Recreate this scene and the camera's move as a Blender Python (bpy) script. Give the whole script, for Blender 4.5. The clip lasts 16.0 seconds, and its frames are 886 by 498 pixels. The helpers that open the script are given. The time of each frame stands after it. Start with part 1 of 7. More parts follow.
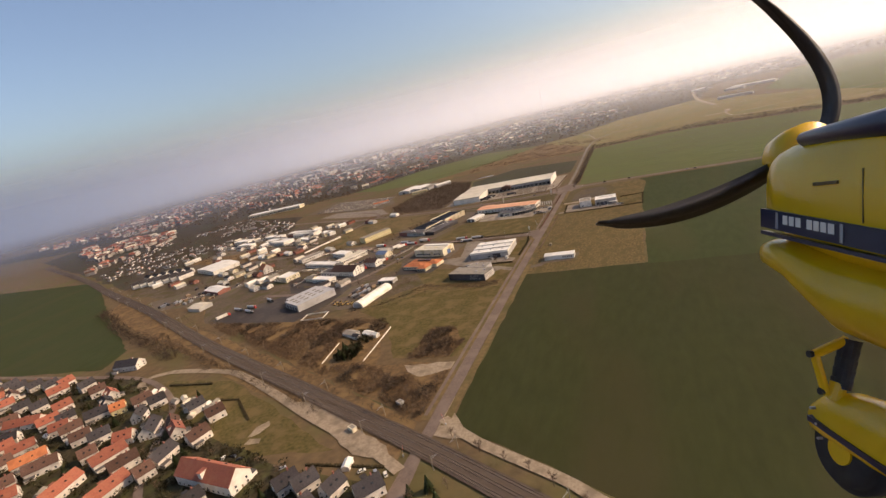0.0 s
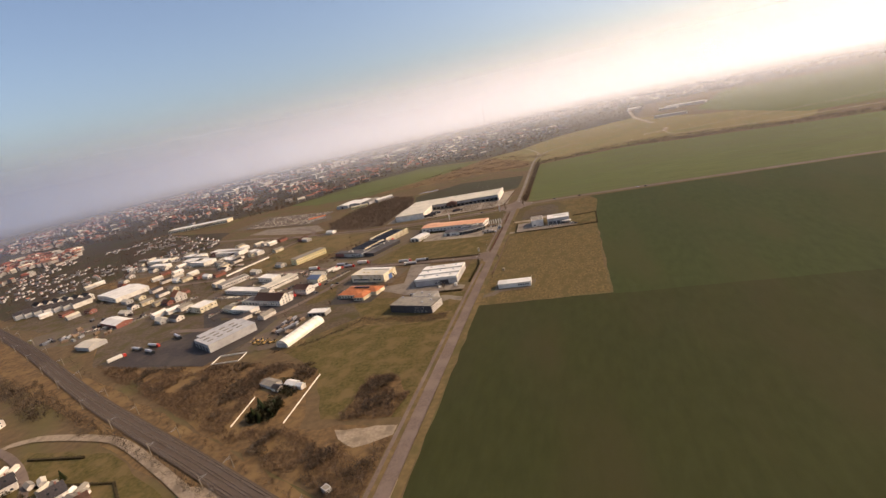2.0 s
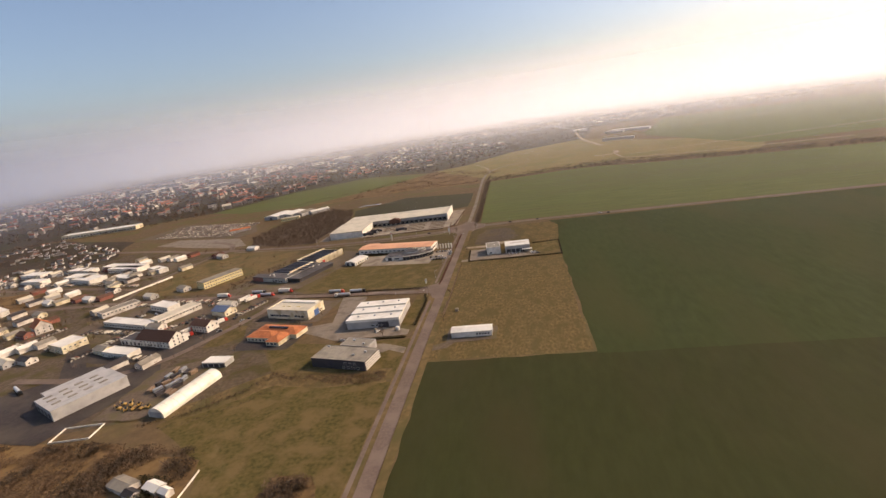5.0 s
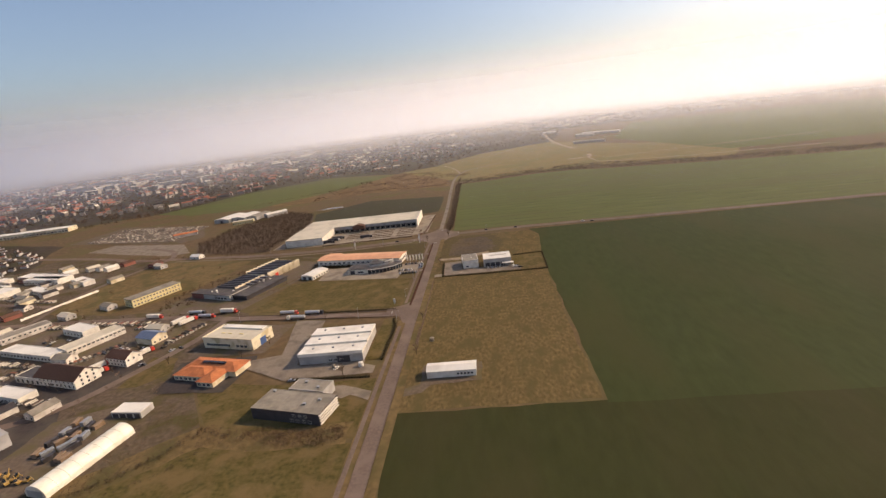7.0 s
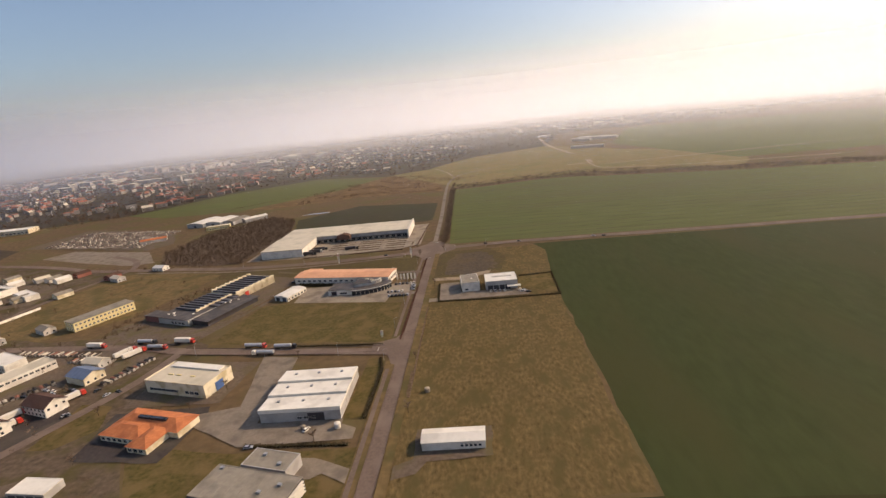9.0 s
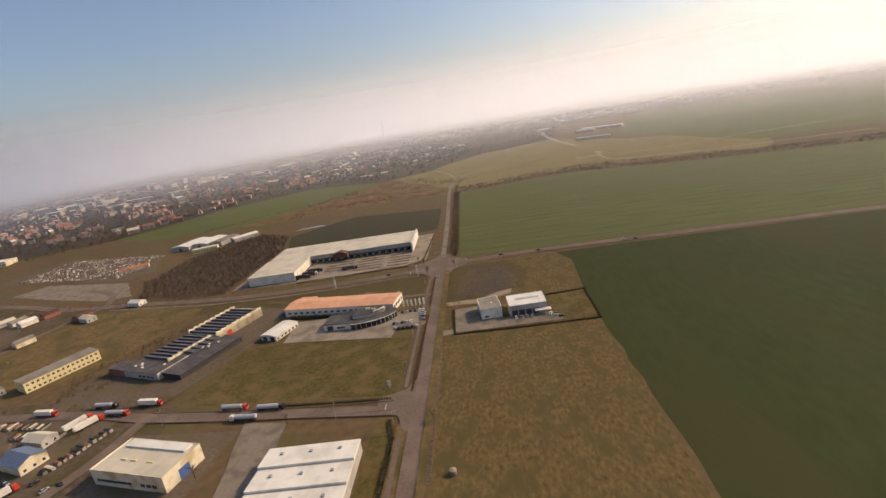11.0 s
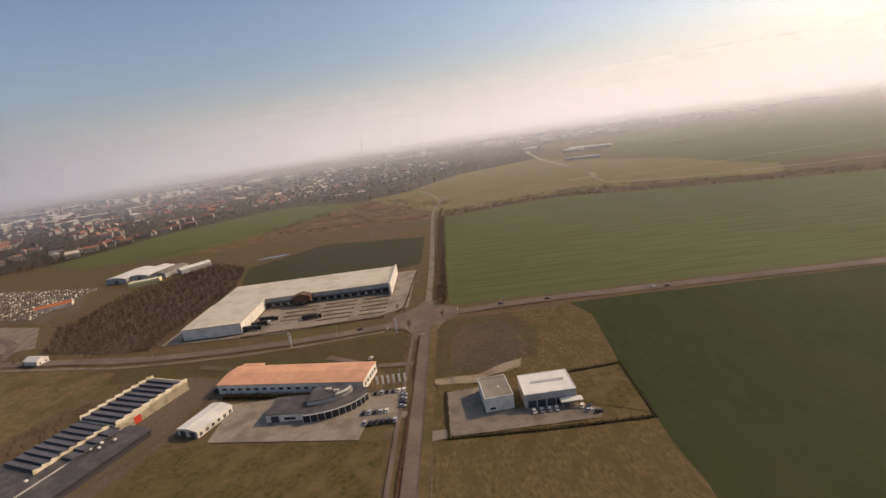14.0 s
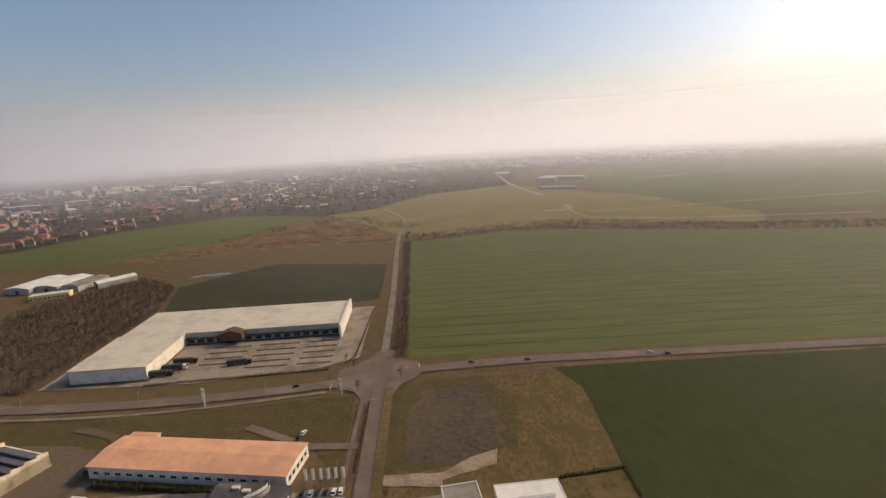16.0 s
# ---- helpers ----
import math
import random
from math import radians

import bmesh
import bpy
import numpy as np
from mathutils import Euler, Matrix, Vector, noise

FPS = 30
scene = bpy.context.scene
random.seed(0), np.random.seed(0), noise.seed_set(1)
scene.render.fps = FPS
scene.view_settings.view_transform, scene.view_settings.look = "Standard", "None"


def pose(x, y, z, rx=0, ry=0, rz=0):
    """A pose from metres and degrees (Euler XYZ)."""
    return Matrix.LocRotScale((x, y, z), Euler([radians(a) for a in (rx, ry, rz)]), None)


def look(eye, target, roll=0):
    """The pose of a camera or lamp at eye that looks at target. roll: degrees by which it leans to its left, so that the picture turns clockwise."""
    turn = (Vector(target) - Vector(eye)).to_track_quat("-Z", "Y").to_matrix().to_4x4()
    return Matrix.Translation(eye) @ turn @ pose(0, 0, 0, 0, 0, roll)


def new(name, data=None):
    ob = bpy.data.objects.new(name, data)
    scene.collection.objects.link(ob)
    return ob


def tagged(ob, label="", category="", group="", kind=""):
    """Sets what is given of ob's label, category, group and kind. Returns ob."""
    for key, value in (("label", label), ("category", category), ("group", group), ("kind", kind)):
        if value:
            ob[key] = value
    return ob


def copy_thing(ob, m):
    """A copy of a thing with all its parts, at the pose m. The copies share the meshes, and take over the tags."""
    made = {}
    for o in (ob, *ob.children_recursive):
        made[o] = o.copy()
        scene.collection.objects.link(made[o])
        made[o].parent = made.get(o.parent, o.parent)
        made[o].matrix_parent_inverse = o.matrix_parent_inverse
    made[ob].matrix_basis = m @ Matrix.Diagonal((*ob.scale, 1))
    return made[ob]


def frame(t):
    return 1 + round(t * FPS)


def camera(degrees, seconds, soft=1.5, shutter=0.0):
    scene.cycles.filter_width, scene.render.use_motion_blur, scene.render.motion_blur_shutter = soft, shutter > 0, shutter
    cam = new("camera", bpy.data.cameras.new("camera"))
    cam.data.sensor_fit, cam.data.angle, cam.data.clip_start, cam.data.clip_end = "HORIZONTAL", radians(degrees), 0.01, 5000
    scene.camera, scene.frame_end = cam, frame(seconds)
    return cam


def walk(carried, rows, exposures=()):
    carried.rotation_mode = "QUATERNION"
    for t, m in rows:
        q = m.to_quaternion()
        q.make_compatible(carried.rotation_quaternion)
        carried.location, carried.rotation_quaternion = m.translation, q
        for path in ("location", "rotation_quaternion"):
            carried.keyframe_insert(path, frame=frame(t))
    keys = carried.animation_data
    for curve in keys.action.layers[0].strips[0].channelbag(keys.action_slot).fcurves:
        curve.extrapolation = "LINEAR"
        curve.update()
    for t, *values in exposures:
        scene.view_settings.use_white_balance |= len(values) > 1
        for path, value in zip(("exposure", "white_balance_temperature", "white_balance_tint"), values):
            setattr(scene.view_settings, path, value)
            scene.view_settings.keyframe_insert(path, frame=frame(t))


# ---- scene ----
# The main road runs along +y through x = 0; the level crossing lies at the origin.
cam = camera(84.0, 16.0, soft=1.4)
PATH = [
    (0.0, 120.2, -186.5, 155.6, 24.23, -15.06, -13.99),
    (0.5, 114.9, -172.5, 154.6, 23.22, -15.08, -14.03),
    (1.0, 109.7, -158.4, 153.6, 21.35, -15.5, -14.08),
    (1.5, 104.6, -144.1, 152.7, 19.19, -15.73, -13.91),
    (2.0, 99.9, -129.9, 152.0, 17.16, -15.21, -12.36),
    (2.5, 95.5, -115.9, 151.0, 15.62, -14.89, -12.22),
    (3.0, 91.6, -101.8, 150.0, 14.34, -14.6, -12.18),
    (3.5, 87.8, -87.9, 149.0, 12.71, -14.6, -9.31),
    (4.0, 84.2, -73.6, 148.0, 11.23, -14.72, -8.1),
    (6.5, 66.7, 0.1, 142.9, 8.29, -15.67, -9.23),
    (7.0, 63.5, 14.8, 142.1, 5.74, -15.62, -7.13),
    (7.5, 60.7, 30.0, 141.6, 4.32, -15.87, -7.05),
    (8.0, 58.2, 45.5, 141.2, 4.33, -15.92, -5.98),
    (10.5, 46.2, 125.1, 138.6, 4.9, -15.03, -6.37),
    (11.0, 43.9, 141.1, 138.2, 4.73, -15.61, -9.35),
    (11.5, 41.8, 156.8, 138.0, 4.69, -15.29, -10.03),
    (12.0, 40.0, 172.1, 137.8, 4.11, -14.76, -8.82),
    (12.5, 38.3, 187.5, 137.6, 3.36, -14.88, -8.64),
    (13.0, 36.7, 203.2, 137.6, 3.19, -15.1, -8.99),
    (13.5, 35.4, 219.1, 137.4, 2.78, -14.6, -9.21),
    (14.0, 34.4, 235.1, 137.1, 1.9, -14.19, -8.12),
    (14.5, 33.6, 251.2, 137.1, 0.05, -12.99, -4.83),
    (15.0, 33.2, 267.9, 137.3, -1.42, -13.57, -5.02),
    (15.5, 33.2, 284.3, 137.7, -2.48, -13.2, -3.71),
    (16.0, 33.3, 300.6, 137.8, -2.54, -12.63, -3.0),
]


def aim(x, y, z, yaw, pitch, roll):
    return pose(x, y, z, 90 + pitch, 0, yaw) @ pose(0, 0, 0, 0, 0, roll)


walk(cam, [(t, aim(*row)) for t, *row in PATH], [(0.0, 0.27, 7550, 17), (8.0, 0.15, 7450, 16), (12.0, -0.06, 7300, 14), (16.0, -0.2, 7200, 14)])

# ---- light ----
SUN_TURN, SUN_UP = 66.0, 34.0
world = bpy.data.worlds.new("world")
scene.world = world
world.use_nodes = True
wn = world.node_tree
wn.nodes.clear()
sky = wn.nodes.new("ShaderNodeTexSky")
sky.sky_type, sky.sun_disc = "NISHITA", False
sky.sun_elevation, sky.sun_rotation = radians(SUN_UP), radians(SUN_TURN)
sky.altitude, sky.air_density, sky.dust_density, sky.ozone_density = 100, 1.0, 3.0, 4.2
back = wn.nodes.new("ShaderNodeBackground")
back.inputs["Strength"].default_value = 0.15
wout = wn.nodes.new("ShaderNodeOutputWorld")
wn.links.new(sky.outputs[0], back.inputs["Color"])
wn.links.new(back.outputs[0], wout.inputs["Surface"])
sun = new("sun", bpy.data.lights.new("sun", "SUN"))
sun.data.energy, sun.data.angle, sun.data.color = 3.25, radians(0.6), (1.0, 0.82, 0.6)
st, su = radians(SUN_TURN), radians(SUN_UP)
TO_SUN = Vector((math.sin(st) * math.cos(su), math.cos(st) * math.cos(su), math.sin(su)))
sun.matrix_world = look(TO_SUN * 300 + Vector((0, 300, 0)), (0, 300, 0))


# ---- materials ----
def material(name, dark, light, size=1.0, rough=0.8, metal=0.0, bump=0.15, third=None, patch=14.0, spread=0.5, tone=0.0, across=None, spec=0.5):
    """Two colours mixed by a fine grain, a third by broad patches; sizes in metres."""
    m = bpy.data.materials.new(name)
    m.use_nodes = True
    nt = m.node_tree
    b = nt.nodes["Principled BSDF"]
    b.inputs["Roughness"].default_value, b.inputs["Metallic"].default_value = rough, metal
    b.inputs["Specular IOR Level"].default_value = spec
    where = nt.nodes.new("ShaderNodeTexCoord")
    vec = where.outputs["Object"]
    if across:
        stretch = nt.nodes.new("ShaderNodeMapping")
        stretch.inputs["Scale"].default_value = across
        nt.links.new(vec, stretch.inputs["Vector"])
        vec = stretch.outputs["Vector"]

    def grain(scale, detail):
        n = nt.nodes.new("ShaderNodeTexNoise")
        n.inputs["Scale"].default_value, n.inputs["Detail"].default_value = scale, detail
        nt.links.new(vec, n.inputs["Vector"])
        return n.outputs["Fac"]

    def ramp(fac, lo, hi):
        r = nt.nodes.new("ShaderNodeMapRange")
        r.inputs["From Min"].default_value, r.inputs["From Max"].default_value = lo, hi
        nt.links.new(fac, r.inputs["Value"])
        return r.outputs["Result"]

    def mix(fac, a, c):
        x = nt.nodes.new("ShaderNodeMix")
        x.data_type = "RGBA"
        nt.links.new(fac, x.inputs["Factor"])
        for sock, val in ((x.inputs[6], a), (x.inputs[7], c)):
            if isinstance(val, tuple):
                sock.default_value = (*val, 1)
            else:
                nt.links.new(val, sock)
        return x.outputs[2]

    fine = grain(1.0 / size, 6)
    col = mix(ramp(fine, 0.5 - spread / 2, 0.5 + spread / 2), dark, light)
    if third:
        col = mix(ramp(grain(1.0 / patch, 4), 0.47, 0.64), col, third)
    if tone:
        info = nt.nodes.new("ShaderNodeObjectInfo")
        hsv = nt.nodes.new("ShaderNodeHueSaturation")
        span = nt.nodes.new("ShaderNodeMapRange")
        span.inputs["To Min"].default_value, span.inputs["To Max"].default_value = 1 - tone, 1 + tone
        nt.links.new(info.outputs["Random"], span.inputs["Value"])
        nt.links.new(span.outputs["Result"], hsv.inputs["Value"])
        nt.links.new(col, hsv.inputs["Color"])
        col = hsv.outputs["Color"]
    nt.links.new(col, b.inputs["Base Color"])
    if bump:
        bp = nt.nodes.new("ShaderNodeBump")
        bp.inputs["Strength"].default_value, bp.inputs["Distance"].default_value = min(1.0, bump), size * 0.3
        nt.links.new(fine, bp.inputs["Height"])
        nt.links.new(bp.outputs["Normal"], b.inputs["Normal"])
    return m


M = {}
M["earth"] = material("earth", (0.095, 0.065, 0.035), (0.165, 0.11, 0.057), 6, third=(0.115, 0.094, 0.038), patch=60, spec=0.06)
M["scrub_ground"] = material("scrub_ground", (0.085, 0.053, 0.027), (0.185, 0.115, 0.053), 4, third=(0.2, 0.126, 0.056), patch=18, spread=0.35, spec=0.06)
M["meadow"] = material("meadow", (0.078, 0.056, 0.022), (0.185, 0.128, 0.054), 1.8, third=(0.098, 0.076, 0.029), patch=8, spread=0.45, across=(1.0, 0.5, 1.0), spec=0.06)
M["dry_grass"] = material("dry_grass", (0.11, 0.078, 0.033), (0.2, 0.135, 0.062), 4, third=(0.1, 0.082, 0.032), patch=20, spec=0.06)
M["lawn"] = material("lawn", (0.06, 0.052, 0.016), (0.135, 0.1, 0.036), 2.4, third=(0.15, 0.104, 0.045), patch=13, spread=0.45, spec=0.06)
M["crop"] = material("crop", (0.035, 0.043, 0.0135), (0.054, 0.062, 0.021), 5, third=(0.053, 0.054, 0.019), patch=60, spread=0.8, across=(1.0, 0.3, 1.0), spec=0.06)
M["crop_brown"] = material("crop_brown", (0.032, 0.034, 0.011), (0.049, 0.05, 0.017), 5, third=(0.049, 0.043, 0.017), patch=60, spread=0.8, across=(1.0, 0.3, 1.0), spec=0.06)
# Crop green of the far fields, made paler to take in the haze before them.
M["crop_light"] = material("crop_light", (0.085, 0.098, 0.033), (0.125, 0.135, 0.048), 6, third=(0.105, 0.108, 0.042), patch=60, across=(0.12, 1.0, 1.0), spec=0.06)
M["plough"] = material("plough", (0.06, 0.046, 0.032), (0.125, 0.096, 0.068), 3, third=(0.125, 0.09, 0.048), patch=40, spec=0.06)
M["wood_floor"] = material("wood_floor", (0.09, 0.064, 0.045), (0.14, 0.1, 0.07), 5, spec=0.06)
M["asphalt"] = material("asphalt", (0.135, 0.098, 0.076), (0.185, 0.136, 0.106), 1.2, third=(0.2, 0.148, 0.115), patch=18, rough=0.75, spec=0.06)
M["yard"] = material("yard", (0.105, 0.078, 0.057), (0.165, 0.125, 0.09), 2, third=(0.12, 0.098, 0.05), patch=15, spec=0.06)
M["yard_dark"] = material("yard_dark", (0.05, 0.043, 0.04), (0.075, 0.062, 0.055), 2, third=(0.09, 0.075, 0.06), patch=20, spec=0.06)
M["concrete"] = material("concrete", (0.24, 0.2, 0.15), (0.33, 0.27, 0.2), 2.5, third=(0.2, 0.16, 0.12), patch=12, spec=0.06)
M["paving"] = material("paving", (0.2, 0.165, 0.125), (0.26, 0.21, 0.16), 1.5, third=(0.16, 0.13, 0.1), patch=9, spec=0.06)
M["gravel"] = material("gravel", (0.24, 0.18, 0.12), (0.36, 0.28, 0.19), 1.5, third=(0.2, 0.15, 0.1), patch=9, spec=0.06)
M["ballast"] = material("ballast", (0.075, 0.055, 0.041), (0.125, 0.093, 0.07), 0.6, third=(0.1, 0.072, 0.052), patch=10, spec=0.06)
M["rail"] = material("rail", (0.06, 0.045, 0.035), (0.12, 0.09, 0.07), 0.5, rough=0.5, metal=0.3)
M["timber"] = material("timber", (0.15, 0.115, 0.088), (0.21, 0.165, 0.125), 0.5, spec=0.06)
M["white_paint"] = material("white_paint", (0.68, 0.62, 0.52), (0.8, 0.74, 0.63), 2, third=(0.6, 0.54, 0.45), patch=5, bump=0.03, rough=0.6)
M["road_paint"] = material("road_paint", (0.3, 0.27, 0.23), (0.5, 0.46, 0.4), 0.6, bump=0.05)
M["white_roof"] = material("white_roof", (0.7, 0.65, 0.55), (0.8, 0.75, 0.65), 4, third=(0.62, 0.57, 0.48), patch=9, bump=0.05, rough=0.55)
M["cream_wall"] = material("cream_wall", (0.66, 0.57, 0.4), (0.76, 0.67, 0.48), 3, third=(0.48, 0.38, 0.22), patch=6, bump=0.04)
M["render_wall"] = material("render_wall", (0.56, 0.5, 0.42), (0.72, 0.66, 0.57), 2, third=(0.46, 0.4, 0.33), patch=5, bump=0.05, tone=0.14)
M["yellow_wall"] = material("yellow_wall", (0.62, 0.5, 0.24), (0.74, 0.62, 0.33), 2, bump=0.04)
M["pale_roof"] = material("pale_roof", (0.54, 0.47, 0.34), (0.64, 0.56, 0.42), 5, third=(0.48, 0.42, 0.3), patch=14, bump=0.05, rough=0.6)
M["grey_roof"] = material("grey_roof", (0.23, 0.2, 0.155), (0.3, 0.262, 0.205), 3, third=(0.19, 0.165, 0.13), patch=8, bump=0.06, rough=0.7, spec=0.15)
M["dark_roof"] = material("dark_roof", (0.06, 0.055, 0.055), (0.095, 0.085, 0.08), 3, third=(0.12, 0.105, 0.095), patch=7, bump=0.06, rough=0.7, spec=0.2)
M["slate"] = material("slate", (0.028, 0.025, 0.027), (0.06, 0.052, 0.05), 0.8, bump=0.3, tone=0.3, spec=0.2)
M["brown_tile"] = material("brown_tile", (0.075, 0.04, 0.028), (0.14, 0.074, 0.05), 0.8, bump=0.3, tone=0.3, spec=0.2)
M["red_tile"] = material("red_tile", (0.22, 0.06, 0.032), (0.34, 0.1, 0.05), 0.8, bump=0.3, third=(0.3, 0.1, 0.05), patch=4, tone=0.22)
M["orange_tile"] = material("orange_tile", (0.42, 0.13, 0.05), (0.55, 0.2, 0.08), 1.2, bump=0.2, third=(0.36, 0.12, 0.05), patch=5, spec=0.2)
M["salmon_roof"] = material("salmon_roof", (0.62, 0.3, 0.16), (0.72, 0.38, 0.21), 4, third=(0.58, 0.29, 0.16), patch=12, bump=0.05)
M["grey_clad"] = material("grey_clad", (0.38, 0.355, 0.32), (0.48, 0.45, 0.41), 3, third=(0.33, 0.31, 0.28), patch=6, bump=0.04, rough=0.5)
M["blue_clad"] = material("blue_clad", (0.09, 0.12, 0.18), (0.14, 0.18, 0.26), 2, bump=0.04, rough=0.5)
M["dark_clad"] = material("dark_clad", (0.04, 0.035, 0.038), (0.07, 0.06, 0.06), 2, bump=0.04, rough=0.6)
M["red_brick"] = material("red_brick", (0.2, 0.07, 0.05), (0.3, 0.11, 0.075), 0.7, bump=0.2)
M["glass"] = material("glass", (0.02, 0.025, 0.03), (0.035, 0.042, 0.05), 2, rough=0.08, bump=0)
M["rubber"] = material("rubber", (0.012, 0.012, 0.013), (0.03, 0.03, 0.03), 0.05, rough=0.85)
M["steel"] = material("steel", (0.5, 0.49, 0.47), (0.64, 0.62, 0.59), 1.0, rough=0.35, metal=0.25, bump=0.02)
M["zinc"] = material("zinc", (0.3, 0.3, 0.3), (0.42, 0.42, 0.41), 1.0, rough=0.5, metal=0.5, bump=0.03)
M["bark"] = material("bark", (0.07, 0.05, 0.035), (0.13, 0.095, 0.065), 0.4, bump=0.4, spec=0.06)
M["twig"] = material("twig", (0.11, 0.076, 0.052), (0.21, 0.145, 0.095), 2.0, bump=0, spec=0.06)
M["twig_red"] = material("twig_red", (0.1, 0.05, 0.035), (0.17, 0.085, 0.055), 1.5, bump=0, spec=0.06)
M["needle"] = material("needle", (0.016, 0.022, 0.01), (0.035, 0.045, 0.018), 1.0, bump=0, spec=0.06)
M["hedge"] = material("hedge", (0.045, 0.036, 0.02), (0.085, 0.066, 0.035), 1.0, bump=0.4, spec=0.06)
M["red_paint"] = material("red_paint", (0.5, 0.04, 0.025), (0.6, 0.06, 0.035), 1, rough=0.35, bump=0)
M["orange_paint"] = material("orange_paint", (0.4, 0.24, 0.06), (0.5, 0.3, 0.08), 1, rough=0.4, bump=0)
M["blue_paint"] = material("blue_paint", (0.05, 0.1, 0.25), (0.08, 0.15, 0.32), 1, rough=0.35, bump=0)
M["black_paint"] = material("black_paint", (0.015, 0.015, 0.018), (0.03, 0.03, 0.034), 1, rough=0.3, bump=0)
M["silver_paint"] = material("silver_paint", (0.4, 0.4, 0.41), (0.5, 0.5, 0.51), 1, rough=0.3, metal=0.4, bump=0)
M["tarp"] = material("tarp", (0.74, 0.68, 0.54), (0.82, 0.77, 0.64), 2, third=(0.68, 0.62, 0.48), patch=4, bump=0.1, rough=0.5)
M["timber_wall"] = material("timber_wall", (0.2, 0.13, 0.08), (0.3, 0.2, 0.12), 0.6, bump=0.2)
M["town_wall"] = material("town_wall", (0.17, 0.145, 0.12), (0.36, 0.32, 0.27), 20, bump=0, spread=0.3)
M["town_red"] = material("town_red", (0.2, 0.075, 0.045), (0.34, 0.125, 0.07), 30, bump=0, spread=0.3)
M["tooth"] = material("tooth", (0.07, 0.068, 0.078), (0.12, 0.115, 0.125), 1.5, bump=0.1, rough=0.6, spec=0.2)
M["scrub_twig"] = material("scrub_twig", (0.085, 0.055, 0.035), (0.17, 0.11, 0.066), 2.0, bump=0, spec=0.06)
M["fallow"] = material("fallow", (0.05, 0.046, 0.028), (0.075, 0.066, 0.04), 4, third=(0.06, 0.058, 0.03), patch=40, across=(0.3, 1.0, 1.0), spec=0.06)
M["steppe"] = material("steppe", (0.15, 0.115, 0.046), (0.24, 0.18, 0.078), 8, third=(0.16, 0.14, 0.055), patch=60, spec=0.06)
M["town_floor"] = material("town_floor", (0.045, 0.035, 0.026), (0.085, 0.064, 0.046), 12, third=(0.06, 0.055, 0.03), patch=60, spec=0.06)
M["garden"] = material("garden", (0.032, 0.027, 0.014), (0.078, 0.06, 0.032), 2.5, third=(0.075, 0.07, 0.026), patch=11, spread=0.35, spec=0.06)
M["garden_bush"] = material("garden_bush", (0.022, 0.021, 0.011), (0.05, 0.043, 0.022), 1.0, bump=0, spec=0.06)
M["works_ground"] = material("works_ground", (0.075, 0.056, 0.038), (0.15, 0.11, 0.075), 3, third=(0.085, 0.07, 0.027), patch=16, spread=0.4, spec=0.06)
M["wood_crown"] = material("wood_crown", (0.095, 0.068, 0.047), (0.18, 0.128, 0.086), 2.0, bump=0, spec=0.06)
M["dull_grass"] = material("dull_grass", (0.066, 0.054, 0.021), (0.125, 0.094, 0.038), 2.0, third=(0.085, 0.063, 0.03), patch=9, spread=0.5, spec=0.06)
M["dark_crown"] = material("dark_crown", (0.05, 0.037, 0.026), (0.1, 0.072, 0.05), 2.0, bump=0, spec=0.06)
M["water"] = material("water", (0.05, 0.05, 0.05), (0.07, 0.07, 0.07), 3, rough=0.05, bump=0.02)


# ---- helpers for meshes ----
def finish(bm, name, mat, parent=None, label="", smooth=False):
    me = bpy.data.meshes.new(name)
    bm.normal_update()
    bm.to_mesh(me)
    bm.free()
    for mm in (mat if isinstance(mat, (list, tuple)) else [mat]):
        me.materials.append(mm)
    if smooth:
        for p in me.polygons:
            p.use_smooth = True
    ob = new(name, me)
    if parent:
        ob.parent = parent
    if label:
        tagged(ob, label)
    return ob


def part(name, bm, mat, parent=None, label="", smooth=False):
    return finish(bm, name, mat, parent, label, smooth)


def thing(name, label, category, x=0, y=0, z=0, turn=0, group="", kind=""):
    e = new(name)
    e.empty_display_size = 0.5
    e.matrix_basis = pose(x, y, z, 0, 0, turn)
    return tagged(e, label, category, group, kind)


def share(ob, parent, m, name=None):
    """One more object on the same mesh."""
    o = new(name or ob.name.split(".")[0], ob.data)
    o.parent = parent
    o.matrix_basis = m
    return o


def box(bm, x0, x1, y0, y1, z0, z1, bevel=0.0, mat=0):
    vs = [bm.verts.new(p) for p in ((x0, y0, z0), (x1, y0, z0), (x1, y1, z0), (x0, y1, z0), (x0, y0, z1), (x1, y0, z1), (x1, y1, z1), (x0, y1, z1))]
    fs = [bm.faces.new([vs[i] for i in q]) for q in ((3, 2, 1, 0), (4, 5, 6, 7), (0, 1, 5, 4), (1, 2, 6, 5), (2, 3, 7, 6), (3, 0, 4, 7))]
    for f in fs:
        f.material_index = mat
    if bevel:
        es = list({e for f in fs for e in f.edges})
        bmesh.ops.bevel(bm, geom=es, offset=bevel, segments=1, affect="EDGES")
    return fs


def prism(bm, pts, z0, z1, mat=0):
    """An upright prism over a counter-clockwise outline."""
    lo = [bm.verts.new((x, y, z0)) for x, y in pts]
    hi = [bm.verts.new((x, y, z1)) for x, y in pts]
    n = len(pts)
    fs = [bm.faces.new(hi), bm.faces.new(lo[::-1])]
    fs += [bm.faces.new((lo[i], lo[(i + 1) % n], hi[(i + 1) % n], hi[i])) for i in range(n)]
    for f in fs:
        f.material_index = mat
    return fs


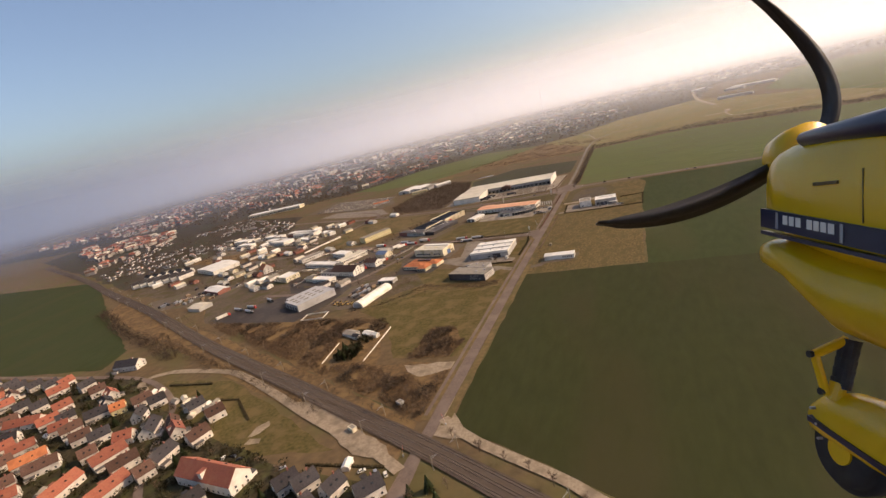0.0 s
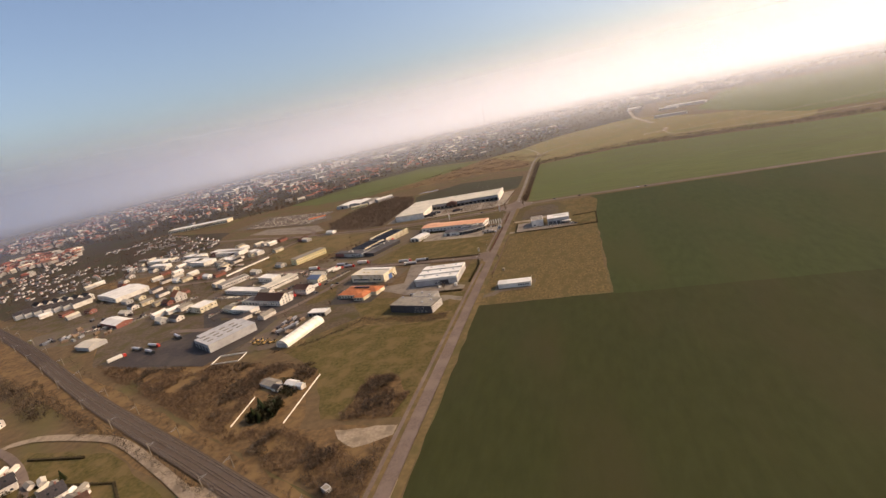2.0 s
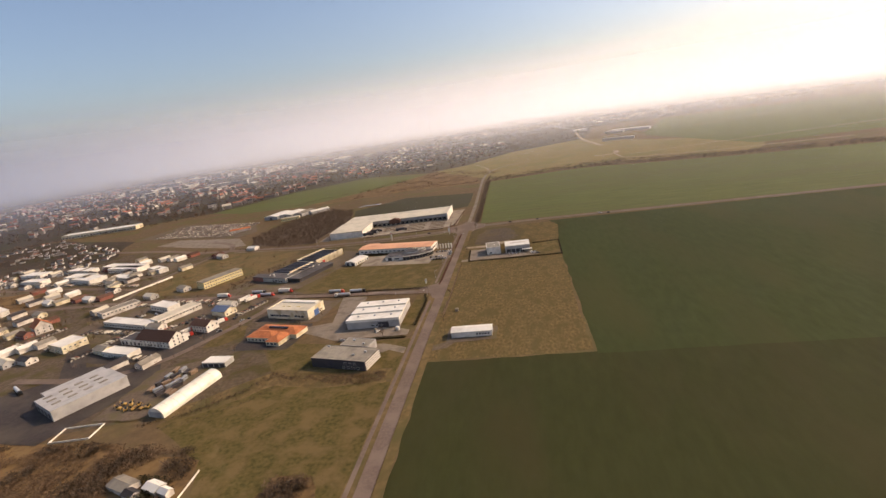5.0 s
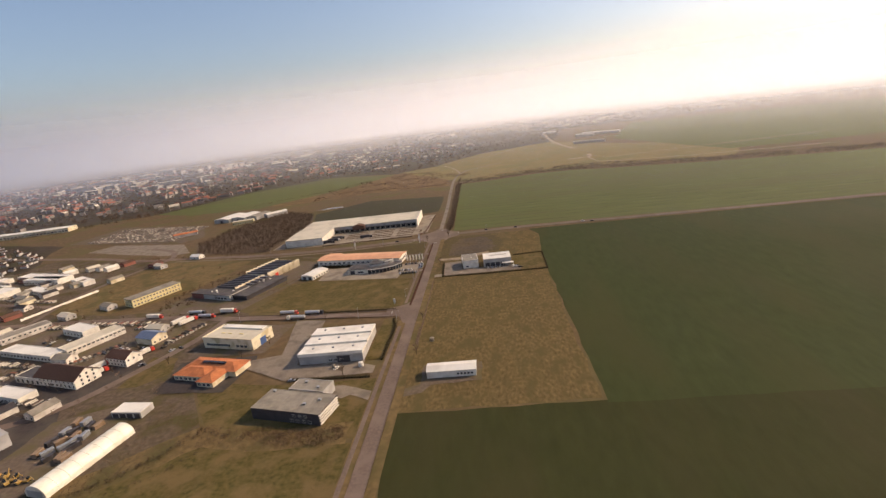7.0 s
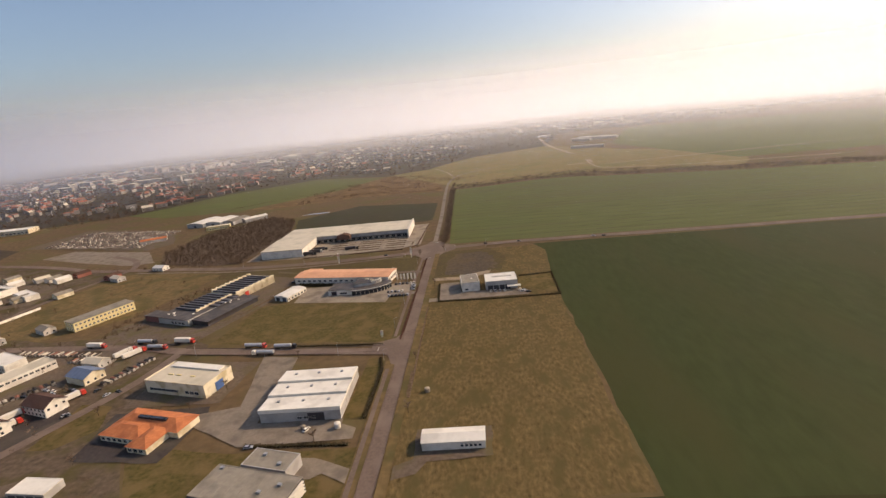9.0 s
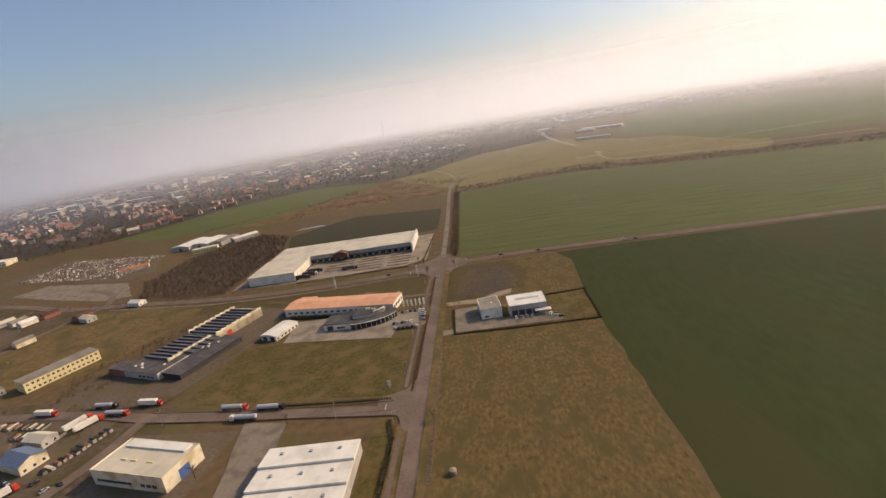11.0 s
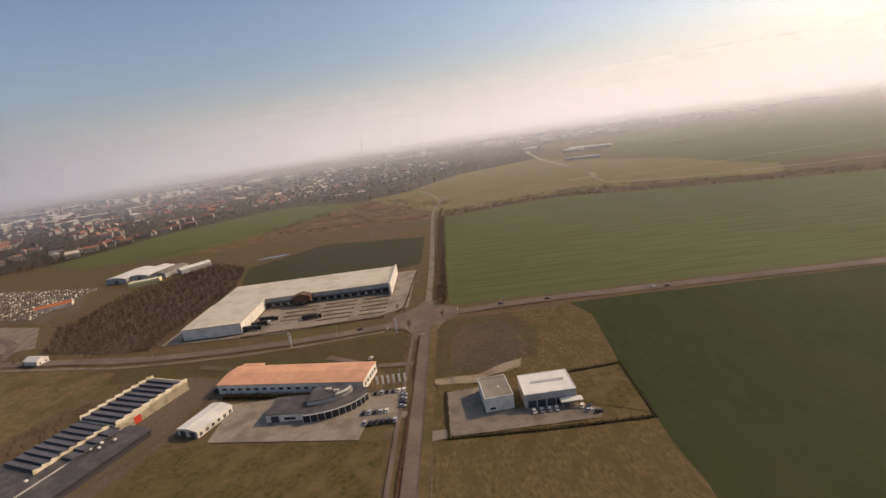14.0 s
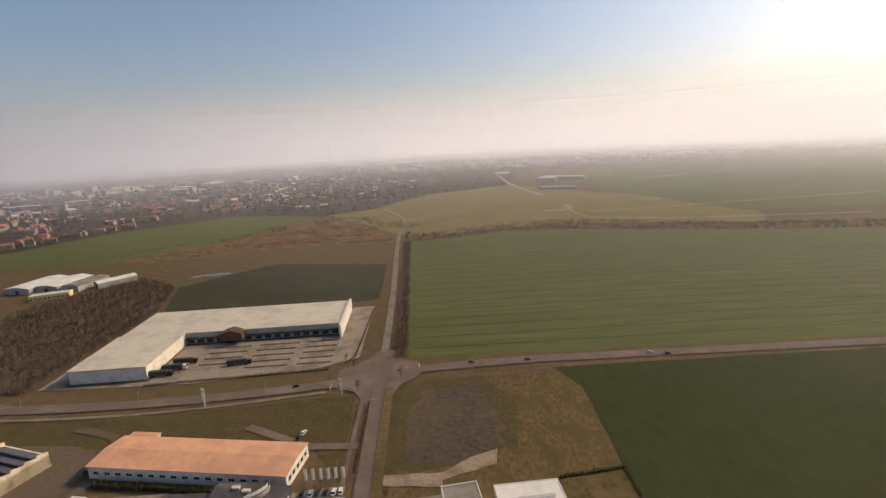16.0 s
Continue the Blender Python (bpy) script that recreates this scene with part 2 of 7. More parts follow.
def profile(bm, pts, y0, y1, mat=0):
    """A profile in x and z, drawn along y."""
    a = [bm.verts.new((x, y0, z)) for x, z in pts]
    b = [bm.verts.new((x, y1, z)) for x, z in pts]
    n = len(pts)
    fs = [bm.faces.new(a), bm.faces.new(b[::-1])]
    fs += [bm.faces.new((a[(i + 1) % n], a[i], b[i], b[(i + 1) % n])) for i in range(n)]
    for f in fs:
        f.material_index = mat
    bmesh.ops.recalc_face_normals(bm, faces=fs)
    return fs


def tube(bm, p, q, r0, r1=None, n=8, caps=True):
    p, q = Vector(p), Vector(q)
    d = q - p
    m = Matrix.Translation((p + q) / 2) @ d.to_track_quat("Z", "Y").to_matrix().to_4x4()
    bmesh.ops.create_cone(bm, cap_ends=caps, segments=n, radius1=r0, radius2=r0 if r1 is None else r1, depth=d.length, matrix=m)


# ---- ground ----
LAYER = [0]


def sheet(name, pts, z, mat, label, category, wobble=0.0, step=12.0, seed=1):
    """A flat piece of land in the outline pts, with an uneven edge."""
    rng = random.Random(seed)
    LAYER[0] += 1
    z += LAYER[0] * 0.003
    out = []
    for (ax, ay), (bx, by) in zip(pts, pts[1:] + pts[:1]):
        n = max(1, int(math.hypot(bx - ax, by - ay) / step)) if wobble else 1
        for i in range(n):
            k = i / n
            out.append((ax + (bx - ax) * k + rng.uniform(-wobble, wobble) * (i > 0), ay + (by - ay) * k + rng.uniform(-wobble, wobble) * (i > 0)))
    bm = bmesh.new()
    bm.faces.new([bm.verts.new((x, y, z)) for x, y in out])
    bm.normal_update()
    bmesh.ops.triangulate(bm, faces=bm.faces[:])
    bm.normal_update()
    for f in bm.faces:
        if f.normal.z < 0:
            f.normal_flip()
    return tagged(finish(bm, name, mat), label, category, kind="structure")


def ribbon(name, line, width, z, mat, label, category, thick=0.0):
    """A strip of constant width along a line of points."""
    LAYER[0] += 1
    z += 0.2 + LAYER[0] * 0.003
    bm = bmesh.new()
    rows = []
    for i, (x, y) in enumerate(line):
        a, b = line[max(0, i - 1)], line[min(len(line) - 1, i + 1)]
        d = Vector((b[0] - a[0], b[1] - a[1])).normalized()
        nx, ny = d.y, -d.x
        rows.append([bm.verts.new((x - nx * width / 2, y - ny * width / 2, z)), bm.verts.new((x + nx * width / 2, y + ny * width / 2, z))])
    for r, s in zip(rows, rows[1:]):
        bm.faces.new((r[0], r[1], s[1], s[0]))
    if thick:
        g = bmesh.ops.extrude_face_region(bm, geom=bm.faces[:])
        bmesh.ops.translate(bm, vec=(0, 0, -thick), verts=[v for v in g["geom"] if isinstance(v, bmesh.types.BMVert)])
        bmesh.ops.recalc_face_normals(bm, faces=bm.faces[:])
    return tagged(finish(bm, name, mat), label, category, kind="structure")


def curve_line(pts, step=8.0):
    """A smooth line through pts."""
    out = []
    P = [pts[0], *pts, pts[-1]]
    for i in range(1, len(P) - 2):
        p0, p1, p2, p3 = (Vector(P[j]) for j in (i - 1, i, i + 1, i + 2))
        n = max(2, int((p2 - p1).length / step))
        for k in range(n):
            t = k / n
            q = 0.5 * ((2 * p1) + (p2 - p0) * t + (2 * p0 - 5 * p1 + 4 * p2 - p3) * t * t + (3 * p1 - p0 - 3 * p2 + p3) * t ** 3)
            out.append((q.x, q.y))
    out.append(tuple(pts[-1]))
    return out


def ground():
    """One sheet to the horizon, finer in the middle, with a slight swell far away."""
    bm = bmesh.new()
    rings = [0, 300, 600, 900, 1200, 1500, 1900, 2400, 3000, 3700, 4500, 5200, 6500]
    n = 96
    last = None
    for r in rings:
        if r == 0:
            last = [bm.verts.new((0, 300, 0))]
            continue
        row = []
        for i in range(n):
            a = 2 * math.pi * i / n
            x, y = r * math.cos(a), 300 + r * math.sin(a)
            rise = max(0, r - 2600) / 1900
            z = rise * rise * 28 * (0.5 + noise.noise((x / 900, y / 900, 2))) if r > 2600 else 0
            row.append(bm.verts.new((x, y, max(0, z))))
        for i in range(n):
            j = (i + 1) % n
            bm.faces.new((last[0], row[i], row[j]) if len(last) == 1 else (last[i], row[i], row[j], last[j]))
        last = row
    return tagged(finish(bm, "ground", M["earth"]), "flat brown winter land reaching to the hazy horizon", "ground", kind="structure")


ground()
S = sheet
S("field_crop", [(9.4, 12), (9.4, 226), (112, 226), (420, 222), (955, 214), (1000, -60), (420, -150), (180, -70), (40, 0)], 0.06, M["crop_brown"], "wide green field of young winter crop beside the road", "field", 0.8, 14)
S("field_crop_middle", [(112, 224), (111, 430), (112, 480), (117, 546), (108, 571), (420, 562), (900, 545), (955, 211), (420, 219)], 0.09, M["crop"], "wide green field of young winter crop beside the road", "field", 0.8, 14)
S("field_crop_north", [(21, 597), (16, 968), (79, 980), (165, 1004), (240, 998), (302, 972), (500, 908), (900, 820), (900, 560), (420, 578)], 0.06, M["crop_light"], "green crop field with sowing lines behind the crossroad", "field", 0.8, 14)
S("field_dark", [(-197, 722), (-222, 808), (-143, 889), (-7, 852), (-7, 728), (-25, 722)], 0.06, M["fallow"], "dark fallow field behind the long warehouse", "field", 1.0)
S("meadow", [(9.4, 227), (110, 228), (110, 428), (112, 478), (117, 546), (108, 566), (9.4, 566)], 0.05, M["meadow"], "brown dry meadow on the open side of the road", "meadow", 1.2)
S("meadow_corner", [(9.6, 484), (9.6, 566), (66, 566), (78, 530), (72, 500), (60, 490), (36, 486)], 0.07, M["dull_grass"], "dull green grass round the bare plot", "grass", 3.5, 5)
S("bare_plot", [(20, 492), (40, 488), (58, 494), (70, 512), (66, 540), (56, 556), (30, 556), (22, 530)], 0.09, M["plough"], "bare grey-brown building plot on the meadow", "plot", 3.0, 5)
S("lawn_by_tents", [(-7, 84), (-7, 205), (-95, 218), (-140, 172), (-92, 140), (-60, 84)], 0.05, M["lawn"], "green-brown grass plot beside the road", "grass", 1.2)
S("lawn_middle", [(-10, 366), (-10, 434), (-104, 448), (-128, 448), (-140, 380)], 0.05, M["lawn"], "mown green-brown grass plot beside the side road", "grass", 1.0)
S("lawn_dark", [(-8, 208), (-8, 262), (-66, 262), (-100, 268), (-118, 262), (-90, 222)], 0.05, M["lawn"], "grass round the dark flat-roofed hall", "grass", 1.0)
S("lawn_dealer", [(-8, 484), (-8, 555), (-120, 548), (-240, 556), (-240, 536), (-124, 520), (-22, 505)], 0.05, M["dull_grass"], "grass verge along the cross road", "grass", 1.0)
S("lawn_rough", [(-146, 176), (-122, 180), (-92, 204), (-70, 214), (-95, 228), (-132, 254), (-127, 222)], 0.05, M["dry_grass"], "ochre rough grass beside the round-roofed tent", "grass", 1.5, 8)
S("field_tan", [(-290, 407), (-366, 426), (-368, 492), (-336, 578), (-262, 566), (-215, 548), (-222, 500), (-240, 446)], 0.05, M["dry_grass"], "ochre grass plot round the yellow building", "grass", 2.0)
S("field_west", [(-380, 80), (-395, 118), (-600, 235), (-884, 412), (-1375, 440), (-1400, 80), (-700, 60)], 0.06, M["crop"], "green field beyond the housing estate", "field", 1.5)
S("lawn_estate", [(-262, 60), (-190, 58), (-120, 26), (-50, -10), (-120, -22), (-150, 0), (-250, 30)], 0.05, M["lawn"], "scruffy green between the estate and the gravel track", "grass", 2.0)
S("scrub_north", [(-340, 933), (-153, 985), (-7, 974), (-17, 1204), (-159, 1262), (-260, 1110), (-380, 960)], 0.05, M["scrub_ground"], "brown rough land with scrub before the town", "land", 4.0)
S("field_strip", [(-530, 950), (-382, 945), (-230, 1110), (-159, 1262), (-361, 1345), (-522, 1212), (-640, 1010)], 0.06, M["crop_light"], "long green field strip before the town", "field", 2.0)
S("meadow_north", [(-15, 1060), (15, 1012), (262, 1050), (520, 960), (640, 1160), (440, 1400), (300, 1700), (60, 1560), (-150, 1290)], 0.05, M["steppe"], "ochre dry grassland beyond the crop field", "meadow", 5.0, 25)
S("field_far", [(560, 1060), (1500, 1000), (1700, 1900), (700, 2200), (460, 1560)], 0.06, M["crop_light"], "far green field under haze", "field", 5.0, 40)
S("scrub_railway", [(-8, 14), (-8, 78), (-70, 76), (-92, 142), (-165, 158), (-250, 160), (-340, 175), (-420, 240), (-330, 178), (-150, 82)], 0.04, M["scrub_ground"], "brown scrubland between railway and workshops", "land", 2.0)
S("bank_railway", [(-8, -18), (-79, 14), (-181, 56), (-300, 106), (-590, 225), (-620, 270), (-290, 140), (-119, 66), (-10, 14)], 0.03, M["scrub_ground"], "dry grass bank beside the railway", "land", 1.5)
S("bush_ground", [(-48, 82), (-46, 128), (-28, 128), (-12, 106), (-16, 84)], 0.08, M["scrub_ground"], "brown clearing with scrub in the grass plot", "land", 1.5, 6)
S("soil_patch", [(-500, 400), (-780, 480), (-640, 520), (-420, 430)], 0.05, M["scrub_ground"], "bare reddish soil behind the long hall", "land", 3.0)
S("industrial_ground", [(-95, 225), (-120, 262), (-140, 380), (-170, 405), (-282, 404), (-366, 424), (-370, 492), (-352, 580), (-532, 650), (-700, 640), (-720, 380), (-640, 300), (-420, 245), (-340, 172), (-250, 158), (-150, 180)], 0.03, M["works_ground"], "worn earth and asphalt between the workshops", "yard", 2.0)
S("bank_dark", [(-92, 226), (-64, 219), (-24, 221), (-12, 222), (-12, 205), (-60, 203), (-88, 210)], 0.05, M["dry_grass"], "ochre rough bank before the dark hall", "grass", 1.5, 8)
S("yard_workshops", [(-345, 322), (-252, 300), (-205, 318), (-176, 340), (-170, 384), (-240, 390), (-350, 396)], 0.07, M["yard"], "worn asphalt yard between workshops", "yard", 1.0)
S("yard_guest", [(-300, 268), (-262, 258), (-200, 254), (-176, 300), (-196, 322), (-216, 300), (-280, 312)], 0.07, M["yard_dark"], "dark yard round the guest house", "yard", 1.0)
S("lawn_triangle", [(-177, 272), (-179, 312), (-158, 308), (-150, 286), (-163, 272)], 0.06, M["lawn"], "green grass triangle beside the workshop lane", "grass", 0.6, 6)
S("lot_west", [(-520, 724), (-379, 680), (-335, 622), (-366, 618), (-440, 646), (-540, 690)], 0.06, M["paving"], "pale worn lot before the car storage place", "yard", 1.0)
S("yard_west", [(-660, 470), (-420, 486), (-380, 500), (-420, 600), (-660, 600)], 0.07, M["yard"], "worn yard of the far trade halls", "yard", 2.0)
S("yard_scrap", [(-500, 222), (-420, 232), (-380, 262), (-400, 300), (-480, 296), (-540, 262)], 0.07, M["yard"], "scrap yard with containers", "yard", 2.0)

S("town_ground", [(-640, 1012), (-522, 1216), (-361, 1350), (-159, 1268), (-60, 1340), (60, 1560), (300, 1720), (420, 2250), (1800, 2400), (2600, 3400), (-300, 4200), (-2600, 3800), (-2600, 900), (-1000, 860), (-760, 960)], 0.04, M["town_floor"], "dark wooded ground of the far town", "ground", 12.0, 60)
S("allotment_ground", [(-700, 335), (-1000, 470), (-1700, 760), (-1700, 880), (-900, 862), (-640, 760), (-560, 600), (-640, 560)], 0.04, M["town_floor"], "dark garden plots of the allotments", "ground", 6.0, 40)
S("pond", [(-232, 846), (-216, 858), (-196, 862), (-184, 858), (-190, 850), (-212, 848)], 0.08, M["water"], "small pond in the scrub", "water", 1.0, 6)
# roads
S("junction", [(-22, 564), (-10, 558), (-4, 546), (0, 536), (9, 536), (11, 548), (16, 562), (28, 572), (28, 590), (16, 598), (10, 612), (0, 612), (-5, 600), (-22, 586)], 0.36, M["asphalt"], "wide asphalt junction of two roads", "road")
S("junction", [(-20, 351), (-8, 347), (-4.5, 336), (4.5, 330), (6.5, 378), (-1, 380), (-6, 370), (-20, 364)], 0.36, M["asphalt"], "asphalt mouth of the side road", "road")
ribbon("driveway", [(0, 452.5), (-12, 452.5)], 6, 0.1, M["paving"], "paved driveway of the showroom", "road")
ribbon("driveway", [(2, 506), (-26, 509), (-60, 530)], 5, 0.1, M["asphalt"], "asphalt lane beside the trade hall", "road")
ribbon("driveway", [(4, 432), (20, 432)], 6, 0.1, M["paving"], "paved driveway of the cubes", "road")
ribbon("cycle_path", curve_line([(-26, 560), (-115, 551), (-207, 555), (-265, 567), (-330, 580)], 15), 2.4, 0.1, M["paving"], "pale path beside the cross road", "path")
ribbon("factory_lane", curve_line([(-160, 378), (-146, 410), (-120, 480), (-118, 522), (-150, 540)], 10), 5, 0.1, M["yard"], "worn lane beside the factory", "road")
A_ = M["asphalt"]
ribbon("road_main", curve_line([(0, -60), (0, 0), (0.5, 190), (2.5, 420), (4, 560), (4.5, 612)], 15), 7.2, 0.14, A_, "straight two-lane asphalt country road", "road")
ribbon("road_north", curve_line([(4.5, 605), (4.5, 740), (1.5, 935), (2, 1040), (12, 1130), (40, 1200), (110, 1250)], 15), 5.2, 0.14, M["paving"], "narrow pale lane leading to the town", "road")
for k in range(20):
    ribbon("tramline", [(24, 612 + k * 18.6), (240, 606 + k * 18.6), (560, 590 + k * 15.6)], 0.9, -0.06, M["fallow"], "dark wheel track in the crop", "tramline")
ribbon("road_cross", curve_line([(900, 552), (400, 570), (260, 576), (150, 581), (83, 583), (10, 579), (-18, 570), (-115, 562), (-207, 566), (-265, 578), (-337, 592), (-400, 604), (-500, 645), (-700, 700)], 15), 9.5, 0.16, A_, "asphalt main road that crosses at a junction", "road")
ribbon("road_lot", curve_line([(-345, 594), (-352, 612), (-372, 640), (-420, 668)], 10), 7, 0.15, A_, "asphalt lane to the car storage place", "road")
ribbon("road_works", curve_line([(-360, 398), (-372, 470), (-362, 540), (-345, 594)], 12), 6, 0.15, A_, "asphalt lane along the ochre plot", "road")
ribbon("road_works", curve_line([(-366, 440), (-470, 470), (-640, 500)], 12), 6, 0.15, A_, "asphalt lane between the far trade halls", "road")
ribbon("road_side", curve_line([(3, 350), (-40, 356), (-78, 361), (-154, 372), (-210, 385), (-360, 398), (-520, 402)], 12), 8.0, 0.16, A_, "asphalt side road into the trading estate", "road")
ribbon("road_estate", curve_line([(-154, 372), (-160, 335), (-178, 290), (-200, 250), (-240, 232), (-310, 236)], 10), 7.0, 0.15, A_, "asphalt lane between the workshops", "road")
ribbon("road_crossing_south", curve_line([(0, -10), (2, -30), (0, -60), (-14, -110)], 8), 6.5, 0.15, A_, "asphalt road into the housing estate", "road")
ribbon("cycle_path", curve_line([(-7.6, 20), (-7, 190), (-5.4, 330)], 20), 2.4, 0.11, M["asphalt"], "pale cycle path beside the road", "path")
ribbon("cycle_path", curve_line([(-7, 372), (-5.6, 480), (-4.2, 548)], 20), 2.2, 0.11, M["asphalt"], "pale cycle path beside the road", "path")
ribbon("road_verge", curve_line([(-6, 16), (-5.5, 190), (-4, 340)], 20), 7, 0.0, M["dry_grass"], "dry grass verge of the road", "verge")
ribbon("road_verge", curve_line([(6.6, 12), (7.0, 190), (8.6, 420), (10, 560)], 20), 4.6, 0.08, M["dry_grass"], "dry grass verge of the road", "verge")
ribbon("track_gravel", curve_line([(-4, -22), (-24, -10), (-44, -1), (-87, 18), (-133, 41), (-188, 66), (-218, 72), (-273, 72), (-292, 58), (-268, 42), (-262, 30)], 8), 6.5, 0.12, M["gravel"], "pale gravel track curving past the estate", "track")
S("sand_pit", [(-117, -4), (-118, 6), (-113, 12), (-109, 8), (-111, 0)], 0.11, M["gravel"], "pale sandy patch in the rough grass", "soil", 0.6, 3)
S("sand_pit", [(-114, -10), (-114, -5), (-106, -4), (-104, -8)], 0.11, M["gravel"], "pale sandy patch in the rough grass", "soil", 0.6, 3)
S("gravel_place", [(-92, 18), (-112, 32), (-98, 32), (-68, 20), (-20, -5), (-9, -17), (-36, -13), (-64, 5)], 0.11, M["gravel"], "wide pale gravel place beside the railway", "track", 1.0, 6)
ribbon("track_field", curve_line([(4, 18), (12, 12), (30, 0), (73, -20), (110, -40), (240, -90)], 8), 6.0, 0.12, M["gravel"], "dirt track along field and railway", "track")
S("track_apron", [(3.6, 4), (3.6, 40), (8, 24), (16, 14), (24, 4), (12, 2)], 0.115, M["gravel"], "dirt apron where the track joins the road", "track", 0.4, 5)
S("sand_place", [(-4, 78), (-46, 74), (-40, 66), (-28, 59), (-14, 66), (-4, 72)], 0.12, M["gravel"], "pale sandy lay-by beside the road", "track", 1.2, 6)
ribbon("track_north", curve_line([(12, 1130), (-6, 1230), (-40, 1330)], 20), 4.0, 0.14, M["gravel"], "pale track into the dry grassland", "track")
ribbon("track_far", curve_line([(260, 1180), (306, 1180), (318, 1240)], 20), 12, 0.14, M["gravel"], "pale bare place on a far track", "track")
ribbon("track_far", curve_line([(306, 1180), (311, 1085), (380, 1050), (460, 1025), (700, 985)], 20), 5, 0.14, M["gravel"], "pale far field track", "track")
ribbon("track_far", curve_line([(331, 1135), (640, 1160), (1100, 1190)], 20), 5, 0.14, M["gravel"], "pale far field track", "track")
ribbon("track_far", curve_line([(313, 1400), (300, 1700), (323, 2080)], 20), 12, 0.14, M["gravel"], "pale far lane", "track")
ribbon("road_far", curve_line([(640, 1650), (1000, 1750), (1800, 1800)], 40), 14, 0.14, M["gravel"], "pale far road in haze", "road")


# ---- parts of buildings ----
def lattice(bm, xs, zs, filled, y0, y1, mat=0):
    """One solid over the filled cells of a grid in x and z, from y0 back to y1."""
    f = [[bm.verts.new((x, y0, z)) for z in zs] for x in xs]
    k = [[bm.verts.new((x, y1, z)) for z in zs] for x in xs]
    nx, nz = len(xs) - 1, len(zs) - 1
    on = lambda i, j: 0 <= i < nx and 0 <= j < nz and filled(i, j)
    fs = []
    for i in range(nx):
        for j in range(nz):
            if not on(i, j):
                continue
            fs.append(bm.faces.new((f[i][j], f[i + 1][j], f[i + 1][j + 1], f[i][j + 1])))
            fs.append(bm.faces.new((k[i][j + 1], k[i + 1][j + 1], k[i + 1][j], k[i][j])))
            for out, p, q in ((on(i, j - 1), (i, j), (i + 1, j)), (on(i + 1, j), (i + 1, j), (i + 1, j + 1)), (on(i, j + 1), (i + 1, j + 1), (i, j + 1)), (on(i - 1, j), (i, j + 1), (i, j))):
                if not out:
                    fs.append(bm.faces.new((f[q[0]][q[1]], f[p[0]][p[1]], k[p[0]][p[1]], k[q[0]][q[1]])))
    for face in fs:
        face.material_index = mat
    for v in [v for v in bm.verts if not v.link_faces]:
        bm.verts.remove(v)


def window_mesh(w, h):
    """A dark pane behind one frame with its mullions."""
    bm = bmesh.new()
    t = 0.09
    box(bm, -w / 2 - 0.01, w / 2 + 0.01, -0.05, 0.05, -0.01, h + 0.01, mat=0)
    n = max(2, int(w / 1.3)) if w > 1.4 else 1
    xs = [-w / 2 - t, -w / 2]
    for i in range(1, n):
        x = -w / 2 + w * i / n
        xs += [x - 0.04, x + 0.04]
    xs += [w / 2, w / 2 + t]
    lattice(bm, xs, [-t, 0, h, h + t], lambda i, j: i % 2 == 0 or j != 1, -0.1, 0.06, 1)
    me = bpy.data.meshes.new("window")
    bm.to_mesh(me)
    bm.free()
    me.materials.append(M["glass"])
    me.materials.append(M["white_paint"])
    return me


def gate_mesh(w, h, mat):
    """A sectional gate with grooves between its panels, in one frame."""
    bm = bmesh.new()
    n = 5
    pts = [(0.05, 0.0)]
    for i in range(n):
        a, b = h * i / n, h * (i + 1) / n
        pts += [(-0.05, a), (-0.09, a + 0.04), (-0.09, b - 0.04), (-0.05, b)]
    pts.append((0.05, h))
    p = [bm.verts.new((-w / 2, y, z)) for y, z in pts]
    q = [bm.verts.new((w / 2, y, z)) for y, z in pts]
    bm.faces.new(p)
    bm.faces.new(q[::-1])
    for i in range(len(pts)):
        j = (i + 1) % len(pts)
        bm.faces.new((p[j], p[i], q[i], q[j]))
    bmesh.ops.remove_doubles(bm, verts=bm.verts[:], dist=0.001)
    lattice(bm, [-w / 2 - 0.15, -w / 2 + 0.01, w / 2 - 0.01, w / 2 + 0.15], [0, h - 0.01, h + 0.15], lambda i, j: i != 1 or j == 1, -0.14, 0.05)
    bmesh.ops.recalc_face_normals(bm, faces=bm.faces[:])
    me = bpy.data.meshes.new("gate")
    bm.to_mesh(me)
    bm.free()
    me.materials.append(mat)
    return me


MESHES = {}


def put_window(parent, x, y, z, turn, w=1.2, h=1.3):
    k = ("w", w, h)
    if k not in MESHES:
        MESHES[k] = window_mesh(w, h)
    o = new("window", MESHES[k])
    o.parent = parent
    o.matrix_basis = pose(x, y, z, 0, 0, turn)
    return o


def put_gate(parent, x, y, turn, w=3.6, h=3.8, mat="grey_clad"):
    k = ("g", w, h, mat)
    if k not in MESHES:
        MESHES[k] = gate_mesh(w, h, M[mat])
    o = new("gate", MESHES[k])
    o.parent = parent
    o.matrix_basis = pose(x, y, 0, 0, 0, turn)
    return o


def side_row(parent, side, w, d, n, z, ww=1.2, wh=1.3, lo=0.0, hi=1.0):
    """A row of n windows on one side: s(outh), n(orth), w(est), e(ast)."""
    for i in range(n):
        k = lo + (hi - lo) * (i + 0.5) / n
        if side == "s":
            put_window(parent, -w / 2 + w * k, -d / 2, z, 0, ww, wh)
        elif side == "n":
            put_window(parent, -w / 2 + w * k, d / 2, z, 180, ww, wh)
        elif side == "w":
            put_window(parent, -w / 2, -d / 2 + d * k, z, -90, ww, wh)
        else:
            put_window(parent, w / 2, -d / 2 + d * k, z, 90, ww, wh)


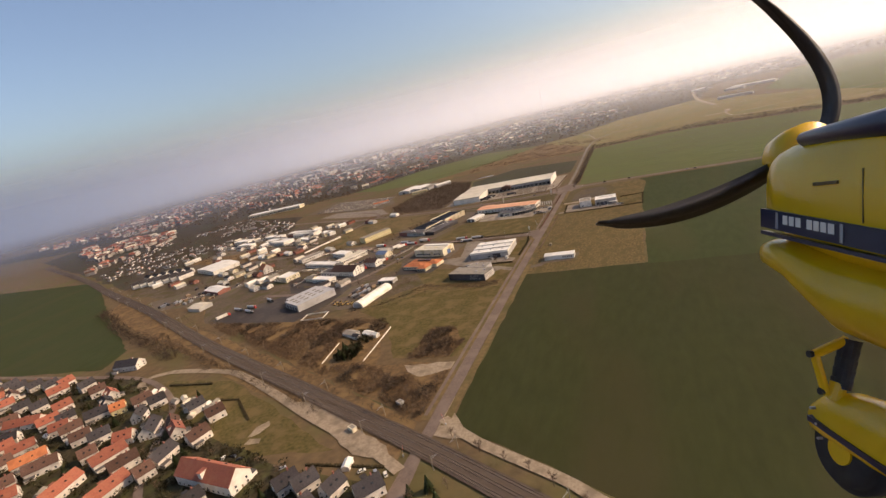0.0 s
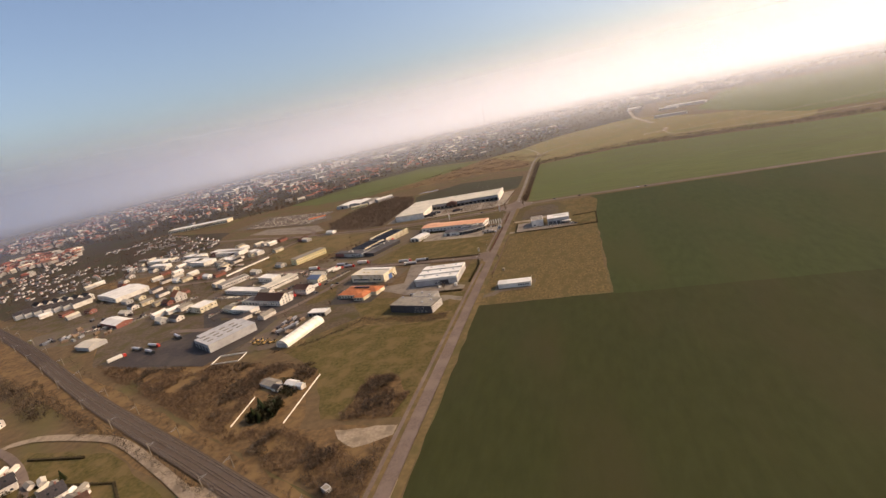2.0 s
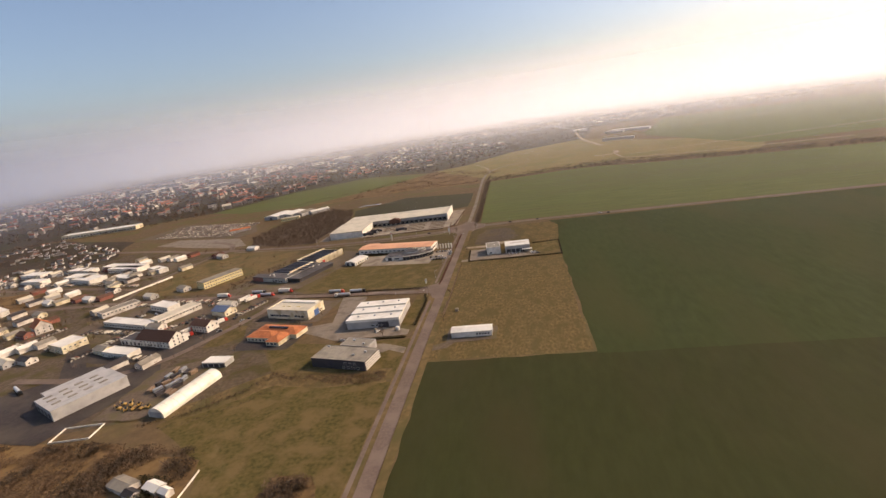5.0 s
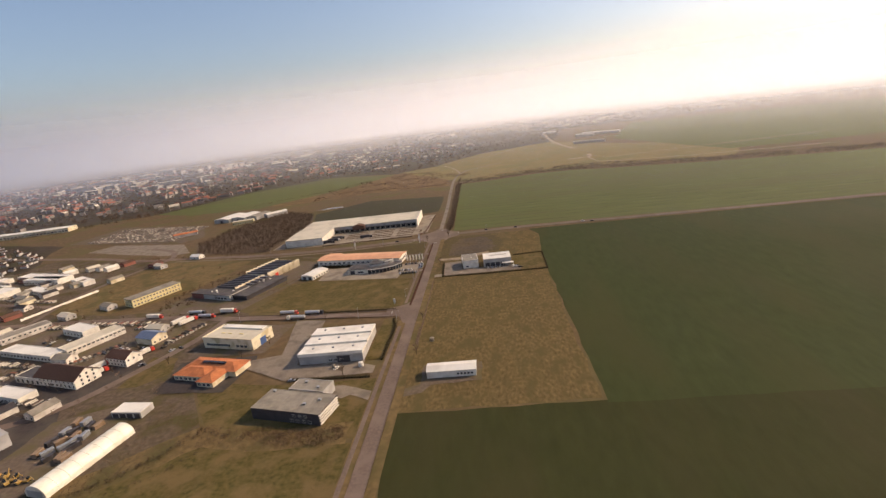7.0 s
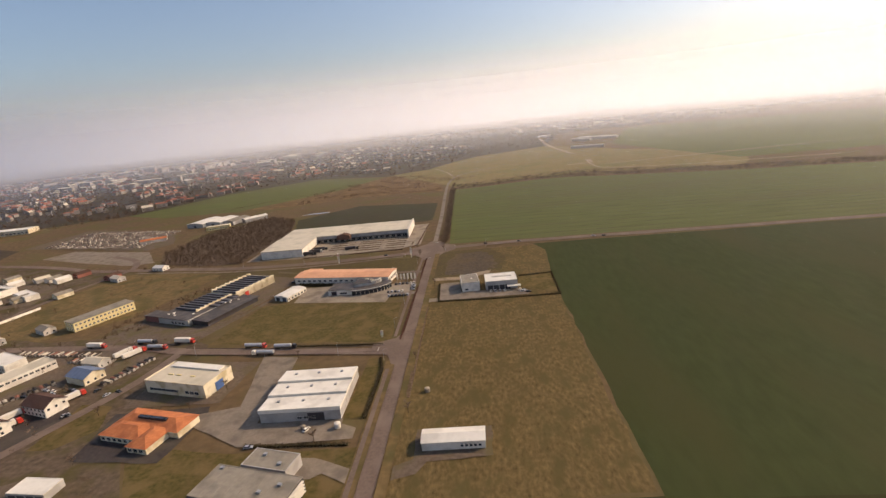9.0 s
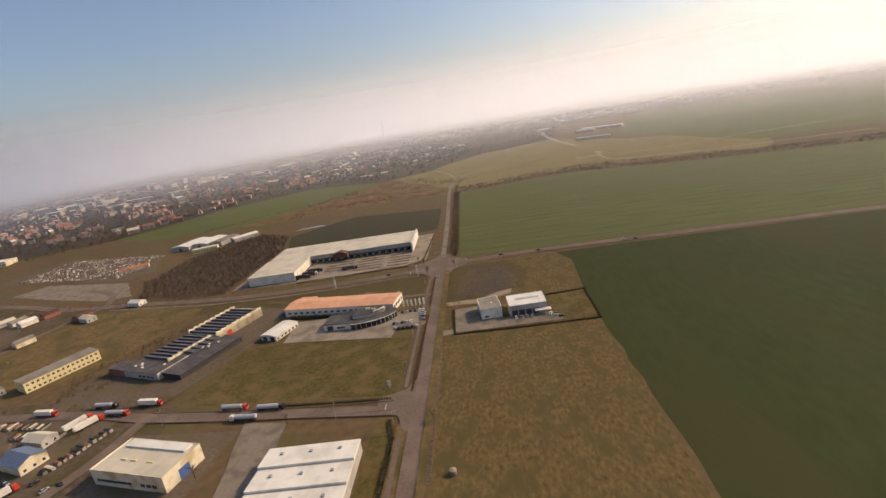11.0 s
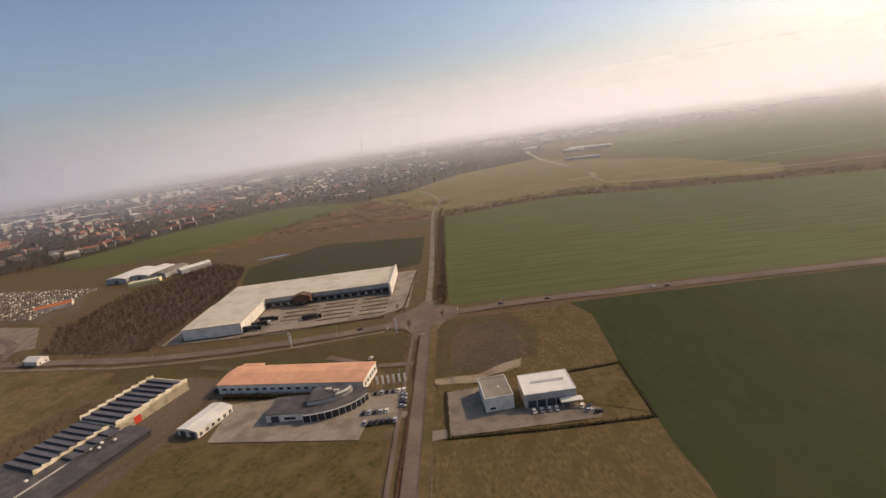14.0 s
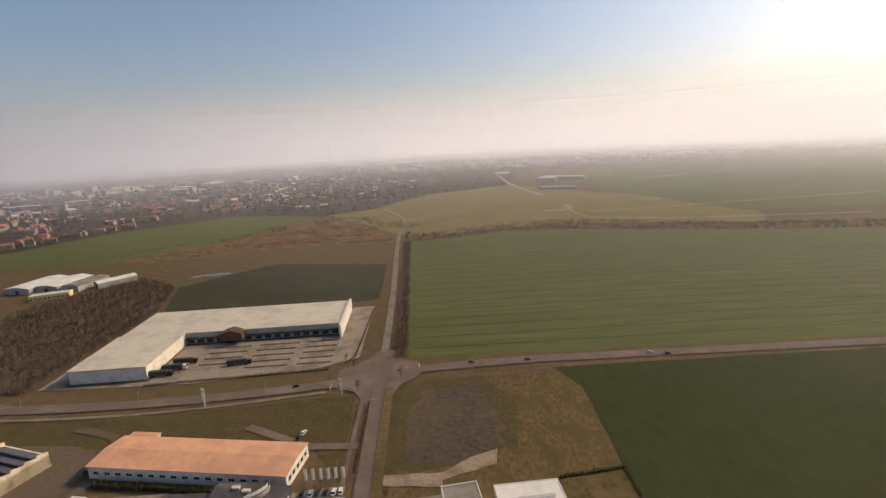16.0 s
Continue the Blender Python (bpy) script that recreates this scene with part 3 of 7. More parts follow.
def flat_hall(name, label, x, y, w, d, h, wall, roof, turn=0, parapet=0.5, category="building", eave=None, group=""):
    """A hall with a flat roof behind a parapet."""
    e = thing(name, label, category, x, y, 0, turn, group)
    bm = bmesh.new()
    box(bm, -w / 2, w / 2, -d / 2, d / 2, 0, h)
    part("wall", bm, M[wall], e)
    bm = bmesh.new()
    box(bm, -w / 2 + 0.3, w / 2 - 0.3, -d / 2 + 0.3, d / 2 - 0.3, h + 0.004, h + 0.12)
    for a in ((-w / 2 - 0.06, w / 2 + 0.06, -d / 2 - 0.06, -d / 2 + 0.3), (-w / 2 - 0.06, w / 2 + 0.06, d / 2 - 0.3, d / 2 + 0.06)):
        box(bm, *a, h, h + parapet, mat=1)
    for a in ((-w / 2 - 0.06, -w / 2 + 0.3), (w / 2 - 0.3, w / 2 + 0.06)):
        box(bm, a[0], a[1], -d / 2 + 0.3, d / 2 - 0.3, h, h + parapet, mat=1)
    part("roof", bm, [M[roof], M[eave or wall]], e)
    return e


def gable_hall(name, label, x, y, w, d, h, rise, wall, roof, turn=0, over=0.5, category="building", group=""):
    """A building with a ridge along its own y."""
    e = thing(name, label, category, x, y, 0, turn, group)
    bm = bmesh.new()
    profile(bm, [(-w / 2, 0), (w / 2, 0), (w / 2, h), (0, h + rise), (-w / 2, h)], -d / 2, d / 2)
    part("wall", bm, M[wall], e)
    bm = bmesh.new()
    s = rise / (w / 2)
    t = 0.22
    lo = h - over * s
    profile(bm, [(-w / 2 - over, lo + 0.01), (0, h + rise + 0.01), (w / 2 + over, lo + 0.01), (w / 2 + over, lo + t), (0, h + rise + t), (-w / 2 - over, lo + t)], -d / 2 - over, d / 2 + over)
    part("roof", bm, M[roof], e)
    return e


def roof_bits(e, spots, z, size=(1.6, 1.2, 0.8), mat="zinc", name="roof_vent"):
    bm = bmesh.new()
    a, b, c = size
    box(bm, -a / 2, a / 2, -b / 2, b / 2, 0, c, bevel=0.08)
    box(bm, -a / 2 - 0.1, a / 2 + 0.1, -b / 2 - 0.1, b / 2 + 0.1, c, c + 0.1)
    me = None
    for x, y in spots:
        if me is None:
            o = part(name, bm, M[mat], e)
            me = o.data
        else:
            o = new(name, me)
            o.parent = e
        o.matrix_basis = pose(x, y, z)


def seams(e, w, d, h, n, mat, axis="x"):
    """Raised standing seams across a roof, one mesh."""
    bm = bmesh.new()
    for i in range(1, n):
        if axis == "x":
            x = -w / 2 + w * i / n
            box(bm, x - 0.05, x + 0.05, -d / 2 + 0.4, d / 2 - 0.4, h, h + 0.09)
        else:
            y = -d / 2 + d * i / n
            box(bm, -w / 2 + 0.4, w / 2 - 0.4, y - 0.05, y + 0.05, h, h + 0.09)
    part("roof_seam", bm, M[mat], e)


# ---- halls beside the main road ----
# dark flat-roofed office hall
e = flat_hall("office_hall", "dark-clad flat-roofed hall with a grey gravel roof", -46, 233.5, 41, 18, 6.4, "dark_clad", "grey_roof", turn=-14.5, parapet=0.3, eave="grey_roof")
side_row(e, "s", 41, 18, 4, 0.9, 1.6, 1.4, 0.55, 0.9)
side_row(e, "s", 41, 18, 3, 3.9, 1.6, 1.2, 0.6, 0.85)
for i in range(4):
    bm = bmesh.new()
    box(bm, 20.5, 21.6, -9, 8, 1.0 + i * 1.5, 1.2 + i * 1.5)
    part("sun_blade", bm, M["white_paint"], e, "white horizontal sun blade")
seams(e, 41, 18, 6.52, 8, "grey_roof")
roof_bits(e, [(8, -2), (14, 3), (-17, 7)], 6.5)
e = flat_hall("annex", "low pale-grey flat-roofed annex", -42, 249.2, 22, 11, 6.0, "grey_clad", "grey_roof", turn=-14.5, parapet=0.3)
roof_bits(e, [(-4, 2), (6, -2)], 6.1)
S("yard_office", [(-4, 237), (-4, 246), (-26, 256), (-56, 258), (-56, 243), (-24, 243), (-20, 246)], 0.13, M["paving"], "pale paved drive to the dark hall", "yard", 0.4, 8)

# white triple-roofed hall
e = thing("warehouse", "white metal warehouse with three stepped roofs", "building", -41.5, 304, 0, 0)
bm = bmesh.new()
box(bm, -20.5, 20.5, -20, 20, 0, 5.6)
part("wall", bm, M["grey_clad"], e)
for i in range(3):
    y0, y1 = -20.4 + i * 13.6, -20.4 + (i + 1) * 13.6 - 0.3
    bm = bmesh.new()
    x0, x1 = -20.8, 20.8
    yr = y1 - 1.0
    vs = [(y0, 5.62), (y1, 5.62), (y1, 6.5), (yr, 6.55), (y0, 7.6)]
    a = [bm.verts.new((x0, p, q)) for p, q in vs]
    b = [bm.verts.new((x1, p, q)) for p, q in vs]
    bm.faces.new(a)
    bm.faces.new(b[::-1])
    for k in range(5):
        bm.faces.new((a[(k + 1) % 5], a[k], b[k], b[(k + 1) % 5]))
    bmesh.ops.recalc_face_normals(bm, faces=bm.faces[:])
    r = part("roof", bm, M["white_roof"], e, "white sheet-metal roof bay")
    for x in (-13, 0, 13):
        bm = bmesh.new()
        box(bm, x - 0.7, x + 0.7, y0 + 7.2, y0 + 8.6, 6.6, 7.6, bevel=0.08)
        part("skylight", bm, M["zinc"], r)
side_row(e, "s", 41, 40, 3, 1.6, 2.2, 1.2, 0.45, 0.7)
put_gate(e, 8, -20, 0, 8, 4.4, "dark_clad")
put_gate(e, 20.5, -6, 90, 4, 4)
S("yard_warehouse", [(-12, 268), (-12, 276), (-20, 280), (-20, 284), (-64, 284), (-64, 330), (-66, 352), (-90, 356), (-80, 300), (-112, 292), (-66, 266)], 0.10, M["paving"], "grey paved yard beside the white warehouse", "yard", 0.4, 10)
S("lawn_warehouse", [(-9, 284), (-8, 344), (-19, 345), (-20, 284)], 0.07, M["lawn"], "strip of grass beside the white warehouse", "grass", 0.3)

# small white hall across the road
e = gable_hall("storage_hall", "small white metal storage hall on the meadow", 35.2, 261.5, 9.5, 27.5, 4.2, 1.1, "white_paint", "white_roof", turn=90, over=0.3)
for i in range(5):
    bm = bmesh.new()
    box(bm, -4.9, -3.8, -11 + i * 1.7, -10 + i * 1.7, 3.0, 3.2)
    part("awning_slat", bm, M["zinc"], e)
side_row(e, "w", 9.5, 27.5, 5, 1.6, 1.2, 1.1, 0.05, 0.4)
put_gate(e, 0, -13.75, 0, 3.6, 3.4)
S("yard_storage", [(10, 240), (10, 248), (18, 252), (18, 272), (52, 272), (52, 252), (24, 250), (20, 243)], 0.10, M["yard"], "worn brown yard round the small hall", "yard", 0.6, 6)

# cream office cube
e = flat_hall("office_hall", "cream flat-roofed hall with a window band", -122, 326, 43, 22, 8.0, "cream_wall", "pale_roof", turn=-15, parapet=0.6)
side_row(e, "s", 43, 22, 7, 2.4, 2.8, 1.6, 0.06, 0.55)
side_row(e, "s", 43, 22, 3, 2.2, 2.6, 1.8, 0.66, 0.9)
bm = bmesh.new()
box(bm, 21.4, 21.64, -3, 3, 0.2, 5.5)
part("gate", bm, M["blue_paint"], e, "blue painted gate")
bm = bmesh.new()
box(bm, -18, 18, 5, 10.2, 8.14, 9.0, bevel=0.1)
part("roof_upstand", bm, M["white_roof"], e)
for x in (-10, -4, 6):
    bm = bmesh.new()
    box(bm, x - 1.8, x + 1.8, -3.2, -2.2, 8.12, 8.6, bevel=0.1)
    part("skylight", bm, M["yellow_wall"], e)
S("yard_cream", [(-150, 305), (-94, 305), (-90, 350), (-150, 356)], 0.08, M["yard"], "grey yard round the cream hall", "yard", 0.6, 8)

# orange-roofed shop
e = thing("shop_building", "low shop with orange tiled hipped roofs", "building", -119, 280, 0, -14)


def hipped(e, x0, x1, y0, y1, h, rise, wall, roof, label=""):
    bm = bmesh.new()
    box(bm, x0, x1, y0, y1, 0, h)
    part("wall", bm, M[wall], e)
    bm = bmesh.new()
    o = 0.6
    a, b, c, d = x0 - o, x1 + o, y0 - o, y1 + o
    run = min(b - a, d - c) / 2
    v = [bm.verts.new(p) for p in ((a, c, h + 0.01), (b, c, h + 0.01), (b, d, h + 0.01), (a, d, h + 0.01))]
    if b - a >= d - c:
        r = [bm.verts.new((a + run, (c + d) / 2, h + rise)), bm.verts.new((b - run, (c + d) / 2, h + rise))]
        bm.faces.new((v[0], v[1], r[1], r[0]))
        bm.faces.new((v[2], v[3], r[0], r[1]))
        bm.faces.new((v[1], v[2], r[1]))
        bm.faces.new((v[3], v[0], r[0]))
    else:
        r = [bm.verts.new(((a + b) / 2, c + run, h + rise)), bm.verts.new(((a + b) / 2, d - run, h + rise))]
        bm.faces.new((v[1], v[2], r[1], r[0]))
        bm.faces.new((v[3], v[0], r[0], r[1]))
        bm.faces.new((v[0], v[1], r[0]))
        bm.faces.new((v[2], v[3], r[1]))
    bm.faces.new(v[::-1])
    part("roof", bm, M[roof], e, label)


hipped(e, -21, 20, 0, 14, 4, 2.6, "cream_wall", "orange_tile")
hipped(e, -21, 4, -8, 6, 3.8, 2.2, "cream_wall", "orange_tile")
hipped(e, 2, 14, -13, 4, 3.7, 2.2, "cream_wall", "orange_tile")
bm = bmesh.new()
box(bm, -9, 9, 4.5, 6.3, 5.6, 6.9, bevel=0.1)
part("skylight", bm, M["glass"], e)
for i in range(6):
    put_window(e, -19 + i * 3.6, -8, 1.0, 0, 2.0, 1.6)
for i in range(3):
    put_window(e, 4 + i * 3.4, -13, 1.0, 0, 2.2, 1.8)
S("yard_shop", [(-146, 262), (-100, 258), (-94, 292), (-98, 302), (-150, 300)], 0.08, M["yard_dark"], "dark yard round the orange-roofed shop", "yard", 0.6, 8)

# ---- halls north of the side road ----
# saw-roofed factory
e = thing("factory", "long factory with dark saw-tooth roofs and cream walls", "building", -167.5, 461.5, 0, -21)
e.scale = (1.0, 0.87, 1.0)
bm = bmesh.new()
box(bm, -24, 10, -52, 8, 0, 5.4)
part("wall", bm, M["grey_clad"], e)
bm = bmesh.new()
box(bm, -24, 6, 8.01, 62, 0, 6.2)
part("wall", bm, M["cream_wall"], e)
bm = bmesh.new()
box(bm, 10.02, 27, -48, 12, 0, 4.2)
part("side_wing", bm, M["dark_clad"], e)
bm = bmesh.new()
box(bm, 10.1, 28.5, -49, 13, 4.22, 4.7)
part("roof", bm, M["dark_roof"], e, "dark flat felt roof")
bm = bmesh.new()
box(bm, -25.5, 10, -53.2, 8, 5.42, 5.7)
part("roof", bm, M["dark_roof"], e, "dark flat felt roof")


def saw(e, x0, x1, y0, y1, z, n, rise):
    step = (y1 - y0) / n
    for i in range(n):
        bm = bmesh.new()
        a = y0 + i * step
        vs = [(a, z), (a + step - 0.25, z), (a + step - 0.25, z + 0.25), (a + 0.7, z + rise), (a, z + rise)]
        p = [bm.verts.new((x0, q, r)) for q, r in vs]
        s = [bm.verts.new((x1, q, r)) for q, r in vs]
        bm.faces.new(p)
        bm.faces.new(s[::-1])
        for k in range(5):
            bm.faces.new((p[(k + 1) % 5], p[k], s[k], s[(k + 1) % 5]))
        bmesh.ops.recalc_face_normals(bm, faces=bm.faces[:])
        part("roof_tooth", bm, M["tooth"], e)


saw(e, -23, 1.5, -34, 7, 5.7, 8, 1.4)
saw(e, 3.5, 12, -22, 6, 5.7, 4, 1.2)
saw(e, -22.5, 4.5, 9, 61, 6.2, 9, 1.5)
for x, y0, y1, z in ((2.4, -36, 7, 8.0), (-23.7, 8.2, 62, 8.8), (5.7, 8.2, 62, 8.6)):
    bm = bmesh.new()
    n = 9
    pts = [(y0, 0), (y1, 0)]
    for i in range(n, 0, -1):
        a = y0 + (y1 - y0) * i / n
        pts += [(a, z - 1.0), (a - (y1 - y0) / n * 0.86, z)]
    p = [bm.verts.new((x - 0.3, q, max(r, 0))) for q, r in pts]
    s = [bm.verts.new((x + 0.3, q, max(r, 0))) for q, r in pts]
    bm.faces.new(p)
    bm.faces.new(s[::-1])
    k = len(pts)
    for i in range(k):
        bm.faces.new((p[(i + 1) % k], p[i], s[i], s[(i + 1) % k]))
    bmesh.ops.recalc_face_normals(bm, faces=bm.faces[:])
    part("fire_wall", bm, M["cream_wall"], e, "cream stepped fire wall")
bm = bmesh.new()
box(bm, -40, -24.1, -52, -40, 0, 5)
part("brick_wing", bm, M["red_brick"], e)
bm = bmesh.new()
box(bm, -40.6, -24.1, -52.6, -39.4, 5.02, 5.4)
part("roof", bm, M["dark_roof"], e)
for i in range(4):
    put_window(e, -8 + i * 4, -52, 1.2, 0, 2.6, 1.8)
for i in range(9):
    put_gate(e, 27, -44 + i * 6.2, 90, 3.2, 3.2, "dark_clad")
put_gate(e, 6, 22, 90, 4.4, 4.4, "red_paint")
roof_bits(e, [(-18, -46), (-14, -44), (-10, -47), (-16, -42), (4, -40), (13, -6), (16, -10), (12, -12), (18, -2)], 5.6, (1.4, 1.4, 0.6), "white_paint")
S("yard_factory", [(-232, 392), (-172, 386), (-152, 398), (-128, 470), (-120, 512), (-140, 524), (-170, 528), (-200, 470), (-240, 420)], 0.09, M["yard"], "grey yard round the factory", "yard", 0.6, 10)

# yellow two-storey block
e = thing("office_block", "long yellow two-storey office block", "building", -268, 446, 0, -27)
bm = bmesh.new()
box(bm, -7, 7, -24, 24, 0, 7.6)
part("wall", bm, M["yellow_wall"], e)
bm = bmesh.new()
box(bm, -7.5, 7.5, -24.5, 24.5, 7.61, 8.0)
part("roof", bm, M["grey_roof"], e)
for z in (1.2, 4.8):
    for i in range(15):
        put_window(e, 7, -22 + i * 3.1, z, 90, 1.5, 1.5)
        put_window(e, -7, -22 + i * 3.1, z, -90, 1.5, 1.5)
    for i in range(3):
        put_window(e, -4 + i * 4, -24, z, 0, 1.4, 1.5)

# salmon-roofed long hall
e = thing("trade_hall", "long white hall with a salmon-orange roof", "building", -71, 500, 0, -11)
bm = bmesh.new()
profile(bm, [(-11, 0), (11, 0), (11, 6.4), (0, 7.6), (-11, 6.4)], -46, 46)
bmesh.ops.rotate(bm, verts=bm.verts[:], cent=(0, 0, 0), matrix=Matrix.Rotation(radians(90), 3, "Z"))
part("wall", bm, M["white_paint"], e)
bm = bmesh.new()
profile(bm, [(-11.6, 6.35), (0, 7.62), (11.6, 6.35), (11.6, 6.65), (0, 7.9), (-11.6, 6.65)], -46.5, 46.5)
bmesh.ops.rotate(bm, verts=bm.verts[:], cent=(0, 0, 0), matrix=Matrix.Rotation(radians(90), 3, "Z"))
part("roof", bm, M["salmon_roof"], e)
for i in range(16):
    put_window(e, -42 + i * 5.3, -11, 2.6, 0, 2.6, 1.4)
for i in range(5):
    put_window(e, 46, -8 + i * 4, 2.4, 90, 2.2, 2.0)
bm = bmesh.new()
box(bm, -44, -30, 11.0, 14.5, 0, 6.2)
part("annex", bm, M["white_paint"], e)
bm = bmesh.new()
box(bm, -44.4, -29.6, 11.9, 15, 6.22, 6.6)
part("annex_roof", bm, M["salmon_roof"], e)

# car dealer's building with a curved front
e = thing("car_showroom", "car showroom with dark flat roofs and a curved glass front", "building", -50, 466, 0, -4)
bm = bmesh.new()
box(bm, -26, -5, -7.5, 9, 0, 4.6)
part("wall", bm, M["white_paint"], e)
bm = bmesh.new()
box(bm, -26.3, -5, -7.8, 9.3, 4.61, 5.0)
part("roof", bm, M["dark_roof"], e, "dark felt roof")
arc = [(-5 + 31 * math.sin(a), 12 - 22 * math.cos(a)) for a in [radians(v) for v in range(0, 84, 7)]]
arc_in = [(-5 + 22 * math.sin(a), 12 - 14 * math.cos(a)) for a in [radians(v) for v in range(0, 84, 7)]]
bm = bmesh.new()
prism(bm, [*arc, (24, 12), (-5, 12)], 0, 4.2)
part("glass_front", bm, M["glass"], e, "curved dark glass front")
bm = bmesh.new()
prism(bm, [(x * 1.015, y * 1.02) for x, y in arc] + [(24.3, 12.4), (-5, 12.4)], 4.22, 4.9)
part("roof", bm, M["dark_roof"], e, "dark felt roof")
bm = bmesh.new()
prism(bm, [*arc_in, (16, 11.6), (-5, 11.6)], 4.92, 7.0)
part("upper_storey", bm, M["grey_clad"], e)
bm = bmesh.new()
prism(bm, [(x * 1.01, y * 1.01) for x, y in arc_in] + [(16.2, 11.9), (-5.2, 11.9)], 7.02, 7.4)
part("upper_roof", bm, M["dark_roof"], e)
bm = bmesh.new()
for (x0, y0), (x1, y1) in zip(arc, arc[1:]):
    tube(bm, (x0, y0 - 0.1, 0), (x0, y0 - 0.1, 4.2), 0.12, n=6)
    d = Vector((x1 - x0, y1 - y0, 0))
    tube(bm, (x0, y0 - 0.2, 4.55), (x1, y1 - 0.2, 4.55), 0.32, n=6)
part("facade_rail", bm, M["white_paint"], e, "white fascia of the curved front")
bm = bmesh.new()
for (x0, y0), (x1, y1) in zip(arc_in[6:], arc_in[7:]):
    vs = [bm.verts.new(p) for p in ((x0, y0, 5), (x1, y1, 5), (x1, y1, 8.8), (x0, y0, 8.4), (x0 - 0.3, y0 + 0.3, 5), (x1 - 0.3, y1 + 0.3, 5), (x1 - 0.3, y1 + 0.3, 8.8), (x0 - 0.3, y0 + 0.3, 8.4))]
    for q in ((3, 2, 1, 0), (4, 5, 6, 7), (0, 1, 5, 4), (1, 2, 6, 5), (2, 3, 7, 6), (3, 0, 4, 7)):
        bm.faces.new([vs[i] for i in q])
bmesh.ops.recalc_face_normals(bm, faces=bm.faces[:])
part("curved_blade", bm, M["white_paint"], e, "white curved blade wall")
roof_bits(e, [(4, 8), (9, 6)], 7.4, (3, 1.4, 1.0), "pale_roof")
put_gate(e, -21, -7.5, 0, 4, 3.6, "dark_clad")
put_window(e, -13, -7.5, 1.2, 0, 6, 1.5)
S("yard_showroom", [(-103, 449), (-104, 484), (-78, 484), (-76, 478), (-24, 478), (-4, 480), (-6, 450), (-22, 449), (-24, 436)], 0.10, M["concrete"], "pale concrete yard round the car showroom", "yard", 0.2, 8)

e = gable_hall("storage_hall", "small white gabled metal hall", -112, 468, 14, 24, 3.8, 1.1, "white_paint", "white_roof", turn=-21, over=0.4)
for i in range(6):
    put_window(e, 7, -10 + i * 4, 0.6, 90, 1.8, 1.8)
put_gate(e, -3.4, -12, 0, 3.4, 3, "dark_clad")
put_gate(e, 3.4, -12, 0, 3.4, 3, "dark_clad")

# twin cubes on the meadow
e = flat_hall("office_cube", "light grey office cube with a brown flat roof", 43, 456, 14, 20, 7.4, "white_paint", "grey_roof", turn=6, parapet=0.4)
put_window(e, -3.6, -10, 1.4, 0, 2.6, 1.2)
roof_bits(e, [(1.5, -1)], 7.5, (0.9, 0.9, 0.4), "white_paint")
e = flat_hall("workshop", "white workshop with a pale roof and a ridge light", 68, 454.5, 25, 19, 7.4, "grey_clad", "white_roof", turn=2, parapet=0.35, eave="white_paint")
bm = bmesh.new()
profile(bm, [(-0.9, 7.5), (0.9, 7.5), (0.9, 7.9), (0, 8.5), (-0.9, 7.9)], -8, 8)
bmesh.ops.rotate(bm, verts=bm.verts[:], cent=(0, 1, 7.5), matrix=Matrix.Rotation(radians(90), 3, "Z"))
part("ridge_light", bm, M["white_paint"], e)
for i in range(4):
    put_gate(e, -9 + i * 4.6, -9.5, 0, 3.6, 4, "dark_clad")
bm = bmesh.new()
box(bm, 4, 14.5, -13.5, -9.6, 3.4, 3.75)
part("canopy", bm, M["white_paint"], e, "white entrance canopy")
for x in (5, 14):
    bm = bmesh.new()
    tube(bm, (x, -13.2, 0), (x, -13.2, 3.4), 0.12)
    part("post", bm, M["steel"], e)
S("yard_twins", [(10, 428), (10, 436), (18, 436), (18, 468), (36, 470), (36, 446), (80, 445), (90, 438), (88, 431), (19, 430)], 0.10, M["paving"], "pale paved yard of the two cubes", "yard", 0.2, 6)
S("drive_loop", [(8, 478), (36, 474), (36, 478), (60, 486), (62, 496), (50, 492), (36, 483), (10, 484)], 0.10, M["gravel"], "pale bare drive beside the cubes", "yard", 0.4, 5)
S("lawn_twins", [(82, 446), (110, 431), (112, 476), (84, 472)], 0.08, M["lawn"], "grass plot inside the hedge", "grass", 0.4)

# ---- the long retail hall ----
e = thing("retail_hall", "very long pale flat-roofed retail hall", "building", 0, 0, 0, 0)
bm = bmesh.new()
box(bm, -188, -30, 649, 700, 0, 8.2)
part("wall", bm, M["grey_clad"], e)
bm = bmesh.new()
box(bm, -190, -143, 594, 648.98, 0, 8.6)
part("wall", bm, M["white_paint"], e)
bm = bmesh.new()
box(bm, -189, -29.4, 648.4, 700.6, 8.22, 8.9)
part("roof", bm, M["pale_roof"], e)
bm = bmesh.new()
box(bm, -190.6, -142.4, 593.4, 648.38, 8.62, 9.1)
part("roof", bm, M["pale_roof"], e)
bm = bmesh.new()
prism(bm, [(-30.2, 640), (-28.6, 640), (-28.6, 701), (-30.2, 701)], 0, 10.2)
part("end_wall", bm, M["white_paint"], e)
bm = bmesh.new()
profile(bm, [(-116, 4), (-100, 4), (-100, 8.5), (-108, 11), (-116, 8.5)], 641, 650)
part("entrance_gable", bm, M["brown_tile"], e, "gabled entrance porch")
for i in range(16):
    put_window(e, -140 + i * 7, 649, 0.5, 0, 4.6, 3.0)
bm = bmesh.new()
box(bm, -142.9, -31, 645.8, 648.9, 4.2, 4.6)
part("canopy", bm, M["dark_roof"], e)
bm = bmesh.new()
for i in range(19):
    tube(bm, (-142 + i * 6.1, 646.1, 0), (-142 + i * 6.1, 646.1, 4.2), 0.18, n=6)
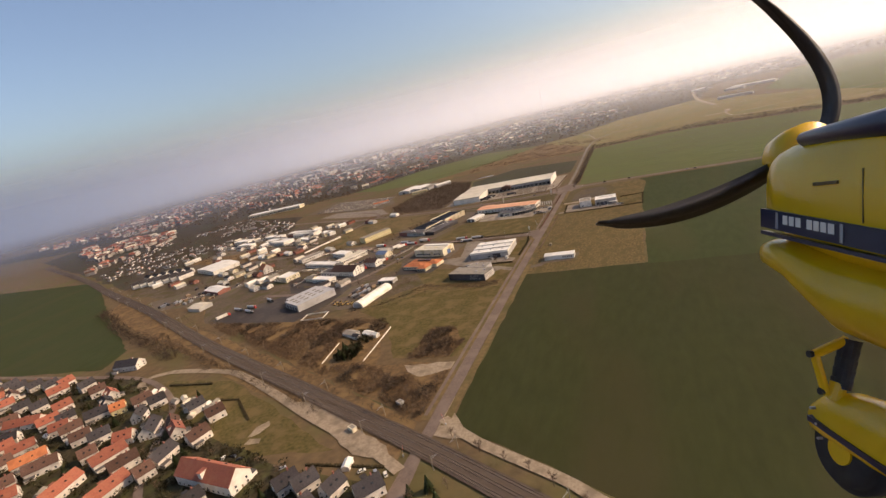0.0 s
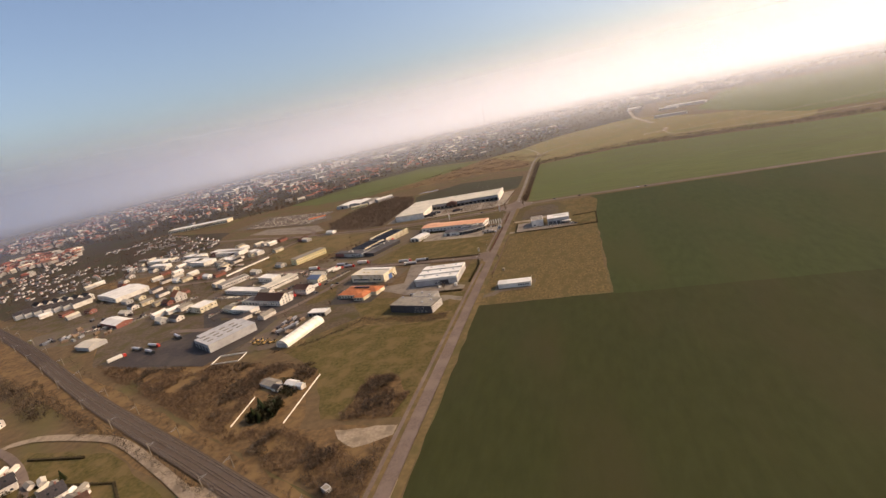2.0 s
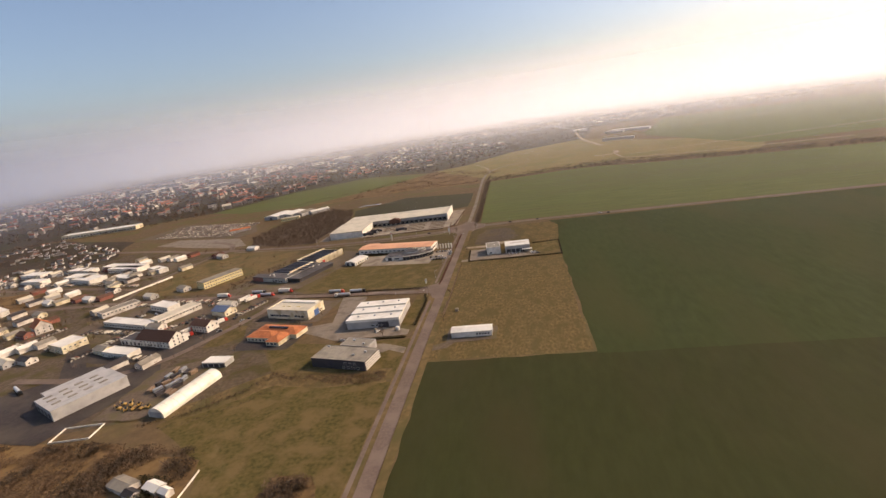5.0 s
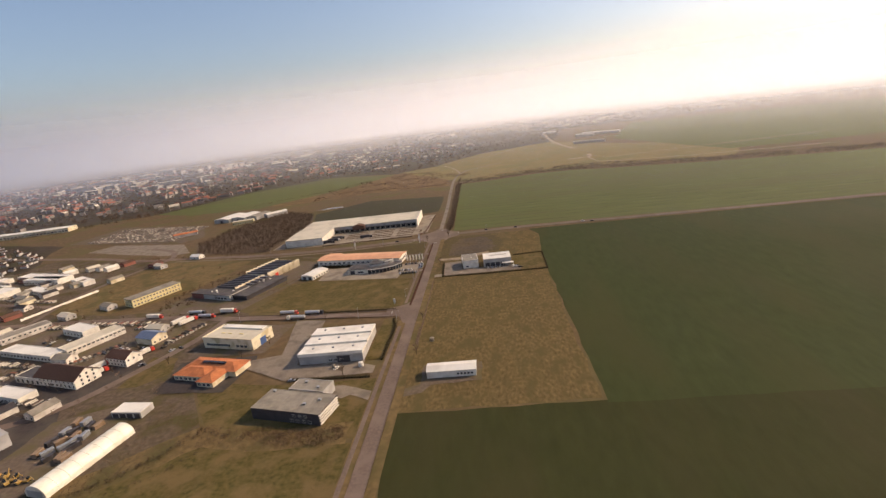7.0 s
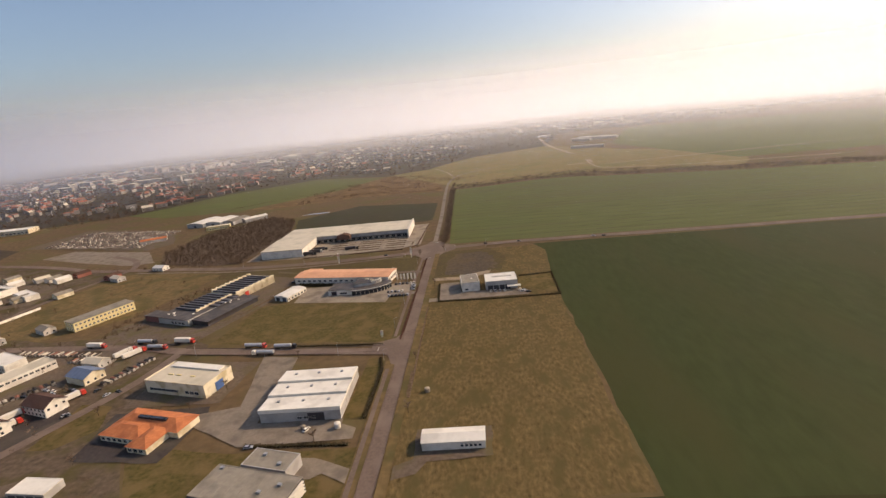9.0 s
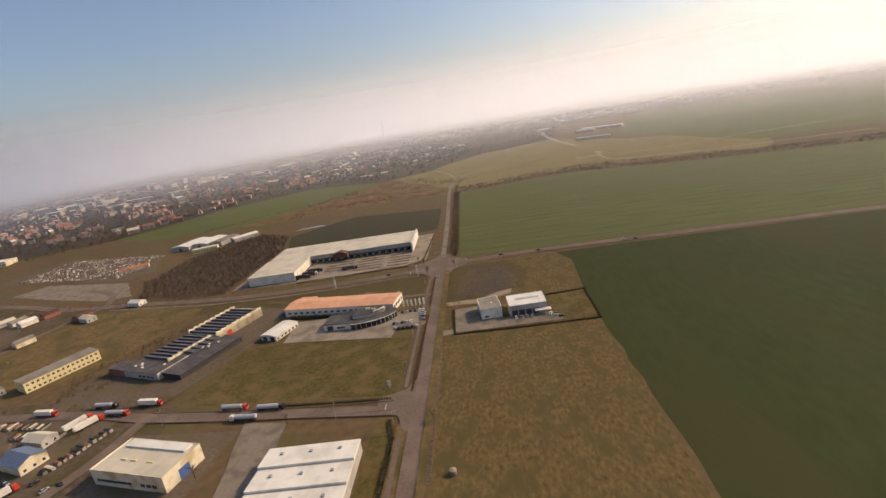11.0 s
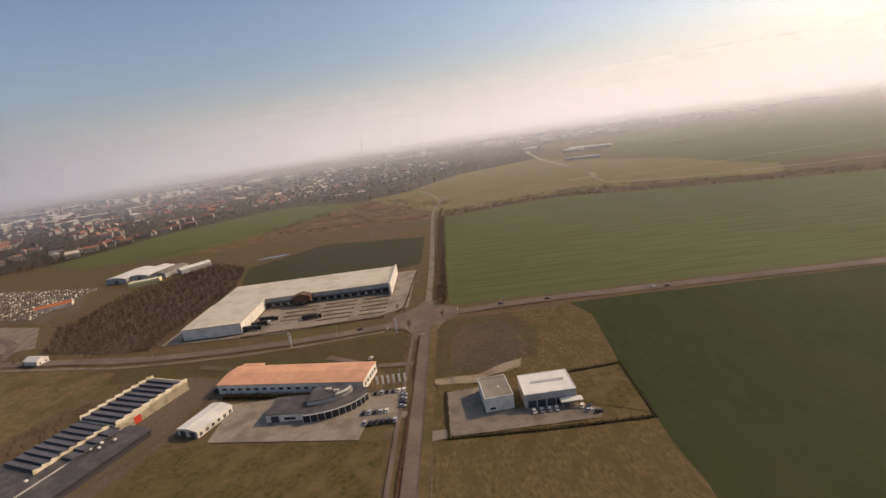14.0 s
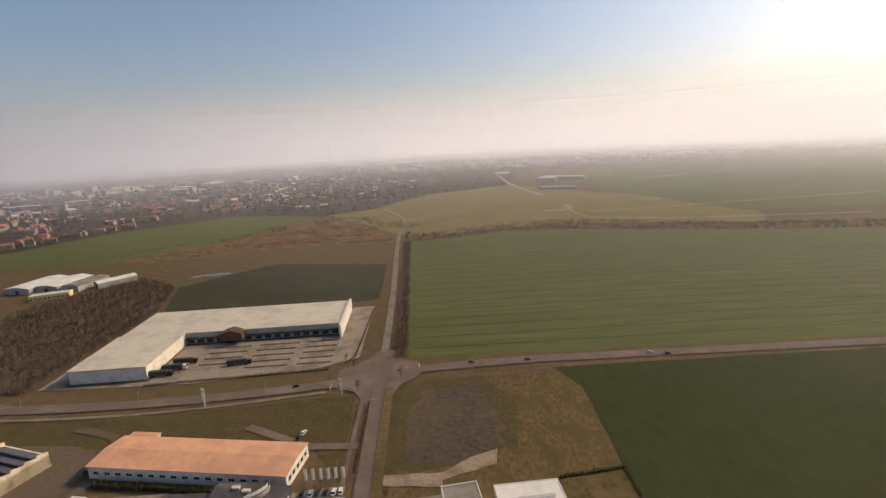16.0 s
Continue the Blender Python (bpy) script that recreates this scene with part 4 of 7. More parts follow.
part("canopy_post", bm, M["dark_clad"], e)
S("parking_place", [(-206, 588), (-113, 583), (-36, 592), (-12, 604), (-10, 706), (-28, 706), (-28, 645), (-141, 645), (-141, 590), (-192, 590), (-192, 720), (-200, 720)], 0.10, M["concrete"], "pale concrete car park with low hedges", "car park", 0.3, 10)
for k in range(5):
    y = 600 + k * 9
    for a, b in ((-118, -92), (-86, -58), (-52, -30)):
        if k == 0 and a == -118:
            continue
        bm = bmesh.new()
        n = int((b - a) / 2)
        rng = random.Random(k * 7 + int(a))
        for i in range(n):
            x = a + (b - a) * (i + 0.5) / n
            bmesh.ops.create_icosphere(bm, subdivisions=1, radius=1.0, matrix=Matrix.Translation((x, y + rng.uniform(-0.2, 0.2), 0.5)) @ Matrix.Diagonal((1.2, 0.9, rng.uniform(0.5, 0.9), 1)))
        tagged(finish(bm, "hedge", M["twig"]), "low brown clipped hedge between parking rows", "hedge", "hedges of the car park")

# ---- round-roofed tent and the workshops west of the road ----
def round_tent(x, y, w, d, h, turn):
    e = thing("storage_tent", "long cream storage tent with a rounded roof", "tent", x, y, 0, turn)
    pts = [(-w / 2, 0), (w / 2, 0)] + [(w / 2 * math.cos(a), h * (0.22 + 0.78 * math.sin(a))) for a in [radians(v) for v in range(0, 181, 15)]]
    bm = bmesh.new()
    profile(bm, pts, -d / 2, d / 2)
    part("tarpaulin", bm, M["tarp"], e)
    for i in range(9):
        yy = -d / 2 + 0.1 + (d - 0.2) * i / 8
        bm = bmesh.new()
        for (a, b), (c, f) in zip(pts[2:], pts[3:]):
            tube(bm, (a * 1.01, yy, b * 1.01), (c * 1.01, yy, f * 1.01), 0.09, n=5)
        part("rib", bm, M["tarp"], e)
    bm = bmesh.new()
    box(bm, -w * 0.38, w * 0.38, -d / 2 - 0.12, -d / 2 + 0.02, 0, h * 0.62)
    part("gate", bm, M["grey_clad"], e, "grey tent gate")
    return e


round_tent(-141, 203, 12.5, 46, 6.0, -12)

e = thing("logistics_hall", "large light-grey flat-roofed logistics hall", "building", -222, 206, 0, -27)
bm = bmesh.new()
box(bm, -13, 16, -20, 24, 0, 7.2)
part("wall", bm, M["grey_clad"], e)
bm = bmesh.new()
box(bm, -27, -13.02, -13, 24, 0, 5.4)
part("wall", bm, M["grey_clad"], e)
bm = bmesh.new()
box(bm, -13.2, 16.2, -20.2, 24.2, 7.21, 7.7)
part("roof", bm, M["grey_clad"], e)
bm = bmesh.new()
box(bm, -27.2, -13.3, -13.2, 24.2, 5.41, 5.9)
part("roof", bm, M["grey_clad"], e)
for sx in range(3):
    for sy in range(4):
        bm = bmesh.new()
        box(bm, -9 + sx * 8 - 1, -9 + sx * 8 + 1, -14 + sy * 9 - 2.6, -14 + sy * 9 + 2.6, 7.7, 8.1, bevel=0.15)
        part("skylight", bm, M["grey_roof"], e)
for i in range(4):
    put_gate(e, -9 + i * 6.5, -20, 0, 3.8, 4.4, "dark_clad")
for i in range(3):
    put_gate(e, -24 + i * 4.4, -13, 0, 3.4, 4.0, "dark_clad")
S("yard_logistics", [(-338, 178), (-300, 166), (-247, 163), (-206, 158), (-190, 200), (-186, 236), (-196, 250), (-262, 252), (-300, 296), (-318, 292), (-270, 236)], 0.10, M["yard_dark"], "dark asphalt yard of the logistics hall", "yard", 0.6, 8)
S("yard_machines", [(-190, 180), (-160, 178), (-150, 186), (-142, 236), (-158, 252), (-190, 238)], 0.11, M["yard"], "brown earth yard with parked machines", "yard", 0.8, 6)

e = flat_hall("storage_shed", "low white flat-roofed storage shed", -144.5, 243, 19, 9.5, 3.6, "grey_clad", "white_roof", turn=-6, parapet=0.25, eave="white_paint")
for i in range(4):
    put_gate(e, -7 + i * 4.6, -4.75, 0, 3.2, 2.6, "dark_clad")

# mid-estate halls
e = flat_hall("workshop", "white flat-roofed workshop with a long window band", -252, 346, 15, 42, 5.4, "white_paint", "pale_roof", turn=-25, parapet=0.4)
side_row(e, "e", 15, 42, 13, 3.0, 2.2, 1.3)
side_row(e, "s", 15, 42, 4, 3.0, 1.8, 1.3)
e = flat_hall("workshop", "low white flat-roofed workshop wing", -290, 332, 62, 12, 4.6, "white_paint", "white_roof", turn=-17, parapet=0.4)
side_row(e, "s", 62, 12, 15, 1.4, 2.4, 1.6)
e = flat_hall("workshop", "white workshop with a pale roof", -281, 369, 30, 13, 5.4, "white_paint", "white_roof", turn=-23, parapet=0.4)
side_row(e, "s", 30, 13, 6, 1.6, 2.4, 1.6)
e = flat_hall("workshop", "long pale workshop with a grey roof", -340, 376, 15, 36, 5, "render_wall", "grey_roof", turn=-30, parapet=0.4)
side_row(e, "e", 15, 36, 10, 2.6, 1.8, 1.3)
side_row(e, "s", 15, 36, 3, 1.6, 2.0, 1.4)
e = gable_hall("guest_house", "white house with a long brown tiled roof", -223, 288, 17, 40, 6, 5.2, "white_paint", "brown_tile", turn=74, over=0.6)
side_row(e, "w", 17, 40, 10, 1.0, 1.5, 1.7)
side_row(e, "w", 17, 40, 10, 3.9, 1.1, 1.2)
for z in (1.0, 3.8, 6.6):
    for x in (-4, 0, 4):
        put_window(e, x, -20, z, 0, 1.3, 1.5)
e = flat_hall("annex", "low dark-roofed wing of the guest house", -250, 294, 26, 14, 4.4, "white_paint", "dark_roof", turn=-16)
side_row(e, "s", 26, 14, 5, 0.6, 2.2, 2.6)
e = gable_hall("house", "white house with a dark hipped roof", -198, 309, 12, 20, 6, 3.2, "white_paint", "brown_tile", turn=72, over=0.6)
side_row(e, "w", 12, 20, 6, 3.6, 1.4, 1.3)
side_row(e, "w", 12, 20, 6, 0.9, 1.4, 1.3)
side_row(e, "s", 12, 20, 3, 3.6, 1.3, 1.3)
e = gable_hall("workshop", "cream workshop with a blue metal roof", -200, 342, 13, 18, 5, 2.6, "cream_wall", "blue_clad", turn=70)
side_row(e, "s", 13, 18, 3, 1.2, 1.4, 1.4)
e = flat_hall("annex", "low white office building", -246, 270, 32, 11, 4, "white_paint", "white_roof", turn=-16)
side_row(e, "s", 32, 11, 9, 1.2, 1.6, 1.4)
e = flat_hall("workshop", "cream flat-roofed workshop on a yard", -318, 293, 24, 20, 6, "cream_wall", "white_roof", turn=-20)
side_row(e, "s", 24, 20, 5, 1.5, 2, 1.4)
side_row(e, "e", 24, 20, 5, 3.4, 1.6, 1.2)
e = gable_hall("house", "tall house with a bright orange roof", -392, 337, 14, 16, 7, 6, "render_wall", "orange_tile", turn=60)
side_row(e, "s", 14, 16, 3, 1.2)
side_row(e, "s", 14, 16, 3, 4.2)
e = gable_hall("warehouse", "wide white warehouse with pale roofs", -540, 390, 68, 44, 6, 2, "white_paint", "white_roof", turn=-22)
side_row(e, "s", 68, 44, 12, 2.2, 3, 1.6)
e = gable_hall("barn", "brick barn with a pale metal roof", -425, 275, 18, 42, 4.5, 2, "red_brick", "white_roof", turn=70)
e = gable_hall("barn", "grey metal barn beside a scrap yard", -397, 219, 18, 26, 4, 1.8, "grey_clad", "pale_roof", turn=78)
for k, (x, y, w, d, h, t) in enumerate([(-598, 520, 40, 14, 6, -12), (-524, 520, 46, 18, 6, -14), (-470, 540, 60, 14, 6, -14), (-497, 505, 44, 22, 6, -20), (-482, 552, 84, 16, 6, -18), (-407, 522, 34, 12, 5, -30), (-440, 500, 46, 12, 4, -24), (-560, 560, 50, 16, 5, -16), (-640, 560, 46, 18, 6, -12)]):
    e = flat_hall("workshop", "white flat-roofed trade hall of the far estate", x, y, w, d, h, "white_paint", "white_roof", turn=t, group="far trade halls")
    side_row(e, "s", w, d, int(w / 5), 1.6, 2.6, 1.6)
e = thing("boundary_wall", "long low white boundary wall", "wall", -367, 456, 0, -16)
bm = bmesh.new()
box(bm, -0.2, 0.2, -46, 30, 0, 2.2)
part("wall", bm, M["white_paint"], e)
e = flat_hall("warehouse", "very long pale warehouse before the town", -850, 915, 165, 30, 8, "cream_wall", "white_roof", turn=10)
side_row(e, "s", 165, 30, 24, 2, 4, 2)
for x, y, w, d, t, r in ((-390, 846, 30, 50, -12, "white_roof"), (-362, 846, 28, 46, -12, "white_roof"), (-335, 840, 20, 40, -14, "grey_roof"), (-305, 842, 14, 38, -40, "white_roof")):
    e = gable_hall("warehouse", "pale gabled warehouse beside the wood", x, y, w, d, 6, 1.8, "grey_clad", r, turn=t, group="warehouses beside the wood")
    put_gate(e, 0, -d / 2, 0, 4, 4, "dark_clad")
e = flat_hall("office_block", "yellow office building beside the car storage", -345, 800, 34, 12, 5, "yellow_wall", "pale_roof", turn=18)
side_row(e, "s", 34, 12, 9, 1.4, 2, 1.4)
e = gable_hall("warehouse", "low sales hall with orange roof", -415, 745, 14, 34, 4, 1.6, "render_wall", "orange_tile", turn=-62)

# terrace houses with white gables
e0 = gable_hall("terrace_house", "grey-roofed terrace house with a white gable", -590, 366, 9, 24, 7, 3.4, "white_paint", "slate", turn=-20, group="terrace row")
side_row(e0, "s", 9, 24, 2, 1.2)
side_row(e0, "s", 9, 24, 2, 4.0)
for i in range(1, 7):
    copy_thing(e0, pose(-590 - i * 14, 366 - i * 3.4, 0, 0, 0, -20))
for i in range(6):
    copy_thing(e0, pose(-610 - i * 16, 392 - i * 3, 0, 0, 0, 70))

# ---- homestead by the railway ----
for x0, y0, x1, y1 in ((-118.5, 79, -122.7, 110), (-83, 81, -86.6, 134)):
    d = Vector((x1 - x0, y1 - y0, 0))
    e = thing("garden_wall", "thin white garden wall in the scrub", "wall", (x0 + x1) / 2, (y0 + y1) / 2, 0, math.degrees(math.atan2(d.y, d.x)) - 90)
    bm = bmesh.new()
    n = int(d.length / 2.5)
    for i in range(n):
        yy = -d.length / 2 + d.length * i / n
        box(bm, -0.07, 0.07, yy, yy + d.length / n - 0.25, 0, 1.0)
        box(bm, -0.1, 0.1, yy + d.length / n - 0.25, yy + d.length / n, 0, 1.15)
    part("wall", bm, M["render_wall"], e)
for x, y, w, d, r in ((-119, 124, 8, 14, "grey_roof"), (-101, 122, 6, 9, "white_roof"), (-110, 118, 5, 7, "slate"), (-93, 119, 4, 6, "white_roof")):
    gable_hall("shed", "small weathered shed in the scrub", x, y, w, d, 2.6, 1.2, "render_wall", r, turn=70, over=0.3)
e = thing("plot_wall", "low white wall round an empty plot", "wall", -188, 168, 0, 8)
bm = bmesh.new()
for a in ((-12, 12, -7, -6.7), (-12, 12, 6.7, 7), (-12, -11.7, -6.7, 6.7), (11.7, 12, -6.7, 6.7)):
    box(bm, *a, 0, 0.9)
part("wall", bm, M["white_paint"], e)

# ---- railway ----
RAIL_LINE = [(240, -120), (66, -36), (0, -4), (-50, 18), (-119, 49), (-200, 84), (-287, 123), (-500, 226), (-721, 324), (-999, 452), (-1500, 660)]


def offset(line, d):
    out = []
    for i, (x, y) in enumerate(line):
        a, b = line[max(0, i - 1)], line[min(len(line) - 1, i + 1)]
        v = Vector((b[0] - a[0], b[1] - a[1])).normalized()
        out.append((x + v.y * d, y - v.x * d))
    return out


rl = curve_line(RAIL_LINE, 12)
ribbon("railway_bed", rl, 13.5, 0.2, M["ballast"], "dark ballast bed of the railway", "railway")
for k, o in enumerate((-4.6, 0.0, 4.6)):
    ln = offset(rl, o)
    e = thing("railway_track", "railway track with rusty rails on sleepers", "track", 0, 0, 0.45, 0, "tracks of the railway")
    for g in (-0.72, 0.72):
        bm = bmesh.new()
        q = offset(ln, g)
        for (ax, ay), (bx, by) in zip(q, q[1:]):
            d = Vector((bx - ax, by - ay)).normalized()
            nx, ny = d.y * 0.05, -d.x * 0.05
            lo = [bm.verts.new((ax - nx, ay - ny, z)) for z in (0.3, 0.5)] + [bm.verts.new((ax + nx, ay + ny, z)) for z in (0.5, 0.3)]
            hi = [bm.verts.new((bx - nx, by - ny, z)) for z in (0.3, 0.5)] + [bm.verts.new((bx + nx, by + ny, z)) for z in (0.5, 0.3)]
            for i in range(4):
                bm.faces.new((lo[i], lo[(i + 1) % 4], hi[(i + 1) % 4], hi[i]))
        bmesh.ops.remove_doubles(bm, verts=bm.verts[:], dist=0.012)
        part("rail", bm, M["rail"], e)
    verts, faces = [], []
    dist = 0.0
    for (ax, ay), (bx, by) in zip(ln, ln[1:]):
        if not -420 < ax < 130:
            continue
        d = Vector((bx - ax, by - ay))
        L = d.length
        d.normalize()
        n = Vector((d.y, -d.x))
        for i in range(int(L / 0.9)):
            c = Vector((ax, ay)) + d * i * 0.9
            b0 = len(verts)
            for s, t in ((-1.25, -0.13), (1.25, -0.13), (1.25, 0.13), (-1.25, 0.13)):
                p = c + n * s + d * t
                verts.append((p.x, p.y, 0.32))
                verts.append((p.x, p.y, 0.18))
            faces += [(b0, b0 + 2, b0 + 4, b0 + 6), (b0, b0 + 1, b0 + 3, b0 + 2), (b0 + 4, b0 + 5, b0 + 7, b0 + 6)]
    me = bpy.data.meshes.new("sleeper_rest")
    me.from_pydata(verts, [], faces)
    me.materials.append(M["timber"])
    o2 = new("sleeper_rest", me)
    o2.parent = e
    tagged(o2, kind="stuff")
e0 = thing("catenary_mast", "grey catenary mast with bracket arm beside the railway", "mast", 0, 0, 0, 0, "catenary masts")
bm = bmesh.new()
tube(bm, (0, 0, 0), (0, 0, 8.4), 0.26, 0.17)
part("mast", bm, M["concrete"], e0)
bm = bmesh.new()
tube(bm, (0, 0, 7.4), (0, -4.2, 6.4), 0.07)
tube(bm, (0, 0, 6.2), (0, -4.2, 6.4), 0.06)
part("bracket", bm, M["zinc"], e0)
acc, placed = 0.0, 0
for (ax, ay), (bx, by) in zip(rl, rl[1:]):
    acc += math.hypot(bx - ax, by - ay)
    if acc > 58 and -760 < ax < 230:
        acc = 0
        ang = math.degrees(math.atan2(by - ay, bx - ax))
        v = Vector((bx - ax, by - ay)).normalized()
        for s in (8.4, -8.4):
            m = pose(ax + v.y * s, ay - v.x * s, 0.0, 0, 0, ang + (0 if s < 0 else 180))
            if placed == 0:
                e0.matrix_basis = m
            else:
                copy_thing(e0, m)
            placed += 1
for x, y, t in ((7.5, 13, 0), (-6.5, -12, 180)):
    e = thing("crossing_barrier", "red and white level crossing barrier, raised", "barrier", x, y, 0, t)
    bm = bmesh.new()
    box(bm, -0.3, 0.3, -0.3, 0.3, 0, 1.2, bevel=0.05)
    part("post", bm, M["zinc"], e)
    for i in range(6):
        bm = bmesh.new()
        tube(bm, (-0.2 * i, 0, 1.1 + i), (-0.2 * (i + 1), 0, 2.1 + i), 0.07)
        part("boom_band", bm, M["red_paint" if i % 2 else "white_paint"], e)
e = flat_hall("signal_box", "small pale railway hut beside the tracks", -47, 6, 5, 3, 2.6, "cream_wall", "grey_roof", turn=-28, parapet=0.2)
e = flat_hall("signal_box", "small grey railway hut beside the tracks", -28, 30, 4, 3, 2.6, "grey_clad", "grey_roof", turn=-28, parapet=0.2)

# ---- housing estate ----
def house(x, y, w, d, turn, roof, h=5.0, rise=4.2, wall="render_wall", extras=True):
    names = {"red_tile": "red tiled", "orange_tile": "orange tiled", "slate": "dark slate", "brown_tile": "brown tiled", "grey_roof": "grey"}
    e = gable_hall("house", "pale rendered house with a steep %s roof" % names.get(roof, "grey"), x, y, w, d, h, rise, wall, roof, turn=turn, over=0.45, category="house", group="houses of the estate")
    for z in (0.9, 3.2):
        side_row(e, "s", w, d, 2, z, 1.2, 1.3)
        side_row(e, "n", w, d, 2, z, 1.2, 1.3)
    n = max(2, int(d / 4))
    side_row(e, "e", w, d, n, 1.0, 1.2, 1.3)
    side_row(e, "w", w, d, n, 1.0, 1.2, 1.3)
    bm = bmesh.new()
    box(bm, -0.35, 0.35, d * 0.2, d * 0.2 + 0.7, h + rise - 1.2, h + rise + 1.1)
    box(bm, -0.45, 0.45, d * 0.2 - 0.1, d * 0.2 + 0.8, h + rise + 1.1, h + rise + 1.25)
    part("chimney", bm, M["red_brick"], e)
    bm = bmesh.new()
    box(bm, -0.5, 0.5, -d / 2 - 0.06, -d / 2 + 0.05, 0, 2.1)
    part("door", bm, M["timber_wall"], e)
    if extras:
        s = rise / (w / 2)
        for yy in (-d * 0.22, d * 0.1):
            bm = bmesh.new()
            box(bm, w * 0.22, w * 0.22 + 0.9, yy, yy + 1.1, h + rise - s * (w * 0.22 + 0.9) + 0.28, h + rise - s * w * 0.22 + 0.12)
            part("roof_window", bm, M["glass"], e)
        if d > 12.5:
            bm = bmesh.new()
            zt = h + rise * 0.72
            box(bm, -w * 0.46, -w * 0.1, -1.3, 1.3, h + 0.4, zt)
            dm = part("dormer", bm, M[wall], e)
            bm = bmesh.new()
            box(bm, -w * 0.5, -w * 0.06, -1.6, 1.6, zt + 0.01, zt + 0.18)
            part("dormer_roof", bm, M[roof], dm)
            bm = bmesh.new()
            box(bm, w / 2 + 0.01, w / 2 + 3.2, -d / 2 + 0.4, -d / 2 + 6, 0, 2.4)
            g = part("garage", bm, M[wall], e)
            bm = bmesh.new()
            box(bm, w / 2 + 0.01, w / 2 + 3.4, -d / 2 + 0.2, -d / 2 + 6.2, 2.41, 2.6)
            part("garage_roof", bm, M["dark_roof"], g)
    return e


ESTATE = [(-209, -58, 10, 24, 8, "red_tile"), (-172, -54, 10, 22, -3, "red_tile"), (-206, -30, 10, 20, -18, "red_tile"), (-214, -13, 9, 12, -60, "red_tile"), (-274, -39, 9, 20, -32, "orange_tile"),
          (-253, -43, 9, 19, -38, "brown_tile"), (-346, -4, 9, 30, -68, "red_tile"), (-332, -22, 9, 13, -50, "slate"), (-388, 16, 9, 12, -20, "slate"), (-365, 17, 9, 12, -20, "slate"),
          (-334, 18, 9, 13, -20, "red_tile"), (-280, -8, 9, 14, -26, "brown_tile"), (-240, -13, 9, 13, -30, "slate"), (-470, 48, 9, 14, 0, "slate"), (-450, 46, 9, 12, -15, "slate"),
          (-428, 48, 9, 12, -12, "slate"), (-405, 49, 9, 12, -10, "slate"), (-388, 53, 9, 12, -8, "red_tile"), (-350, 48, 9, 12, -12, "slate"), (-322, 40, 9, 12, -30, "brown_tile"), (-263, 17, 7, 10, -40, "yellow"),
          (-340, 82, 12, 26, -80, "slate"), (-162, -26, 10, 16, 4, "slate"), (-202, -3, 10, 18, 34, "slate"), (-176, -4, 9, 14, 60, "red_tile"), (-186, 2, 8, 12, 50, "brown_tile"), (-160, -40, 8, 10, -20, "brown_tile"),
          (-59, -38, 9, 12, -30, "slate"), (-48, -37, 9, 12, -30, "slate"), (-31, -38, 9, 11, -16, "slate"), (-12, -37, 10, 13, -40, "slate"), (-40, -52, 9, 12, -20, "slate"), (-20, -56, 9, 12, -10, "slate"), (-300, -30, 9, 16, -30, "red_tile"),
          (-306, 4, 9, 12, -25, "slate"), (-312, -52, 9, 18, -34, "red_tile"), (-292, -64, 9, 16, -34, "slate"), (-246, -70, 9, 18, -36, "red_tile"), (-390, -14, 9, 14, -40, "red_tile"), (-372, -34, 9, 13, -44, "slate"),
          (-418, 18, 9, 14, -25, "red_tile"), (-440, 0, 9, 14, -30, "brown_tile"), (-480, 20, 9, 14, -25, "slate"), (-350, -58, 9, 16, -36, "red_tile"), (-226, -30, 8, 10, -30, "brown_tile"), (-230, 10, 8, 11, 30, "slate"),
          (-400, -50, 9, 14, -36, "red_tile"), (-450, -40, 9, 14, -36, "red_tile"), (-500, 10, 9, 14, -30, "red_tile"), (-520, 44, 9, 14, -10, "red_tile"), (-550, 20, 9, 14, -20, "slate"), (-500, -40, 9, 14, -30, "red_tile")]
for x, y, w, d, t, r in ESTATE:
    house(x, y, w, d, t, "orange_tile" if r == "yellow" else r, wall="yellow_wall" if r == "yellow" else "render_wall")
rng = random.Random(21)
taken = [(a, b) for a, b, *_ in ESTATE] + [(-108, -38), (-90, -38), (-126, -38)]
STREETS = curve_line([(-14, -110), (-70, -72), (-140, -60), (-190, -8), (-222, 30), (-300, 62), (-420, 66), (-560, 70)], 8) + curve_line([(-140, -60), (-230, -90), (-330, -80), (-460, -20), (-560, 0)], 8)
made = 0
while made < 84:
    x, y = rng.uniform(-560, -20), rng.uniform(-105, 56)
    if y > 20 + (-150 - x) * 0.14 or (x > -150 and y > -48) or any(math.hypot(x - a, y - b) < 14.5 for a, b in taken) or any(math.hypot(x - a, y - b) < 8 for a, b in STREETS):
        continue
    taken.append((x, y))
    house(x, y, 9, rng.uniform(10, 16), -30 + rng.uniform(-14, 14) + rng.choice([0, 0, 90]), rng.choice(["red_tile", "slate", "slate", "slate", "brown_tile", "brown_tile", "red_tile"]))
    made += 1
e = house(-108, -38, 14, 44, 84, "red_tile", h=6.5, rise=6, wall="white_paint")
e["label"] = "large white building with a long red tiled roof"
rng = random.Random(5)
